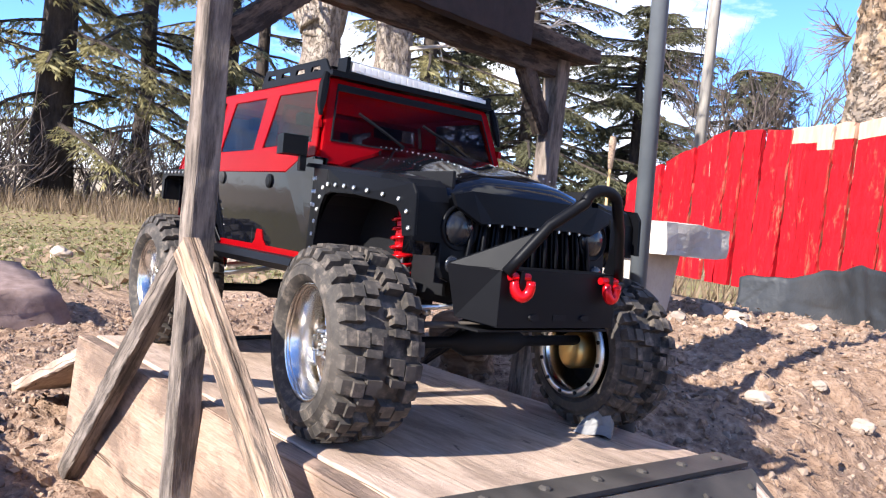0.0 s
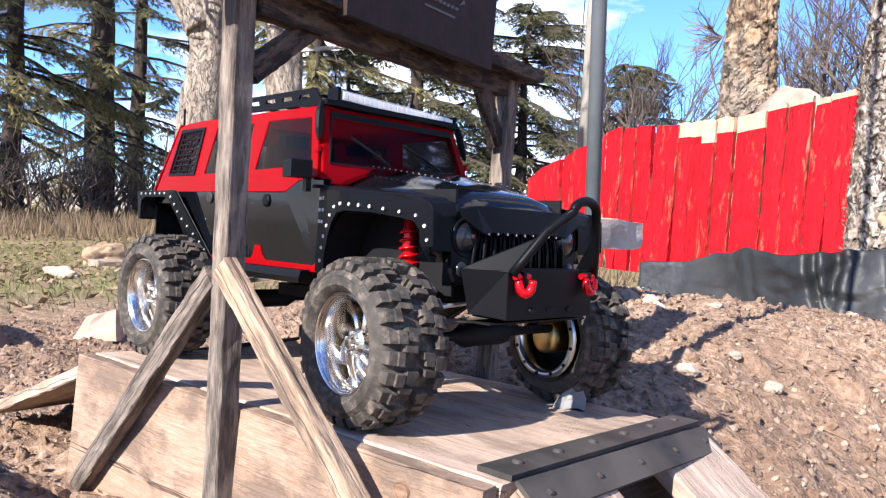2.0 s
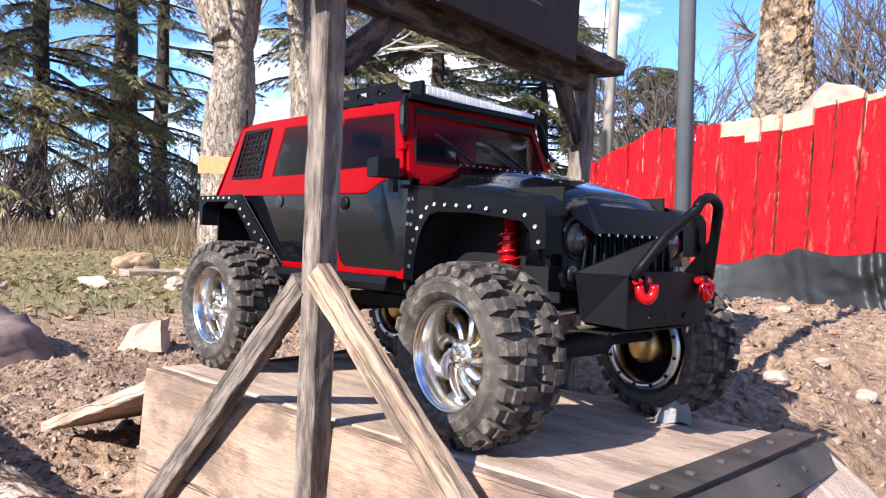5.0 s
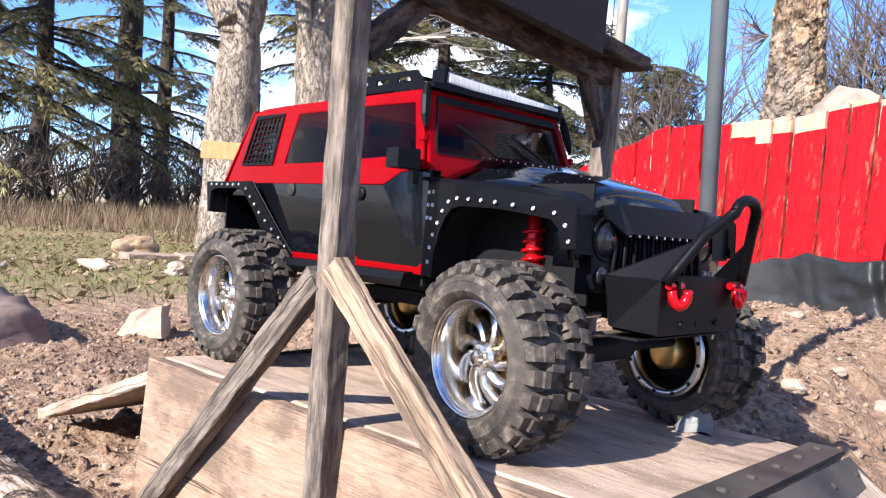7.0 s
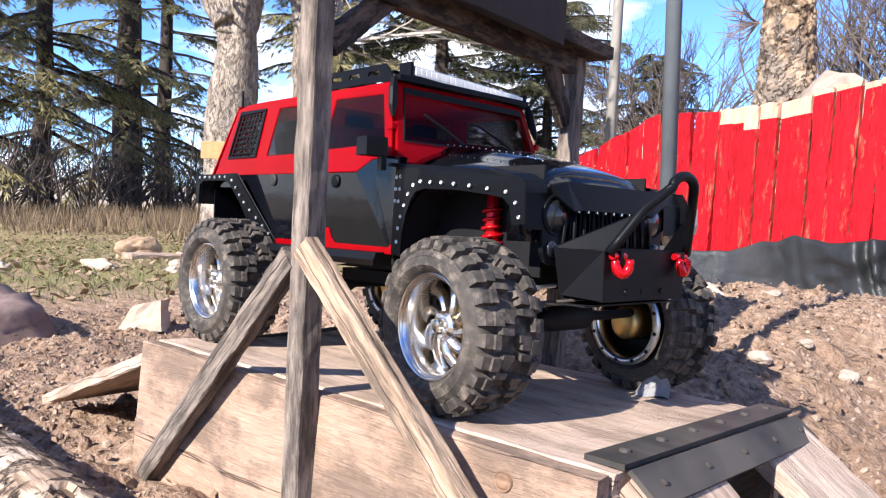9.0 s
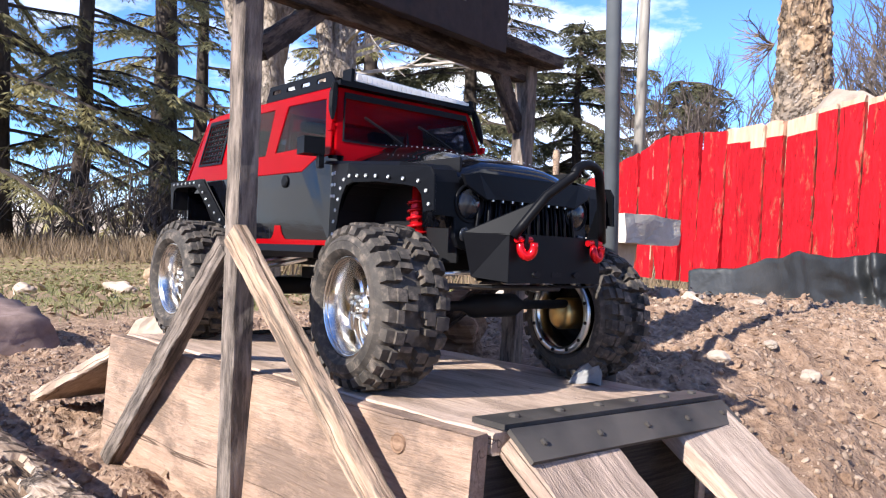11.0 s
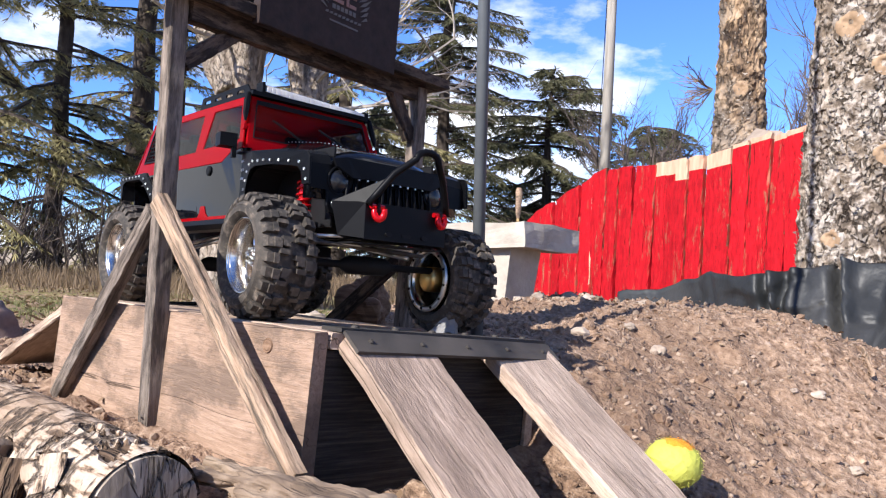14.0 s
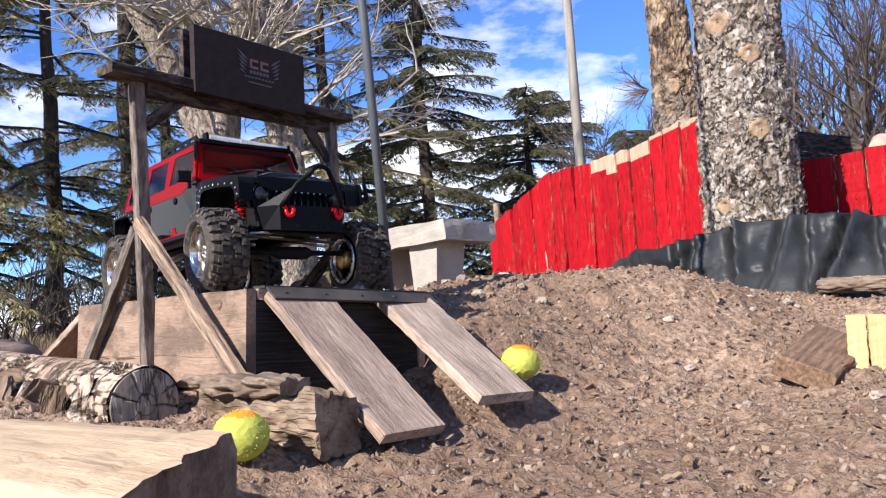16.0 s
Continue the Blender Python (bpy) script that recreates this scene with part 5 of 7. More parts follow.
# wheels
def wheel_parts(parent):
    """A chunky tyre on a chrome rim with eight twisted spokes; the outer face looks to -y."""
    R, half, pitches, cells = 0.0458, 0.0218, 26, 6
    tread = (-1.0, -0.80, -0.58, -0.48, -0.15, -0.05, 0.05, 0.15, 0.48, 0.58, 0.80, 1.0)
    side = [(0.0312, 0.94), (0.0325, 1.10), (0.0350, 1.205), (0.0356, 1.235), (0.0362, 1.225), (0.0385, 1.235), (0.0405, 1.205), (0.0410, 1.215), (0.0416, 1.185)]
    prof = [(r, -k * half) for r, k in side] + [(0.0440, -1.09 * half)] + [(R + 0.0009 * (1 - t * t) - (0.0006 if abs(t) == 1 else 0), t * half) for t in tread] + [(0.0440, 1.09 * half)] + [(r, k * half) for r, k in side[::-1]]
    first_strip = len(side)
    bm = bmesh.new()
    n = pitches * cells
    rings = []
    for r, y in prof:
        rings.append([bm.verts.new((r * math.cos(math.tau * i / n), y, r * math.sin(math.tau * i / n))) for i in range(n)])
    quads = [[bm.faces.new((a[i], a[(i + 1) % n], b[(i + 1) % n], b[i])) for i in range(n)] for a, b in zip(rings, rings[1:])]

    def raise_block(faces, high, shrink, outward=0.0):
        """Lifts a patch of the carcass into a moulded block and draws its top in a little."""
        tops = bmesh.ops.extrude_face_region(bm, geom=faces)["geom"]
        vs = [v for v in tops if isinstance(v, bmesh.types.BMVert)]
        mid = sum((v.co for v in vs), Vector()) / len(vs)
        for v in vs:
            v.co += (mid - v.co) * shrink
            lift = Vector((v.co.x, 0, v.co.z)).normalized() * (high if abs(v.co.y) < 1.03 * half else high * 0.25)
            v.co += lift + Vector((0, math.copysign(outward, v.co.y) if abs(v.co.y) > 0.85 * half else 0, 0))
        bmesh.ops.delete(bm, geom=faces, context="FACES_ONLY")
        return [f for f in tops if isinstance(f, bmesh.types.BMFace)]

    for flip in (0, 1):
        for p in range(pitches):
            strip = lambda k: quads[first_strip + (k if not flip else 12 - k)]
            at = lambda k, c: strip(k)[(p * cells + c + 3 * flip) % n]
            long = p % 2 == 0
            pick = [at(k, c) for k in ((0, 1, 2, 3) if long else (0, 1, 2)) for c in range(4)]
            notch = {at(k, c) for k in (0, 1) for c in (1, 2)}
            keep = {f.calc_center_median().copy().freeze() for f in notch}
            tops = raise_block(pick, 0.0046, 0.06, 0.0012)
            away = [f for f in tops if min((f.calc_center_median() - c).length for c in keep) > 0.0062]
            if away:
                raise_block(away, 0.0016, 0.04)
            inner = [at(4, c) for c in (1, 2, 3, 4)] if long else [at(3, c) for c in (4, 5)] + [at(4, c) for c in (4, 5)]
            if long:
                inner += [at(5, c) for c in (3, 4)]
            raise_block(inner, 0.0060, 0.07)
    for v in bm.verts:
        r, a = math.hypot(v.co.x, v.co.z), math.atan2(v.co.z, v.co.x)
        if r > 0.043:
            a += 0.05 * (1 - min(1, abs(v.co.y) / half)) * (1 if v.co.y > 0 else -1)
        v.co = Vector((r * math.cos(a), v.co.y * 0.95 - 0.0030, r * math.sin(a)))
    tyre_mesh = mesh("tyre", bm, M_rubber, True)
    tyre_mesh.set_sharp_from_angle(angle=radians(28))
    tyre = part("tyre", tyre_mesh, None, parent, "dusty black tyre with deep block tread")
    bm = bmesh.new()
    lathe(bm, [(0.0322, -0.0215), (0.0320, -0.0238), (0.0302, -0.0242), (0.0292, -0.0230), (0.0285, -0.0215), (0.0272, -0.0110), (0.0262, 0.0000), (0.0262, 0.0150), (0.0300, 0.0225), (0.0325, 0.0240),
               (0.0318, 0.0242), (0.0290, 0.0228), (0.0255, 0.0155), (0.0255, 0.0000), (0.0265, -0.0110), (0.0278, -0.0210), (0.0300, -0.0235)], 48, "y", None, True)
    rim = part("rim", bm, M_chrome, parent, "deep dished chrome rim", None, True)
    for i in range(9):
        bm = bmesh.new()
        rows = []
        for k in range(9):
            f = k / 8
            a = math.tau * i / 9 + 0.62 * f ** 1.3
            r = 0.0062 + (0.0274 - 0.0062) * f
            y = -0.0118 + 0.0045 * f ** 2
            w = 0.0026 + 0.0021 * f ** 1.5
            t = Vector((-math.sin(a + 0.25), 0, math.cos(a + 0.25)))
            c = Vector((r * math.cos(a), y, r * math.sin(a)))
            rows.append([bm.verts.new(c + t * w + Vector((0, 0.0022, 0))), bm.verts.new(c + t * w * 0.55 + Vector((0, -0.0004, 0))), bm.verts.new(c - t * w * 0.15 + Vector((0, -0.0016, 0))),
                         bm.verts.new(c - t * w * 0.8 + Vector((0, -0.0006, 0))), bm.verts.new(c - t * w + Vector((0, 0.0040, 0))), bm.verts.new(c + t * w * 0.8 + Vector((0, 0.0050, 0)))])
        for p, q in zip(rows, rows[1:]):
            for k in range(6):
                bm.faces.new((p[k], p[(k + 1) % 6], q[(k + 1) % 6], q[k]))
        bm.faces.new(rows[0]), bm.faces.new(rows[-1])
        blade = mesh("spoke", bm, M_chrome, True)
        blade.set_sharp_from_angle(angle=radians(50))
        part("spoke", blade, None, rim)
    bm = bmesh.new()
    lathe(bm, [(0.0262, 0.0010), (0.0262, 0.0030), (0.0100, 0.0034), (0.0100, 0.0014)], 36, "y", None, True)
    part("backing_plate", bm, M_matte, rim, "dark plate behind the spokes", None, True)
    bm = bmesh.new()
    lathe(bm, [(0.0090, -0.0080), (0.0090, -0.0135), (0.0072, -0.0155), (0.0040, -0.0160), (0.0036, -0.0190), (0.0012, -0.0194)], 20, "y")
    part("hub", bm, M_chrome, rim, "chrome hub")
    for i in range(6):
        a = math.tau * i / 6
        bm = bmesh.new()
        lathe(bm, [(0.0012, -0.0150), (0.0012, -0.0175), (0.0006, -0.0180)], 6, "y", pose(0.0060 * math.cos(a), 0, 0.0060 * math.sin(a)))
        part("lug_nut", bm, M_steel, rim)
    bm = bmesh.new()
    lathe(bm, [(0.006, -0.0040), (0.0160, -0.0040), (0.0160, -0.0020), (0.006, -0.0020)], 32, "y")
    part("brake_disc", bm, M_gold, parent, "brass coloured brake disc")
    bm = bmesh.new()
    lathe(bm, [(0.0125, 0.004), (0.0125, 0.024), (0.009, 0.027)], 20, "y")
    part("hub_carrier", bm, M_gold, parent, "brass coloured hub carrier", None, True)
    bm = bmesh.new()
    lathe(bm, [(0.0318, 0.0232), (0.0318, 0.0252), (0.0268, 0.0256), (0.0268, 0.0235)], 40, "y", None, True)
    ring = part("beadlock_ring", bm, M_steel, parent, "bright beadlock ring with dark screws", None, True)
    for i in range(12):
        a = math.tau * i / 12
        bm = bmesh.new()
        lathe(bm, [(0.0014, 0.0254), (0.0014, 0.0264)], 8, "y", pose(0.0293 * math.cos(a), 0, 0.0293 * math.sin(a)))
        part("screw", bm, M_matte, ring)


first = part("wheel", boxed((-0.006, -0.0035, -0.006), (0.006, 0.0035, 0.006), 0.001), M_matte, truck, "chunky off-road wheel", pose(0.003, -0.1125, HUB))
wheel_parts(first)
first.matrix_basis = pose(-0.002, -0.1010, HUB + 0.0008, 0, 20, -5)
for x, y, z, turn, spin in ((-0.2775, -0.1005, 0.0052, 0, 65), (-0.0055, 0.1050, -0.0080, 175, 20), (-0.2775, 0.0960, -0.0020, 180, 40)):
    w = copy_thing(first, pose(x, y, HUB + z, 0, spin, turn))
    w.parent = truck


# grey stone that chocks the far front wheel
bm = boxed((-0.013, -0.009, -0.013), (0.013, 0.009, 0.009))
for v in bm.verts:
    if v.co.z > 0:
        v.co.x = v.co.x * 0.55 + 0.004
        v.co.y *= 0.6
        v.co.z -= 0.008 * (v.co.x < 0)
bevel(bm, 0.002, 1)
bmesh.ops.subdivide_edges(bm, edges=bm.edges, cuts=2, use_grid_fill=True)
for v in bm.verts:
    v.co += Vector((noise.noise(v.co * 90), noise.noise(v.co * 80 + Vector((4, 0, 0))), noise.noise(v.co * 85))) * 0.0035
tagged(part("stone", bm, M_foil, None, "", pose(-0.303, 0.434, 0.3372, -4, 0, 28)), "grey angular stone chocking the truck's front wheel", "stone", "stones")

# ---- pole, fence and bench behind ----
def seat(x, y, drop=0.0):
    return ground_at(x, y) - drop


pole = thing("grey_pole", pose(-0.339, 0.531, seat(-0.339, 0.531, 0.05), 0.9, -1.3), "slim grey painted pole beside the truck", "pole")
bm = bmesh.new()
lathe(bm, [(0.0068, 0.0), (0.0068, 0.55), (0.0070, 0.56), (0.0070, 1.6)], 18, "z")
part("tube", bm, M_pole, pole, "", None, True)


def fence_board(p0, p1, z0, top0, top1, seed, bare, notch=0.0):
    """One uneven red board between two plan points."""
    rnd = random.Random(seed)
    a, b = Vector((*p0, 0)), Vector((*p1, 0))
    way = (b - a).normalized()
    w = (b - a).length
    out = Vector((way.y, -way.x, 0))
    thick = 0.016 + rnd.uniform(-0.003, 0.003)
    lean = rnd.uniform(-0.010, 0.010) if seed % 7 else 0.022
    bm, rings = bmesh.new(), []
    cuts = 22
    proud = rnd.uniform(-0.006, 0.006)
    for i in range(cuts + 1):
        f = 0.972 if i == cuts - 1 else i / cuts
        ring = []
        for u, d in ((0.03, 0), (0.5, -0.0015), (0.97, 0), (1.0, 0.004), (1.0, thick), (0.0, thick), (0.0, 0.004)):
            ju = rnd.uniform(-1, 1) * (0.0034 if 0.02 < u < 0.04 or 0.96 < u < 0.98 else 0.0012)
            top = top0 + (top1 - top0) * u + (rnd.uniform(-0.004, 0.004) if i == cuts else 0)
            z = z0 + (top - z0) * f
            p = a + way * (w * (0.034 + 0.932 * u) + ju + lean * (f - 0.5) + notch * max(0, 0.45 - f) * (1 - u)) + out * (proud - d + rnd.uniform(-0.0008, 0.0008))
            ring.append(bm.verts.new((p.x, p.y, z)))
        rings.append(ring)
    k = len(rings[0])
    for r, q in zip(rings, rings[1:]):
        for i in range(k):
            bm.faces.new((r[i], r[(i + 1) % k], q[(i + 1) % k], q[i]))
    bm.faces.new(rings[0]), bm.faces.new(rings[-1])
    for f in bm.faces:
        c = f.calc_center_median()
        u = (c - a).dot(way) / w
        if u < 0.05 or u > 0.95:
            f.material_index = 2
    if rnd.random() < 0.24:
        side, bm_faces = rnd.choice((0.0, 1.0)), list(bm.faces)
        for f in bm_faces:
            c = f.calc_center_median()
            u = (c - a).dot(way) / w
            if 0.04 < abs(u - side) < 0.12 and noise.noise(Vector((seed, c.z * 17, 0))) > -0.15:
                f.material_index = 1
    if bare:
        for f in bm.faces:
            if f.calc_center_median().z > top0 - bare * (rnd.uniform(0.2, 1.0) if bare < 0.02 else 1):
                f.material_index = 1
    return mesh("fence_board", bm, [M_red_board, M_bare_top, M_board_edge])


FENCE = [(-1.72, 2.50), (-1.22, 2.235), (-0.90, 2.125), (-0.44, 1.965)]
fence = thing("fence", pose(-0.9, 2.12, 0.33), "low fence of bright red painted upright boards", "fence")


def run_fence(owner, points, tops, widths, foot, seed, bare=()):
    inv = owner.matrix_world.inverted()
    legs = [((Vector(b) - Vector(a)).length, Vector(a), Vector(b)) for a, b in zip(points, points[1:])]
    total = sum(l for l, _, _ in legs)

    def at(s):
        for l, a, b in legs:
            if s <= l or (l, a, b) == legs[-1]:
                return a + (b - a) * (s / l)
            s -= l

    rnd, s, i = random.Random(seed), 0.0, 0
    while s < total - 0.02:
        w = widths[i % len(widths)] * rnd.uniform(0.92, 1.08)
        e = min(total, s + w)
        h = [np.interp(q / total, [t for t, _ in tops], [z for _, z in tops]) for q in (s, e)]
        jit = rnd.uniform(-0.008, 0.008)
        data = fence_board(at(s), at(e), foot, h[0] + jit, h[1] + jit, seed + i, bare[i] if i < len(bare) else 0, 0.09 if owner is fence and i == 7 else 0.0)
        part("board", data, None, owner, "", inv)
        s, i = e, i + 1


run_fence(fence, FENCE, [(0, 0.60), (0.2, 0.68), (0.38, 0.735), (0.40, 0.757), (0.58, 0.754), (0.75, 0.765), (1, 0.81)], [0.095, 0.065, 0.10, 0.06, 0.075, 0.055, 0.09, 0.085, 0.06, 0.065, 0.10, 0.055], 0.30, 60,
          (0, 0, 0, 0, 0, 0, 0, 0, 0, 0, 0, 0.035, 0.05, 0.045, 0.04, 0.016, 0.016, 0.016, 0.016))
fence_b = thing("fence", pose(0.2, 2.2, 0.33), "low fence of red painted boards beyond the tree", "fence")
run_fence(fence_b, [(-0.30, 2.30), (0.02, 2.26), (0.75, 2.30)], [(0, 0.66), (0.4, 0.65), (1, 0.62)], [0.10, 0.09, 0.11, 0.10, 0.12], 0.33, 92)

# black sheet draped in front of the fence, pinned in heavy folds
SHEET_TOP = [(-0.95, 0.345), (-0.79, 0.372), (-0.70, 0.393), (-0.62, 0.408), (-0.50, 0.409), (-0.37, 0.426), (-0.24, 0.444), (-0.14, 0.446), (-0.05, 0.449), (0.06, 0.418), (0.25, 0.44), (0.75, 0.43)]
FOLDS = [(-0.60, 0.014), (-0.43, 0.030), (-0.395, 0.018), (-0.27, 0.046), (-0.17, 0.018), (-0.10, 0.022), (-0.035, 0.052), (0.05, 0.020), (0.13, 0.046), (0.34, 0.040), (0.52, 0.044)]
bm = bmesh.new()
cols, rows_ = 260, 20
grid = []
for i in range(cols + 1):
    f = i / cols
    x = -0.95 + 1.65 * f
    top = float(np.interp(x, [p for p, _ in SHEET_TOP], [q for _, q in SHEET_TOP])) + 0.0025 * math.sin(x * 17) + 0.0015 * math.sin(x * 41 + 1)
    yt = 1.93 - 0.26 * float(step(-0.85, -0.40, np.array(x)))
    yb = 1.905 - 0.40 * float(step(-0.85, -0.12, np.array(x)))
    row = []
    for j in range(rows_ + 1):
        g = j / rows_
        fold = 0.005 * math.sin(x * 26 + 2.2 * math.sin(x * 9)) * (1 - 0.5 * g) + 0.012 * noise.noise(Vector((x * 9, g * 2.5, 0)))
        lift = 0.0
        for fx, deep in FOLDS:
            d = (x - fx - 0.05 * (g - 0.4) * math.sin(fx * 40)) / 0.011
            fold += 1.5 * deep * math.exp(-d * d) - 0.8 * deep * math.exp(-((d - 1.9) / 1.4) ** 2)
            lift += 0.2 * deep * math.exp(-((d - 1.9) / 1.4) ** 2) * (1 - g)
        crease = abs(noise.noise(Vector((x * 6 + 3, g * 2.2, 5))))
        fold += 0.016 * max(0, 0.10 - crease) / 0.10
        calm = 0.25 + 0.75 * float(step(-0.62, -0.38, np.array(x)))
        y = yt + (yb - yt) * g + fold * calm
        lift *= calm
        zb = ground_at(x, yb) - 0.02
        row.append(bm.verts.new((x + 0.006 * noise.noise(Vector((x * 8, g * 4, 9))), y, top + lift + (zb - top) * (g ** 0.85) + 0.006 * noise.noise(Vector((x * 20, g * 6, 4))))))
    grid.append(row)
for i in range(cols):
    for j in range(rows_):
        bm.faces.new((grid[i][j], grid[i + 1][j], grid[i + 1][j + 1], grid[i][j + 1]))
out = bmesh.ops.extrude_face_region(bm, geom=list(bm.faces))
for v in [v for v in out["geom"] if isinstance(v, bmesh.types.BMVert)]:
    v.co += Vector((0, 0.003, 0.002))
tagged(part("plastic_sheet", bm, M_sheet, None, "", None, True), "creased black plastic sheet draped along the fence foot", "plastic sheet")

# concrete bench
bench = thing("bench", pose(-0.62, 0.93, 0.35, 0, 0, 0), "small old concrete bench on the dirt mound", "bench")
BI = bench.matrix_world.inverted()
bm = bevel(boxed((-0.80, 0.872, 0.426), (-0.531, 1.030, 0.467)), 0.007, 2)
bmesh.ops.subdivide_edges(bm, edges=bm.edges, cuts=5, use_grid_fill=True)
for v in bm.verts:
    v.co += Vector((noise.noise(v.co * 40), noise.noise(v.co * 40 + Vector((5, 0, 0))), noise.noise(v.co * 40 + Vector((0, 7, 0))))) * 0.0045 + Vector((noise.noise(v.co * 14), 0, noise.noise(v.co * 12))) * 0.004
part("slab", bm, M_concrete, bench, "", BI)
for x0 in (-0.640, -0.785):
    bm = bmesh.new()
    v = box(bm, (x0, 0.890, 0.30), (x0 + 0.058, 0.965, 0.432))
    for q in v:
        if q.co.z > 0.4:
            q.co.y += 0.012 if q.co.y > 0.95 else 0.0
            q.co.x += 0.012 if q.co.x > x0 + 0.03 else -0.010
    part("leg", bevel(bm, 0.006, 2), M_concrete, bench, "", BI)


# ---- trees ----
def limb_path(rnd, start, way, length, bend, droop, n=6):
    pts, p, d = [Vector(start)], Vector(start), Vector(way).normalized()
    for i in range(n):
        d = (d + Vector((rnd.uniform(-bend, bend), rnd.uniform(-bend, bend), rnd.uniform(-bend, bend) + droop))).normalized()
        p = p + d * length / n
        pts.append(p.copy())
    return pts


def trunk_mesh(pts, radii, steps=14, rough=0.06, seed=0):
    bm = bmesh.new()
    tube(bm, pts, radii, steps)
    sh = Vector((seed * 3.1, seed * 1.7, 0))
    for v in bm.verts:
        k = noise.noise(Vector((v.co.x * 5, v.co.y * 5, v.co.z * 1.6)) + sh) + 0.45 * noise.noise(Vector((v.co.x * 16, v.co.y * 16, v.co.z * 7)) + sh)
        c = Vector(v.co)
        near = min(pts, key=lambda p: (Vector(p) - c).length)
        v.co += (c - Vector(near)).normalized() * k * rough * radii[0]
    return bm


def smooth_path(pts, n):
    pts = [Vector(p) for p in pts]
    out = []
    for i in range(n + 1):
        f = i / n * (len(pts) - 1)
        k = min(int(f), len(pts) - 2)
        t = f - k
        p0, p1, p2, p3 = pts[max(k - 1, 0)], pts[k], pts[k + 1], pts[min(k + 2, len(pts) - 1)]
        out.append(0.5 * ((2 * p1) + (p2 - p0) * t + (2 * p0 - 5 * p1 + 4 * p2 - p3) * t * t + (3 * p1 - p0 - 3 * p2 + p3) * t ** 3))
    return out


def spruce(x, y, height, reach, seed, trunk=0.16, clear=0.9, sparse=1.0, deep=False, dens=1.0, top_cut=None, foot=None, blunt=0.75):
    """A ragged spruce: whorls of drooping limbs hung with needle sprays, bare and dead below."""
    rnd = random.Random(seed)
    z0 = ground_at(x, y) - 0.1 if foot is None else foot
    tree = thing("spruce_tree", pose(x, y, z0), "ragged dark green spruce with drooping limbs", "tree", "spruces")
    part("trunk", trunk_mesh([Vector((rnd.uniform(-.04, .04), rnd.uniform(-.04, .04), height * i / 10)) for i in range(11)], [trunk * (1 - 0.9 * i / 10) + 0.01 for i in range(11)], 12, 0.12, seed), M_bark_dark, tree, "", None, True)
    wood = bmesh.new()
    verts, faces = [], []

    def spray(p, d, size):
        """A small flat spray of needles."""
        side = d.cross(Vector((0, 0, 1)))
        side = side.normalized() if side.length > 0.01 else Vector((1, 0, 0))
        for k in range(7):
            a = rnd.uniform(-1.1, 1.1)
            w = (d * math.cos(a) + side * math.sin(a) + Vector((0, 0, rnd.uniform(-0.7, 0.05)))).normalized()
            n = w.cross(Vector((rnd.uniform(-1, 1), rnd.uniform(-1, 1), rnd.uniform(-1, 1)))).normalized()
            l = size * rnd.uniform(0.45, 1.15)
            t = n * l * rnd.uniform(0.045, 0.085)
            i = len(verts)
            mid = p + w * (l * 0.5)
            verts.extend((p, mid - t, p + w * l, mid + t))
            faces.append((i, i + 1, i + 2, i + 3))

    z = clear
    limit = height if top_cut is None else top_cut
    while z < limit:
        f = (z - clear) / (height - clear)
        n = rnd.randint(2, 4) + (1 if dens > 1.3 else 0)
        for _ in range(n):
            if rnd.random() > sparse:
                continue
            a = rnd.uniform(0, math.tau)
            r = reach * ((1 - f) ** blunt) * rnd.uniform(0.55, 1.15) + 0.12
            up = 0.25 * f - 0.12
            pts = limb_path(rnd, (0, 0, z + rnd.uniform(-.1, .1)), (math.cos(a), math.sin(a), up), r, 0.10, -0.05, 5)
            tube(wood, pts, [0.018 + 0.014 * r * (1 - k / 5) * 0.6 for k in range(6)], 4, False)
            m = max(6, int(10 * r * dens))
            for q in range(m):
                s = 0.18 + 0.82 * (q + rnd.random()) / m
                k = min(int(s * 5), 4)
                p = pts[k].lerp(pts[k + 1], s * 5 - k)
                d = (pts[k + 1] - pts[k]).normalized()
                sd = d.cross(Vector((0, 0, 1)))
                for sgn in (-1, 1):
                    tw = (d * 0.7 + sd * sgn * rnd.uniform(0.5, 1.1) + Vector((0, 0, rnd.uniform(-0.6, 0.0)))).normalized()
                    ln = rnd.uniform(0.10, 0.34) * min(1, 0.5 + r / reach)
                    for e in range(3):
                        spray(p + tw * ln * (e + 0.4) / 3 + Vector((0, 0, -0.03 * e)), tw, rnd.uniform(0.08, 0.15))
            spray(pts[-1], (pts[-1] - pts[-2]).normalized(), 0.2)
        z += rnd.uniform(0.20, 0.42) / dens
    # dead lower twigs
    for _ in range(10):
        a = rnd.uniform(0, math.tau)
        pts = limb_path(rnd, (0, 0, rnd.uniform(0.35, clear + 0.4)), (math.cos(a), math.sin(a), -0.1), rnd.uniform(0.4, 1.1), 0.2, -0.05, 4)
        tube(wood, pts, [0.012, 0.009, 0.007, 0.005, 0.003], 3, False)
    tagged(part("branchwork", wood, M_bark_dark, tree), kind="stuff")
    tagged(part("crown", raw("crown", verts, faces, M_needle_deep if deep else M_needle), None, tree), kind="stuff")
    return tree


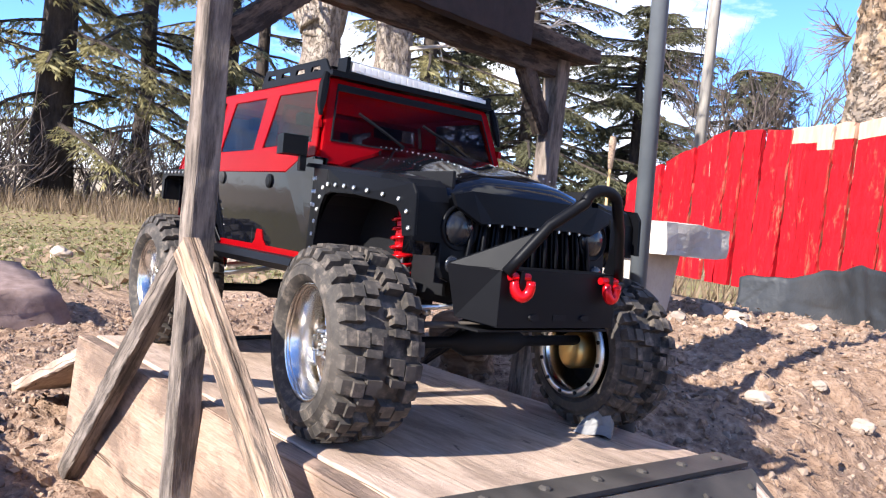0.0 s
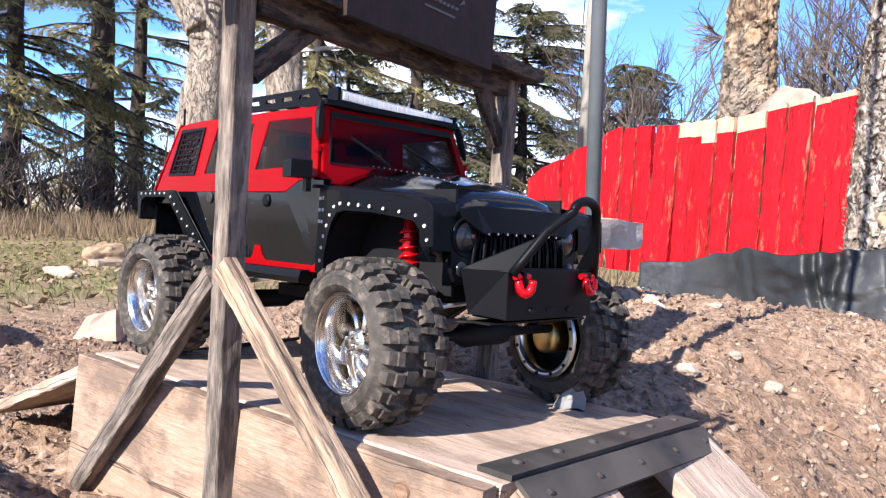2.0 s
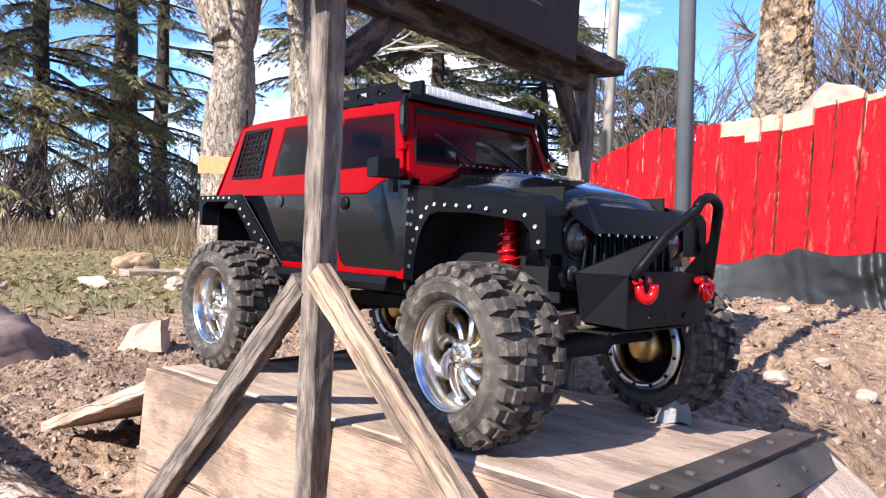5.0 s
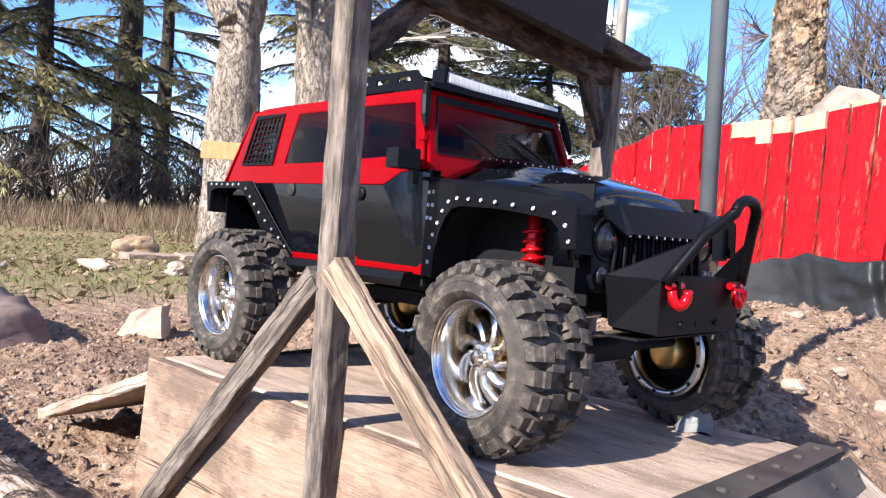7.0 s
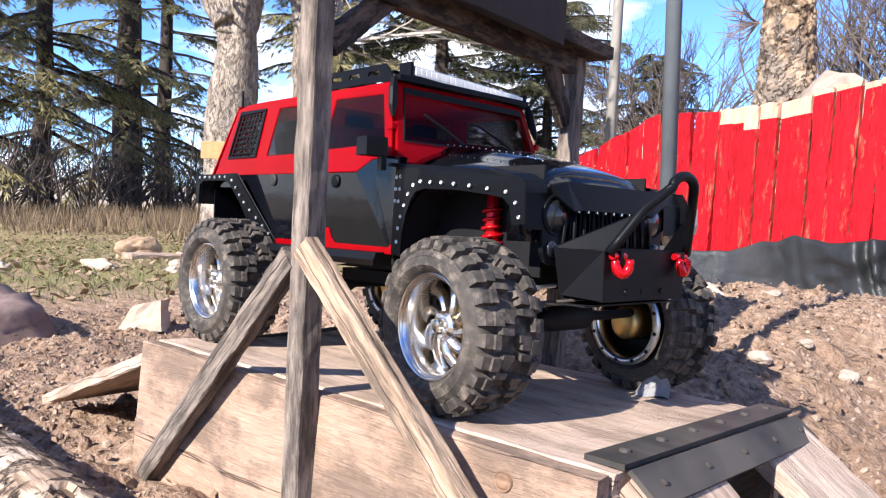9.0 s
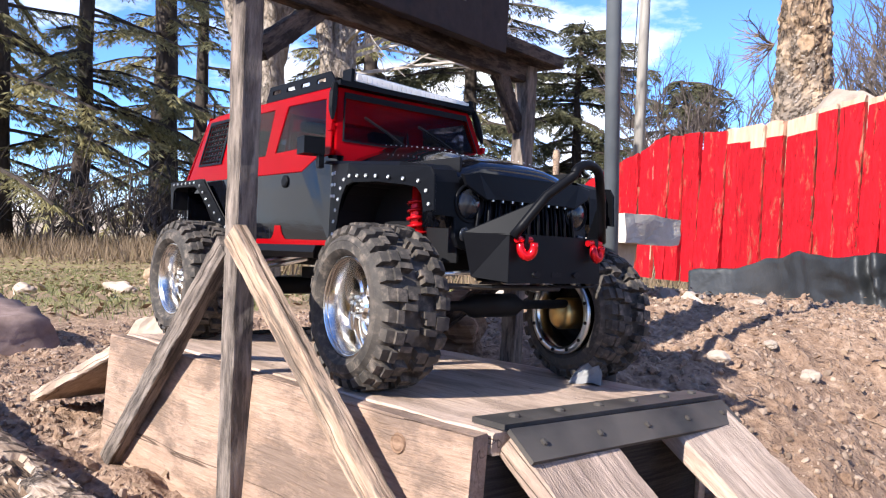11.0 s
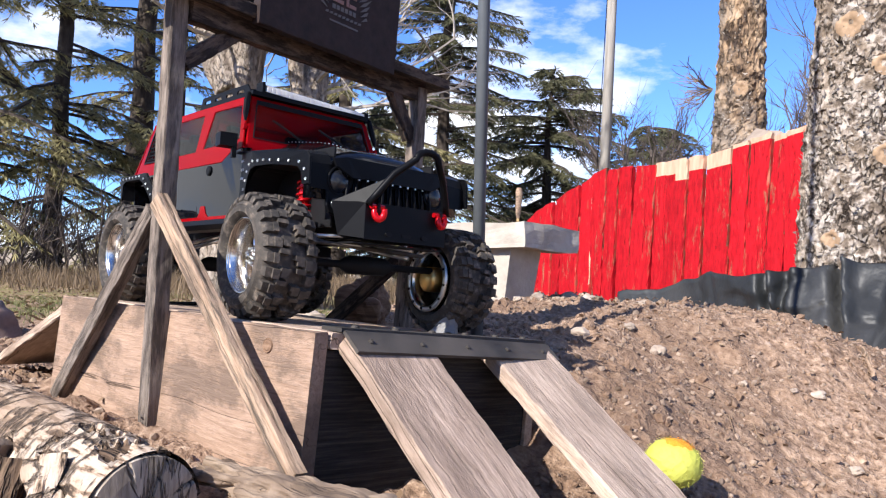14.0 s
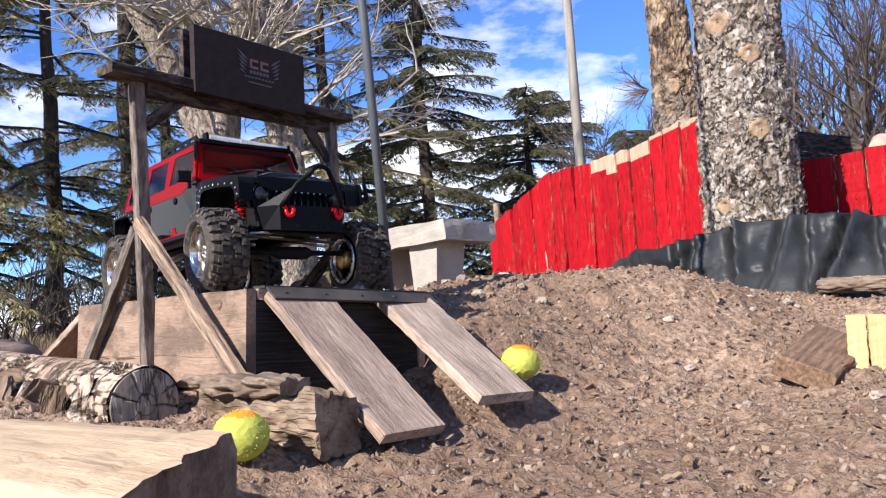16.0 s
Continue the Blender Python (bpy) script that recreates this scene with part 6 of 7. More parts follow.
def bare_branches(rnd, bm, start, way, length, radius, depth, bend=0.22, lift=0.03):
    """Recursive leafless branching into one mesh."""
    pts = limb_path(rnd, start, way, length, bend, lift, 5)
    tube(bm, pts, [radius * (1 - 0.11 * k) for k in range(6)], 6 if radius > 0.02 else 4 if radius > 0.006 else 3, False)
    if depth <= 0:
        return
    for _ in range(rnd.randint(3, 5)):
        k = rnd.randint(1, 4)
        p = pts[k].lerp(pts[k + 1], rnd.random())
        d = (pts[k + 1] - pts[k]).normalized()
        q = (d + Vector((rnd.uniform(-1, 1), rnd.uniform(-1, 1), rnd.uniform(-0.5, 0.9))) * 0.85).normalized()
        bare_branches(rnd, bm, p, q, length * rnd.uniform(0.45, 0.75), radius * rnd.uniform(0.4, 0.6), depth - 1, bend, lift)


def poplar(x, y, stems, seed, label, foot_r):
    """A pale poplar: a thick short trunk that forks into several stems."""
    rnd = random.Random(seed)
    z0 = ground_at(x, y) - 0.08
    tree = thing("poplar_tree", pose(x, y, z0), label, "tree", "poplars")
    twigs = bmesh.new()
    for k, (pts, radii) in enumerate(stems):
        path = smooth_path([Vector(p) for p in pts], 60)
        rr = [float(np.interp(i / 60, np.linspace(0, 1, len(radii)), radii)) for i in range(61)]
        part("trunk", trunk_mesh(path, rr, 30, 0.30, seed + k), M_bark_pale, tree, "", None, True)
        for _ in range(12):
            i = rnd.randint(30, 57)
            a = rnd.uniform(0, math.tau)
            bare_branches(rnd, twigs, path[i], (math.cos(a), math.sin(a), rnd.uniform(-0.1, 0.6)), rnd.uniform(0.6, 1.5), 0.020, 2, 0.25, 0.01)
    tagged(part("branchwork", twigs, M_twig_pale, tree), kind="stuff")
    return tree


spruces = [(-10.6, 3.0, 9.0, 2.0, 1, 0.26, 1.1, 0.85, False, 1.05), (-11.2, 4.35, 9.0, 1.9, 2, 0.13, 1.0, 0.85, False, 1.05), (-11.9, 5.9, 10.0, 1.8, 3, 0.24, 0.9, 0.7, False, 1.1),
           (-10.4, 1.4, 9.0, 2.2, 5, 0.16, 1.0, 0.82, False, 1.05), (-13.5, 7.4, 9.0, 2.0, 6, 0.15, 1.2, 0.9, True, 1.0),
           (-9.0, 10.0, 9.0, 1.9, 7, 0.13, 0.9, 0.9, True, 1.5), (-8.15, 12.0, 4.25, 2.1, 8, 0.13, 0.5, 1.0, True, 1.9, 0.38), (-9.6, 8.2, 9.0, 1.9, 9, 0.14, 1.2, 0.8, False, 1.3), (-12.0, 11.2, 3.8, 2.2, 10, 0.12, 0.3, 1.0, False, 1.6),
           (-6.6, 13.0, 3.3, 2.0, 11, 0.1, 0.4, 1.0, True, 1.7, 0.45),
           # these seven stay out of view, added to darken reflections in the truck
           (-9.0, -16.0, 7.0, 2.4, 21, 0.2, 0.5, 0.9, True, 0.45), (-2.0, -19.0, 8.0, 2.6, 22, 0.2, 0.5, 0.9, True, 0.45), (4.5, -18.0, 7.5, 2.6, 23, 0.2, 0.5, 0.9, True, 0.45), (10.5, -14.0, 7.0, 2.5, 24, 0.2, 0.5, 0.9, True, 0.45),
           (15.0, -6.0, 7.0, 2.5, 25, 0.2, 0.5, 0.9, True, 0.45), (15.5, 1.5, 7.0, 2.5, 26, 0.2, 0.5, 0.9, True, 0.45), (-14.5, -11.0, 7.5, 2.5, 27, 0.2, 0.5, 0.9, True, 0.45)]
for x, y, tall, reach, seed, girth, clear, sparse, deep, dens, *shape in spruces:
    spruce(x, y, tall, reach, seed, girth, clear, sparse, deep, dens, blunt=shape[0] if shape else 0.75)

poplar(-4.98, 3.14, [([(0, 0, 0), (0.02, 0.02, 0.9), (0.03, 0.05, 1.75), (-0.02, 0.0, 2.3), (-0.12, -0.06, 3.2), (-0.2, -0.1, 4.6)], [0.21, 0.150, 0.150, 0.11, 0.09, 0.055]),
                     ([(0.02, 0.05, 1.6), (0.02, 0.18, 2.2), (0.05, 0.34, 3.2), (0.02, 0.4, 4.8)], [0.15, 0.12, 0.11, 0.06]),
                     ([(0.0, 0.0, 1.7), (-0.2, -0.12, 2.2), (-0.42, -0.42, 2.95), (-0.7, -0.8, 3.8)], [0.13, 0.10, 0.09, 0.05])], 21, "thick pale poplar with furrowed bark and forked stems", 0.2)
poplar(-4.60, 3.60, [([(0, 0, 0), (0.0, 0.0, 1.0), (-0.03, 0.02, 1.6), (-0.10, 0.1, 2.4), (-0.10, 0.16, 4.4)], [0.19, 0.14, 0.14, 0.085, 0.05]),
                     ([(0, 0, 1.2), (-0.03, -0.10, 1.7), (-0.03, -0.16, 2.3), (-0.02, -0.2, 4.0)], [0.09, 0.06, 0.055, 0.03])], 22, "slimmer pale poplar with a forked crown", 0.15)

# plank nailed to the poplar
m, length = along((-4.70, 2.76, 0.715), (-4.56, 2.99, 0.72))
plank = thing("nailed_plank", m, "fresh yellow plank nailed across the poplar trunk", "plank")
part("board", timber(0.285, 0.03, 0.115, 71, 0.001, 0.06), M_fresh, plank)


M_flake = leafy("curled_bark_flakes", (0.045, 0.034, 0.027), (0.40, 0.345, 0.29), 40.0, 0.0)


def rough_trunk(name, x, y, pts, radii, mat, seed, label, knots, bumps, scales):
    """A thick knobbly trunk with sawn-off branch stubs."""
    z0 = ground_at(x, y) - 0.08
    tree = thing(name, pose(x, y, z0), label, "tree")
    path = smooth_path(pts, 60)
    rr = [float(np.interp(i / 60, np.linspace(0, 1, len(radii)), radii)) for i in range(61)]
    fine = smooth_path(pts, 230)
    bm = bmesh.new()
    tube(bm, fine, [float(np.interp(i / 230, np.linspace(0, 1, len(radii)), radii)) for i in range(231)], 110)
    sh = Vector((seed, seed * 2, 0))
    heights = [p.z for p in path]
    for v in bm.verts:
        c = Vector(v.co)
        i = int(np.searchsorted(heights, c.z).clip(0, 60))
        d = Vector((c.x - path[i].x, c.y - path[i].y, 0)).normalized()
        k = noise.noise(c * 9 + sh) * 0.5 + noise.noise(c * 30 + sh) * 0.45 + noise.noise(c * 75 + sh) * 0.45
        k += 0.45 if noise.noise(Vector((c.x * 42, c.y * 42, c.z * 30)) + sh) > 0.12 else 0
        v.co = c + d * k * bumps
    part("trunk", bm, mat, tree, "", None, False)
    rnd = random.Random(seed * 31)
    verts, faces = [], []
    for _ in range(scales):
        i = rnd.randint(3, 57)
        a = rnd.uniform(0, math.tau)
        c = path[i].lerp(path[i + 1], rnd.random())
        out_ = Vector((math.cos(a), math.sin(a), 0))
        turn = rnd.uniform(-1.5, 1.5)
        up = Vector((0, 0, 1)) * math.cos(turn) + Vector((-out_.y, out_.x, 0)) * math.sin(turn)
        across = out_.cross(up)
        w, h = rr[i] * rnd.uniform(0.012, 0.045), rr[i] * rnd.uniform(0.05, 0.15)
        base = c + out_ * (rr[i] * 0.99 + bumps * 0.1)
        curl, skew = rnd.uniform(0.1, 0.5), rnd.uniform(0.2, 1.3)
        k = len(verts)
        for step_ in range(3):
            f = step_ / 2
            p = base + up * h * (f - 0.3) + out_ * (0.006 + curl * h * f * f)
            g = w * (1 - 0.75 * f)
            verts.extend((p - across * g * skew, p + out_ * 0.2 * g, p + across * g))
        for row in (0, 3):
            for q in (0, 1):
                faces.append((k + row + q, k + row + q + 1, k + row + q + 4, k + row + q + 3))
    if scales:
        tagged(part("loose_bark", raw("loose_bark", verts, faces, M_flake), None, tree, "pale curled bark scales"), kind="stuff")
    for zk, a, r in knots:
        i = min(range(61), key=lambda k: abs(path[k].z - zk))
        bm = bmesh.new()
        lathe(bm, [(r * 1.7, -0.03), (r * 1.55, rr[i] * 0.04), (r * 1.25, rr[i] * 0.13), (r * 1.0, rr[i] * 0.17), (r * 0.72, rr[i] * 0.155), (r * 0.5, rr[i] * 0.14), (r * 0.25, rr[i] * 0.145), (0.001, rr[i] * 0.14)], 30, "x")
        for v in bm.verts:
            d = Vector((0, v.co.y, v.co.z))
            k = 1 + 0.35 * noise.noise(v.co * 40 + sh) + 0.2 * noise.noise(v.co * 110)
            v.co = Vector((v.co.x + noise.noise(v.co * 70) * 0.006 + noise.noise(v.co * 180) * 0.003, d.y * k, d.z * k))
        bm.normal_update()
        for f in bm.faces:
            c = f.calc_center_median()
            f.material_index = 1 if math.hypot(c.y, c.z) > r * 1.12 else 0
        part("branch_stub", bm, [M_knot, mat], tree, "rough sawn branch stub", Matrix.Translation(path[i]) @ pose(0, 0, 0, 0, 0, math.degrees(a)) @ pose(rr[i] * 0.93, 0, 0), True)
    return tree


rough_trunk("old_tree", -0.290, 1.845, [(0, 0, 0), (0, 0.0, 0.5), (0.0, 0.005, 0.9), (0.0, 0.02, 2.2)], [0.135, 0.118, 0.108, 0.10], M_bark_rough, 3,
            "thick old tree trunk with knobbly flaking bark", [(0.30, -1.75, 0.017), (0.80, -1.62, 0.026), (0.70, -1.0, 0.022), (0.50, -0.95, 0.022), (0.24, -0.80, 0.015)], 0.012, 2600)
rough_trunk("old_tree", -1.19, 3.40, [(0, 0, 0), (0.01, 0.0, 0.7), (0.0, 0.0, 1.3), (-0.02, 0.02, 2.8)], [0.180, 0.142, 0.100, 0.085], M_bark_orange, 5,
            "old trunk with stripped orange patches and rough bark", [(0.75, -1.5, 0.03), (1.25, -1.2, 0.03)], 0.016, 1500)
# dead sprig on the second trunk
bm = bmesh.new()
rnd = random.Random(5)
for _ in range(16):
    bare_branches(rnd, bm, (0, 0, 0), (-0.8, rnd.uniform(-1, 0.2), rnd.uniform(-0.7, 0.35)), rnd.uniform(0.08, 0.2), 0.004, 1, 0.3)
tagged(part("dead_sprig", bm, M_rot_shaded_end, None, "", pose(-1.29, 3.33, 1.28)), "brown dead sprig hanging on the trunk", "twig")

# silver wooden pole far off, with its wire
util = thing("utility_pole", pose(-4.68, 8.16, seat(-4.68, 8.16, 0.3)), "silver weathered wooden utility pole", "pole")
bm = bmesh.new()
lathe(bm, [(0.072, 0.0), (0.058, 4.0), (0.050, 8.0)], 18, "z")
part("shaft", bm, M_wood_pole, util, "", None, True)
bm = bmesh.new()
tube(bm, [(-0.95, 1.4, 2.0), (-0.55, 0.8, 4.4), (-0.1, 0.1, 7.6)], 0.006, 5)
part("guy_wire", bm, M_matte, util, "thin slack wire")

# torch post by the far end of the fence
torch = thing("garden_torch", pose(-3.50, 4.86, seat(-3.5, 4.86, 0.05)), "slim bamboo garden torch", "torch")
bm = bmesh.new()
lathe(bm, [(0.011, 0.0), (0.011, 0.93)], 10, "z")
part("stem", bm, M_fresh, torch, "", None, True)
bm = bmesh.new()
lathe(bm, [(0.016, 0.86), (0.022, 0.92), (0.028, 1.06), (0.022, 1.10)], 12, "z")
part("basket", bm, M_worn, torch, "woven basket top")

# bare trees and thicket behind
for k, (x, y, h, r0) in enumerate(((-5.3, 10.3, 3.1, 0.05), (-4.9, 10.9, 2.8, 0.04), (-5.9, 10.9, 2.6, 0.04), (-1.8, 8.5, 3.3, 0.07), (-1.2, 7.7, 3.0, 0.05), (-2.3, 9.2, 3.2, 0.05), (-3.1, 9.8, 2.6, 0.04), (-0.6, 8.2, 3.0, 0.05))):
    rnd = random.Random(400 + k)
    z0 = ground_at(x, y) - 0.05
    tree = thing("bare_tree", pose(x, y, z0), "leafless tree with fine dark twigs", "tree", "bare trees")
    bm = bmesh.new()
    path = limb_path(rnd, (0, 0, 0), (0, 0, 1), h * 0.55, 0.08, 0.03, 6)
    tube(bm, path, [r0 * (1 - 0.1 * i) for i in range(7)], 8)
    part("trunk", bm, M_twig, tree, "", None, True)
    bm = bmesh.new()
    for _ in range(16):
        i = rnd.randint(1, 6)
        a = rnd.uniform(0, math.tau)
        bare_branches(rnd, bm, path[i], (math.cos(a) * 0.6, math.sin(a) * 0.6, rnd.uniform(0.5, 1.2)), h * rnd.uniform(0.25, 0.45), r0 * 0.45, 3 if h > 2.9 else 2, 0.16, 0.05)
    part("crown", bm, M_twig, tree)

rnd = random.Random(77)
bm = bmesh.new()
for _ in range(230):
    x, y = rnd.uniform(-13.5, -9.4), rnd.uniform(0.2, 9.5)
    z0 = ground_at(x, y)
    for _ in range(rnd.randint(2, 4)):
        bare_branches(rnd, bm, (x, y, z0), (rnd.uniform(-0.7, 0.7), rnd.uniform(-0.7, 0.7), 1), rnd.uniform(0.5, 1.25), rnd.uniform(0.008, 0.016), 1, 0.22, 0.0)
tagged(part("thicket", bm, M_twig), "tangled thicket of bare dark shrubs under the spruces", "shrubs", kind="stuff")


# ---- grass, litter and stones ----
def blades(name, count, region, size, mat, label, category, seed, lean=0.5, width=0.08):
    """Scattered blades as one mesh of thin bent triangles."""
    rnd = np.random.RandomState(seed)
    x = rnd.uniform(region[0], region[1], count)
    y = rnd.uniform(region[2], region[3], count)
    keep = ripple(x, y, 0.7, seed) + 0.35 * ripple(x, y, 0.2, seed + 1) > 0.55
    x, y = x[keep], y[keep]
    z = land(x, y) - 0.004
    a = rnd.uniform(0, math.tau, len(x))
    h = rnd.uniform(size[0], size[1], len(x))
    w = h * width
    lx, ly = rnd.uniform(-lean, lean, len(x)) * h, rnd.uniform(-lean, lean, len(x)) * h
    v = np.empty((len(x), 3, 3))
    v[:, 0] = np.stack([x - np.cos(a) * w, y - np.sin(a) * w, z], 1)
    v[:, 1] = np.stack([x + np.cos(a) * w, y + np.sin(a) * w, z], 1)
    v[:, 2] = np.stack([x + lx, y + ly, z + h], 1)
    data = bpy.data.meshes.new(name)
    data.from_pydata(v.reshape(-1, 3).tolist(), [], np.arange(len(x) * 3).reshape(-1, 3).tolist())
    data.materials.append(mat)
    return tagged(new(name, data), label, category, kind="stuff")


blades("grass", 60000, (-6.5, -1.55, -0.2, 4.2), (0.010, 0.030), M_grass, "thin patchy yellow-green spring grass", "grass", 11, 0.7, 0.07)
blades("tall_grass", 20000, (-11.5, -6.6, -0.8, 8.5), (0.06, 0.26), M_straw, "dry tan tall grass along the trees", "grass", 12, 0.45, 0.02)
blades("far_grass", 16000, (-9.0, -2.0, 3.2, 12.0), (0.06, 0.3), M_straw, "dry tan grass behind the fence", "grass", 14, 0.5, 0.03)


def scatter_leaves(count, region, size, seed):
    rnd = np.random.RandomState(seed)
    x, y = rnd.uniform(region[0], region[1], count), rnd.uniform(region[2], region[3], count)
    z = land(x, y) + rnd.uniform(0.002, 0.012, count)
    s = rnd.uniform(size[0], size[1], count)
    a = rnd.uniform(0, math.tau, count)
    u = np.stack([np.cos(a), np.sin(a), rnd.uniform(-0.6, 0.6, count)], 1) * s[:, None]
    w = np.stack([-np.sin(a), np.cos(a), rnd.uniform(-0.6, 0.6, count)], 1) * (s * 0.6)[:, None]
    c = np.stack([x, y, z], 1)
    v = np.stack([c - u, c + w, c + u, c - w], 1).reshape(-1, 3)
    data = bpy.data.meshes.new("leaf_litter")
    data.from_pydata(v.tolist(), [], np.arange(count * 4).reshape(-1, 4).tolist())
    data.materials.append(M_litter)
    return tagged(new("leaf_litter", data), "scattered dry fallen leaves", "leaves", kind="stuff")


scatter_leaves(15000, (-7.5, -1.6, -0.4, 4.5), (0.007, 0.020), 21)
scatter_leaves(2600, (-1.5, 0.5, -0.2, 1.6), (0.002, 0.006), 22)

# loose gravel and clods, past counting
rnd = random.Random(31)
verts, faces = [], []
unit = blob(1, (1, 1, 1), 0.35, 1)
bmesh.ops.dissolve_degenerate(unit, dist=0.0001, edges=unit.edges)
uv = [v.co.copy() for v in unit.verts]
unit.verts.index_update()
uf = [[v.index for v in f.verts] for f in unit.faces]
unit.free()
for _ in range(30000):
    x, y = rnd.uniform(-1.5, 0.50), rnd.uniform(-0.1, 1.55)
    if -0.66 < x < -0.2 and 0.18 < y < 0.5:
        continue
    s = 0.0010 + 0.0038 * rnd.random() ** 5
    m = pose(x, y, ground_at(x, y) + s * 0.25, rnd.uniform(0, 360), rnd.uniform(0, 360), rnd.uniform(0, 360))
    i = len(verts)
    k = Vector((rnd.uniform(.7, 1.3), rnd.uniform(.7, 1.3), rnd.uniform(.6, 1.0)))
    verts.extend(m @ Vector((c.x * s * k.x, c.y * s * k.y, c.z * s * k.z)) for c in uv)
    faces.extend([[j + i for j in f] for f in uf])
clods, clod_faces = [], []
for _ in range(15000):
    x, y = rnd.uniform(-1.35, 0.50), rnd.uniform(-0.15, 1.5)
    if -0.66 < x < -0.2 and 0.18 < y < 0.5:
        continue
    s = 0.0014 + 0.0062 * rnd.random() ** 6
    m = pose(x, y, ground_at(x, y) + s * 0.15, rnd.uniform(0, 360), rnd.uniform(0, 360), rnd.uniform(0, 360))
    i = len(clods)
    k = Vector((rnd.uniform(.7, 1.4), rnd.uniform(.7, 1.4), rnd.uniform(.6, 1.0)))
    clods.extend(m @ Vector((c.x * s * k.x, c.y * s * k.y, c.z * s * k.z)) for c in uv)
    clod_faces.extend([[j + i for j in f] for f in uf])
tagged(new("clods", raw("clods", clods, clod_faces, M_dirt)), "crumbled clods of the same brown dirt", "clods", kind="stuff")
M_gravel = leafy("mixed_gravel", (0.08, 0.053, 0.037), (0.35, 0.258, 0.192), 60.0, 0.0)
tagged(new("gravel", raw("gravel", verts, faces, M_gravel)), "loose pale gravel and clods on the dirt", "gravel", kind="stuff")


def stone(x, y, size, seed, mat=M_stone, label="pale stone lying on the dirt", rough=0.3, turn=0.0, sink=0.25, name="stone", group="stones", sub=4):
    ob = part(name, blob(seed, size, rough, sub, 0.0), mat, None, "", pose(x, y, ground_at(x, y) + size[2] * (1 - 2 * sink), 0, 0, turn))
    return tagged(ob, label, "stone", group)


bm = boxed((-0.037, -0.018, -0.012), (0.037, 0.018, 0.041))
for v in bm.verts:
    if v.co.z > 0:
        v.co.x = v.co.x * 0.62 + 0.010
        v.co.z -= 0.012 * (v.co.x < 0)
bevel(bm, 0.004, 2)
bmesh.ops.subdivide_edges(bm, edges=bm.edges, cuts=3, use_grid_fill=True)
for v in bm.verts:
    v.co += Vector((noise.noise(v.co * 60), noise.noise(v.co * 50 + Vector((4, 0, 0))), noise.noise(v.co * 55))) * 0.0040
tagged(part("stone", bm, M_cream_stone, None, "", pose(-1.262, 0.545, ground_at(-1.262, 0.545), -8, 0, 38)), "cream coloured angular stone standing by the grass", "stone", "stones")
bm = boxed((-0.20, -0.15, -0.03), (0.0, 0.13, 0.052))
for v in bm.verts:
    if v.co.z > 0:
        v.co.x -= 0.012 if v.co.x > -0.1 else 0.03
        v.co.y -= 0.030 if v.co.y > 0 else 0
        v.co.z += 0.022 if v.co.x < -0.1 else 0
bevel(bm, 0.008, 2)
bmesh.ops.subdivide_edges(bm, edges=bm.edges, cuts=7, use_grid_fill=True)
for v in bm.verts:
    v.co += Vector((noise.noise(v.co * 120), noise.noise(v.co * 110 + Vector((2, 0, 0))), noise.noise(v.co * 130))) * 0.0035
    v.co += Vector((noise.noise(v.co * 18), noise.noise(v.co * 18 + Vector((4, 0, 0))), noise.noise(v.co * 16))) * 0.009 + Vector((noise.noise(v.co * 70), 0, noise.noise(v.co * 60))) * 0.004
tagged(part("boulder", bm, M_pink, None, "", m=pose(-1.245, 0.278, ground_at(-1.245, 0.30)), smooth=True), "flat-topped pink granite boulder at the dirt's edge", "stone", "boulders")
stone(-0.555, 0.560, (0.036, 0.022, 0.040), 6, M_offcut, "brown broken slab of stone behind the platform", 0.45, 30, 0.1)
stone(-0.250, 0.782, (0.010, 0.009, 0.009), 3)
stone(-0.315, 0.700, (0.011, 0.009, 0.007), 4)
stone(-0.72, 2.42, (0.24, 0.10, 0.262), 5, M_stone, "pale rough boulder behind the fence", 0.5, -35, 0.0, "boulder", "boulders")
stone(-0.075, 2.53, (0.125, 0.09, 0.235), 15, M_cream_stone, "rounded cream boulder behind the red fence", 0.25, 20, 0.0, "boulder", "boulders")
m, length = along((-0.40, 2.47, 0.800), (-0.14, 2.43, 0.715))
shed = thing("lean_to", m, "dark brown plank wall leaning behind the fence", "boards")
for k in range(3):
    part("plank", timber(length, 0.014, 0.062, 210 + k, 0.0012, 0.08), M_dark, shed, "", pose(0, 0, -0.030 - 0.064 * k))
for yy in (0.03, length - 0.04):
    part("post", timber(0.62, 0.03, 0.03, 215), M_dark, shed, "", pose(yy, 0.022, 0, 0, 90 - 18.2, 0))
for k in range(26):
    rnd = random.Random(900 + k)
    x, y = rnd.uniform(-0.75, 0.3), rnd.uniform(0.58, 1.3)
    s = rnd.uniform(0.0035, 0.0085)
    stone(x, y, (s * 1.3, s, s * 0.8), 40 + k, turn=rnd.uniform(0, 360))
for k, (x, y, s) in enumerate(((-0.60, 0.95, 0.02), (-0.50, 1.02, 0.018), (-0.56, 1.06, 0.024), (-0.46, 0.95, 0.014), (-0.43, 1.08, 0.016), (-0.52, 0.90, 0.016), (-0.9, 0.62, 0.02), (-0.8, 0.55, 0.022), (-0.72, 0.60, 0.028))):
    stone(x, y, (s * 0.85, s * 0.65, s * 0.5), 80 + k, turn=k * 50, sub=2)
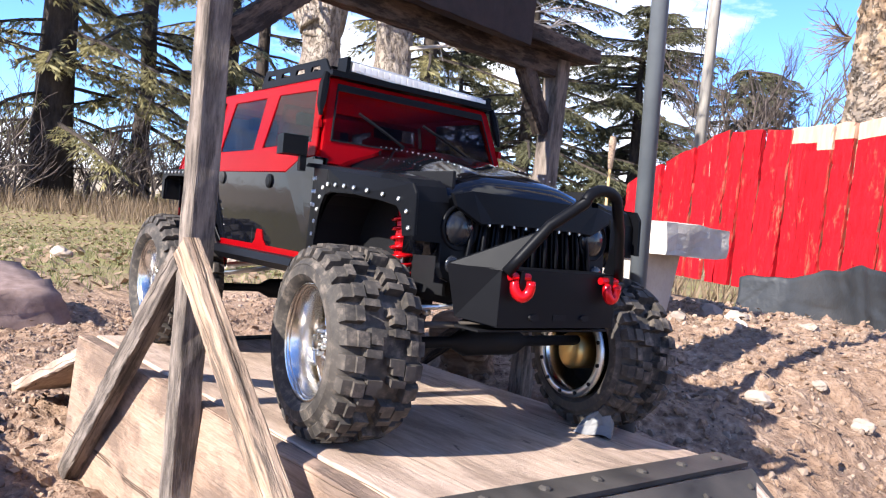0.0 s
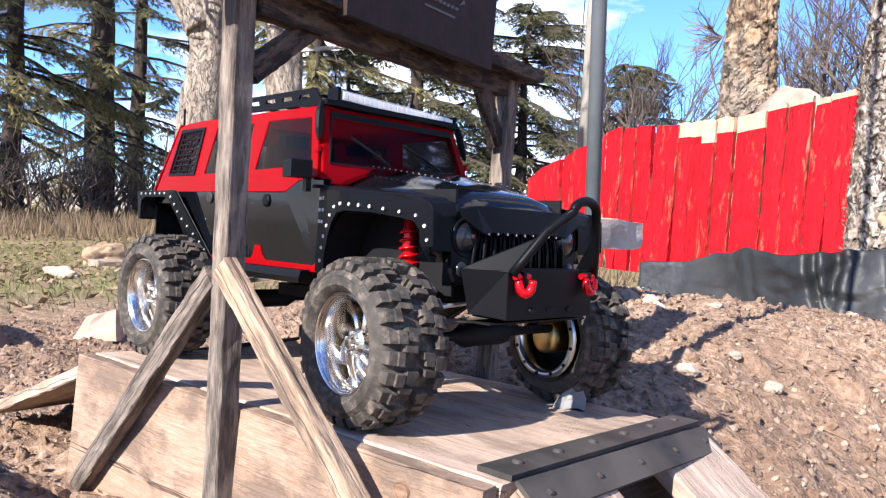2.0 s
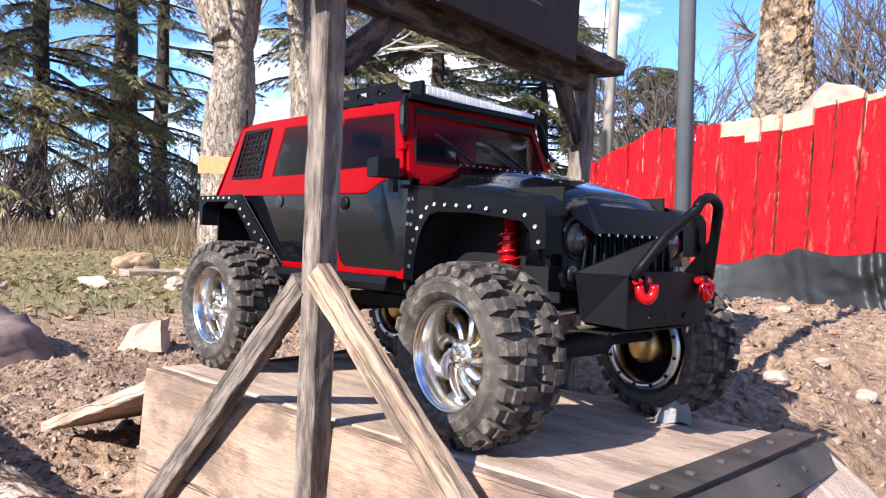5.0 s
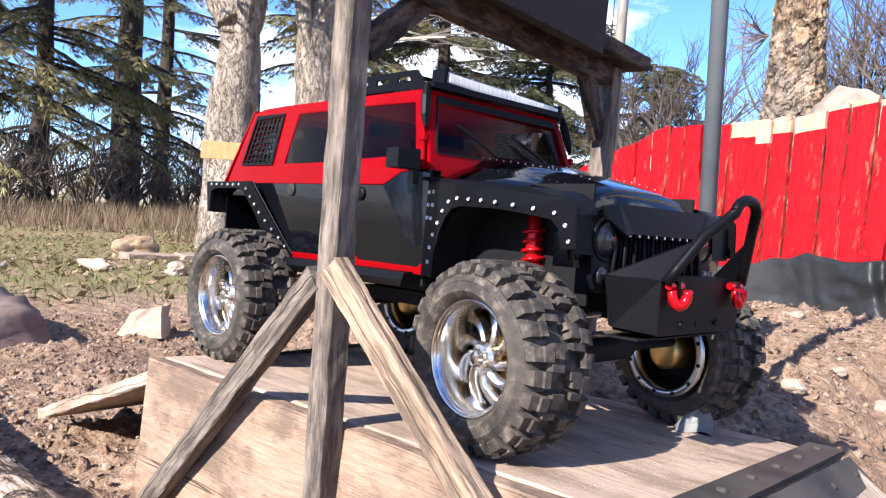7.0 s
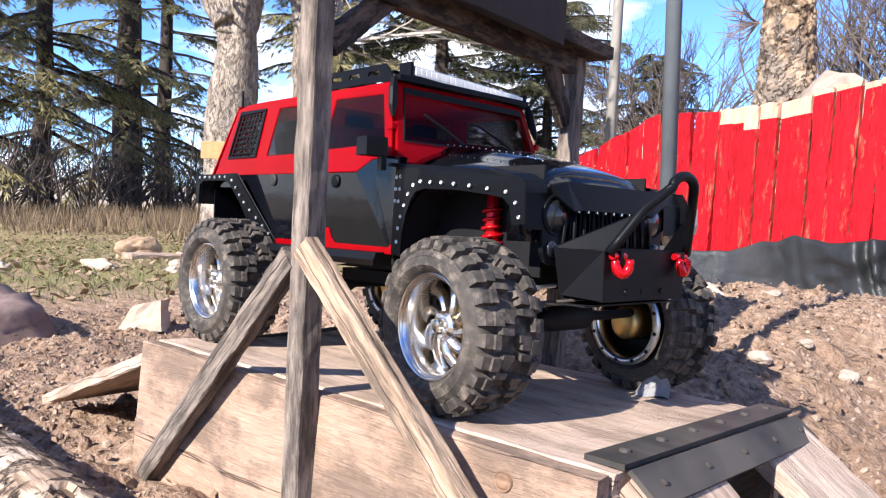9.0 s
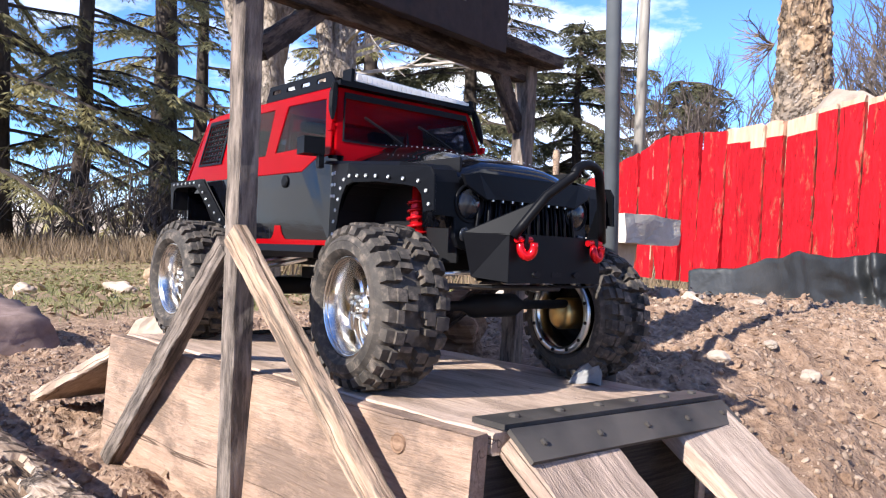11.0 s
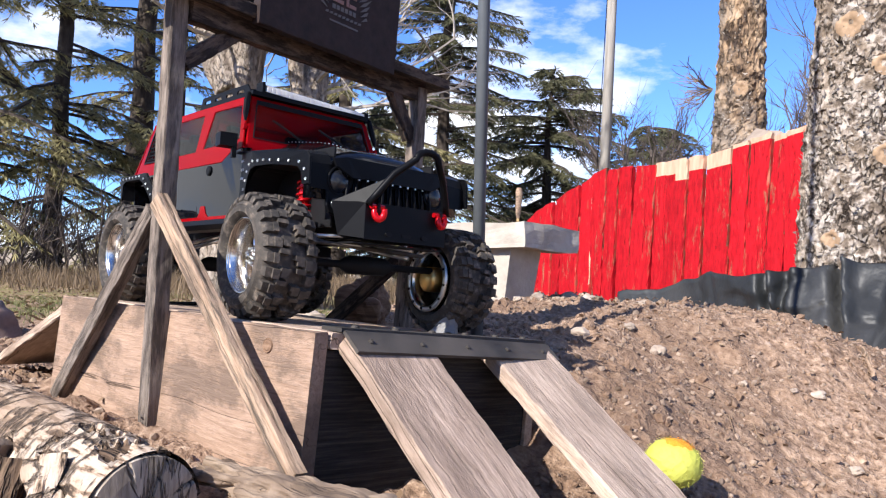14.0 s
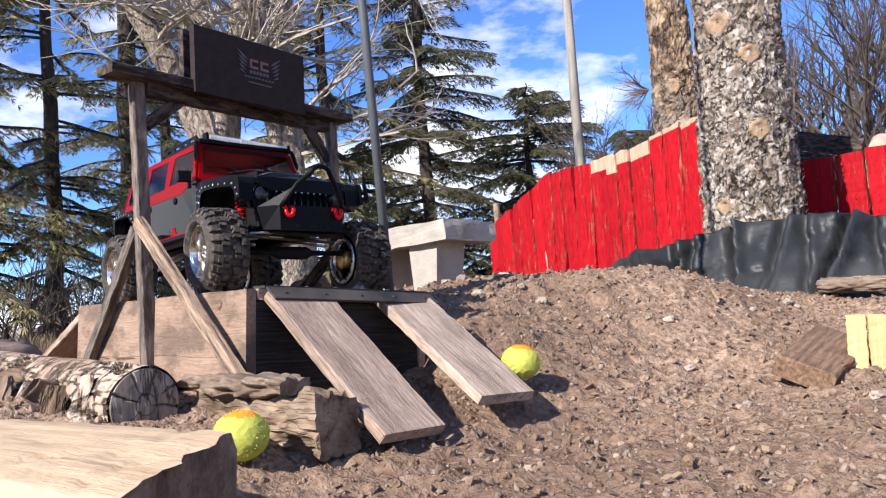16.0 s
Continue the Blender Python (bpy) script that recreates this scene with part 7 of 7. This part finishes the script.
for k, (x, y, sx, sy, sz) in enumerate(((-2.4, 0.72, 0.045, 0.035, 0.026), (-2.35, 0.98, 0.07, 0.03, 0.028), (-2.15, 1.12, 0.035, 0.045, 0.028))):
    stone(x, y, (sx * 0.85, sy * 0.85, sz * 0.8), 120 + k, M_cream_stone, "pale kerb stone in the thin grass", 0.3, k * 20, 0.2)
for k, (x, y, l) in enumerate(((-3.3, 1.55, 0.5), (-3.2, 1.75, 0.4))):
    m, length = along((x, y, ground_at(x, y) + 0.03), (x + 0.1, y + l, ground_at(x, y + l) + 0.035))
    ob = thing("old_plank", m, "grey old plank lying in the grass", "plank")
    part("board", timber(length, 0.14, 0.03, 140 + k, 0.003), M_grey, ob)
tagged(part("cut_stump", blob(150, (0.08, 0.12, 0.085), 0.3, 4), M_knot, None, "", pose(-4.1, 2.02, ground_at(-4.1, 2.02) + 0.05)), "orange-brown lump of cut wood in the grass", "stump")

# ---- logs and timber in front ----
M_cream = material("sun_bleached_timber", [(0.26, (0.26, 0.155, 0.088)), (0.42, (0.52, 0.36, 0.22)), (0.75, (0.70, 0.52, 0.34))], 7, (1.0, 16, 16), (0.7, 0.9), 0.7, 0.003, coarse=((0.44, 0.33, 0.22), 12, 0.5), fine=(220, 0.25))
M_split = material("split_log_wood", [(0.34, (0.06, 0.040, 0.026)), (0.46, (0.26, 0.18, 0.12)), (0.7, (0.46, 0.35, 0.25))], 10, (1, 6, 6), (0.85, 1.0), 1.0, 0.006, coarse=((0.10, 0.068, 0.046), 14, 0.7))
M_inner = material("inner_bark", [(0.36, (0.035, 0.023, 0.016)), (0.5, (0.13, 0.083, 0.053)), (0.7, (0.27, 0.185, 0.12))], 14, (1, 5, 5), (0.85, 1.0), 1.0, 0.005)
cracks(M_inner, 9, (1, 6, 6), 0.5, 0.05, (0.025, 0.016, 0.011), 0.004)
cracks(M_split, 6, (1, 14, 14), 0.5, 0.03, (0.08, 0.055, 0.038), 0.003, detail=2, blend=0.3)


def rough_block(length, w, h, seed, rough, cuts=90, around=52, square=3.0):
    """A split, rotten length of wood along x: a squarish section torn by noise that runs with the fibres."""
    bm, rings = bmesh.new(), []
    sh = Vector((seed * 1.3, seed * 2.1, seed * 0.7))
    for i in range(cuts + 1):
        f = i / cuts
        ring = []
        for k in range(around):
            a = math.tau * k / around
            c, d = math.cos(a), math.sin(a)
            g = (abs(c) ** square + abs(d) ** square) ** (-1 / square)
            y, z = 0.5 * w * c * g, 0.5 * h * d * g
            j = noise.noise(Vector((f * length * 9, y * 26, z * 26)) + sh) + 0.6 * noise.noise(Vector((f * length * 26, y * 85, z * 85)) + sh) + 0.7 * noise.noise(Vector((f * length * 60, y * 200, z * 200)) + sh)
            q = 1 + rough * j / (0.5 * min(w, h))
            jag = (noise.noise(Vector((y * 70, z * 70, seed))) * 0.10 * h if i in (0, cuts) else 0) * (1 if i else -1)
            ring.append(bm.verts.new((f * length + jag, y * q, z * q)))
        rings.append(ring)
    for a, b in zip(rings, rings[1:]):
        for k in range(around):
            bm.faces.new((a[k], a[(k + 1) % around], b[(k + 1) % around], b[k]))
    bm.faces.new(rings[0]), bm.faces.new(rings[-1])
    return bm


def log(p0, p1, r, seed, mat, label, end_mat=M_endgrain):
    """A barked log along x with its sawn, cracked end at p0."""
    def slant(bm):
        for v in bm.verts:
            v.co.x += 0.03 * v.co.y * max(0.0, 1 - v.co.x / 0.14)

    m, length = along(p0, p1)
    ob = thing("log", m, label, "log", "logs")
    bm, rings, outer = bmesh.new(), [], {}
    n, k = 190, 84
    for i in range(n + 1):
        ring = []
        for j in range(k):
            a = math.tau * j / k
            c = Vector((i / n * length, r * math.cos(a), r * math.sin(a)))
            d = Vector((0, math.cos(a), math.sin(a)))
            q = noise.noise(Vector((c.x * 9, c.y * 20, c.z * 20 - seed))) + 0.55 * noise.noise(Vector((c.x * 28, c.y * 60, c.z * 60 + seed))) + 0.25 * noise.noise(Vector((c.x * 80, c.y * 130, c.z * 130)))
            q += 0.55 * d.z - 0.30
            h = noise.noise(Vector((c.x * 6, c.y * 22, c.z * 22 + seed))) * 0.09
            if q > 0:
                h += 0.035 + 0.035 * math.exp(-q * 14) + 0.012 * noise.noise(Vector((c.x * 160, c.y * 30, c.z * 30)))
            else:
                h += -0.06 + 0.07 * noise.noise(Vector((c.x * 20, c.y * 150, c.z * 150 + seed)))
            v = bm.verts.new(c + d * r * h)
            outer[v] = q > 0
            ring.append(v)
        rings.append(ring)
    for a, b in zip(rings, rings[1:]):
        for j in range(k):
            f = bm.faces.new((a[j], a[(j + 1) % k], b[(j + 1) % k], b[j]))
            f.material_index = 0 if sum(outer[v] for v in f.verts) >= 2 else 1
    bm.faces.new(rings[-1])
    slant(bm)
    part("bark", bm, [mat, M_inner], ob)
    bm = bmesh.new()
    lathe(bm, [(r * 0.97, 0.012), (r * 0.96, -0.002), (r * 0.70, -0.0026), (r * 0.50, -0.0028), (r * 0.30, -0.0030), (r * 0.285, -0.0012), (r * 0.27, -0.0030), (r * 0.12, -0.0030), (0.0006, -0.0032)], 220, "x")
    for v in bm.verts:
        a = math.atan2(v.co.z, v.co.y)
        q = math.hypot(v.co.y, v.co.z) / r
        crack = 0.0
        for ca, inner, wide in ((0.4, 0.15, 0.05), (1.15, 0.5, 0.04), (1.9, 0.3, 0.045), (2.65, 0.55, 0.035), (3.3, 0.2, 0.05), (4.1, 0.6, 0.04), (4.75, 0.35, 0.05), (5.6, 0.45, 0.04)):
            off = abs((a - ca - 0.05 * math.sin(q * 9) + math.pi) % math.tau - math.pi)
            crack = max(crack, max(0, 1 - off / wide) * (q > inner))
        v.co.x += crack * 0.006 + 0.0008 * noise.noise(v.co * 130)
    slant(bm)
    part("sawn_end", bm, end_mat, ob, "grey cracked end grain")
    return ob


log((-0.232, 0.096, 0.235), (-0.98, 0.082, 0.272), 0.0350, 5, M_bark_log, "birch log with peeling bark and a grey sawn end")
for k, (x0, y0, z0, x1, y1, z1, w, turn) in enumerate(((-0.285, 0.060, 0.262, -0.245, 0.034, 0.186, 0.030, 25), (-0.318, 0.056, 0.255, -0.300, 0.030, 0.190, 0.036, -20), (-0.352, 0.050, 0.262, -0.378, 0.024, 0.196, 0.030, 35),
                                                        (-0.395, 0.052, 0.258, -0.412, 0.026, 0.200, 0.040, -10), (-0.330, 0.036, 0.205, -0.430, 0.026, 0.200, 0.034, 60), (-0.455, 0.048, 0.262, -0.440, 0.024, 0.204, 0.034, 15))):
    m, length = along((x0, y0, z0), (x1, y1, z1), turn)
    piece = thing("bark_piece", m, "torn curl of brown bark leaning on the log", "bark", "bark pieces")
    part("strip", rough_block(length, w, 0.009, 500 + k, 0.0036, 34, 30, 2.2), M_bark_log if k % 3 == 0 else M_inner if k % 3 == 1 else M_rot_shaded_end, piece)
m, length = along((-0.066, 0.190, 0.210), (-0.235, 0.170, 0.212))
split = thing("split_log", m, "split rotten log with brown bark beside the ramp", "log", "logs")
part("wood", rough_block(length, 0.052, 0.060, 9, 0.0085), M_split, split)
part("bark", rough_block(length * 0.95, 0.034, 0.014, 10, 0.0062), M_rot_shaded_end, split, "loose dark bark", pose(0.034, 0.014, 0.034))
m, length = along((0.075, -0.065, 0.207), (-0.775, -0.161, 0.206))
beam = thing("squared_timber", m, "pale squared timber lying in the dirt", "timber")
bm = rough_block(length, 0.128, 0.078, 161, 0.0012, 150, 64, 14.0)
for v in bm.verts:
    skew = max(0.0, 1 - v.co.x / 0.30)
    v.co.x -= 0.66 * (v.co.y + 0.064) * skew
    if v.co.z > 0.025 and v.co.x < 0.05:
        v.co.z -= 0.004 * max(0, noise.noise(Vector((v.co.y * 45, v.co.x * 60, 3)))) + 0.003 * float(step(0.02, -0.09, np.array(v.co.x)))
bm.normal_update()
# end caps take a darker wood: dirty end grain plus shade put into the colour
for f in bm.faces:
    f.material_index = 1 if len(f.verts) > 4 else 0
timber_mesh = mesh("beam", bm, [M_cream, M_rot_shaded_end], True)
timber_mesh.set_sharp_from_angle(angle=radians(40))
part("beam", timber_mesh, None, beam)


def felt_ball(x, y, z, r, seed, tilt):
    """A fuzzy yellow half-sunk ball, sprayed orange on top."""
    rnd = random.Random(seed)
    ob = thing("tennis_ball", pose(x, y, z, *tilt), "worn fuzzy yellow ball with an orange sprayed top", "ball", "balls")
    for name, test, mat in (("felt", lambda v: True, M_fuzz), ("orange_top", lambda v: v.z >= 0.80, M_fuzz_orange)):
        bm = bmesh.new()
        bmesh.ops.create_icosphere(bm, subdivisions=4, radius=1)
        drop = [v for v in bm.verts if not test(v.co + Vector((0, 0, 0.07 * noise.noise(v.co * 5))))]
        bmesh.ops.delete(bm, geom=drop, context="VERTS")
        for v in bm.verts:
            d = v.co.normalized()
            seam = max(0, 1 - abs(d.z + 0.35 - 0.35 * math.sin(2 * math.atan2(d.y, d.x))) * 14)
            v.co = d * r * (1 + 0.04 * noise.noise(d * 4) - 0.05 * seam) * (1.0 if name == "felt" else 1.006)
            v.co.z *= 0.86
        base = [(v.co.copy(), v.co.normalized()) for v in bm.verts]
        for p, d in base:
            for _ in range(2):
                t = Vector((rnd.uniform(-1, 1), rnd.uniform(-1, 1), rnd.uniform(-1, 1))) * r * 0.05
                s = d.orthogonal() * r * 0.012
                q = p + t
                v3 = [bm.verts.new(q - s), bm.verts.new(q + s), bm.verts.new(q + d * r * 0.022 + t * 0.5)]
                bm.faces.new(v3)
        part(name, bm, mat, ob, "fuzzy yellow-green felt" if name == "felt" else "orange sprayed patch")
    return ob


felt_ball(-0.097, 0.508, 0.2300, 0.0240, 3, (0, 12, 20))
felt_ball(-0.095, 0.110, 0.2120, 0.0240, 4, (0, 4, 0))

# scraps on the right-hand dirt
m, length = along((0.122, 0.845, seat(0.122, 0.845) + 0.012), (0.112, 1.06, seat(0.112, 1.06) + 0.012))
wedge = thing("wood_offcut", m, "brown wedge-shaped wood offcut on the dirt", "offcut")
part("block", timber(length, 0.078, 0.030, 171, 0.0012, 0.08), M_offcut, wedge, "", pose(0, 0, 0.006, 22))
pick = thing("picket_panel", pose(0.163, 0.955, seat(0.163, 0.955) - 0.008, -12, 0, 8), "small panel of fresh yellow pickets", "picket panel")
for i in range(4):
    part("picket", timber(0.085, 0.026, 0.010, 180 + i, 0.0008, 0.1), M_fresh, pick, "", pose(i * 0.0285, 0, 0, 0, -90, 0) @ pose(0, 0, 0, 90))
m, length = along((-0.030, 1.475, seat(-0.03, 1.475) + 0.020), (0.55, 1.46, seat(0.55, 1.46) + 0.020))
barkp = thing("bark_slab", m, "split brown bark slab below the black sheet", "bark")
part("slab", rough_block(length, 0.055, 0.030, 190, 0.005), M_rot_shaded_end, barkp)
m, length = along((-0.064, 1.028, 0.275), (-0.076, 1.020, 0.312))
stick = thing("wood_chip", m, "pale splinter of wood stuck in the dirt", "wood chip")
part("chip", timber(length, 0.010, 0.006, 191, 0.001, 0.2), M_worn, stick)
rnd = random.Random(55)
bm = bmesh.new()
for _ in range(130):
    x, y = rnd.uniform(-0.75, 0.45), rnd.uniform(0.56, 1.4)
    a, l = rnd.uniform(0, math.tau), rnd.uniform(0.012, 0.05)
    pts = [Vector((x + math.cos(a) * l * t + rnd.uniform(-.003, .003), y + math.sin(a) * l * t + rnd.uniform(-.003, .003), 0)) for t in (0, 0.35, 0.7, 1)]
    for p in pts:
        p.z = ground_at(p.x, p.y) + 0.002 + rnd.uniform(0, 0.003)
    tube(bm, pts, [0.0005, 0.00045, 0.0004, 0.0002], 4)
tagged(part("dry_twigs", bm, M_litter), "thin dry twigs and straws strewn on the dirt", "twigs", kind="stuff")


# the plan above is drawn in units of 1 : SIZE; set it to true size
for ob in list(scene.objects):
    if ob.parent is None and ob.type in {"MESH", "EMPTY"}:
        ob.matrix_basis = Matrix.Scale(SIZE, 4) @ ob.matrix_basis
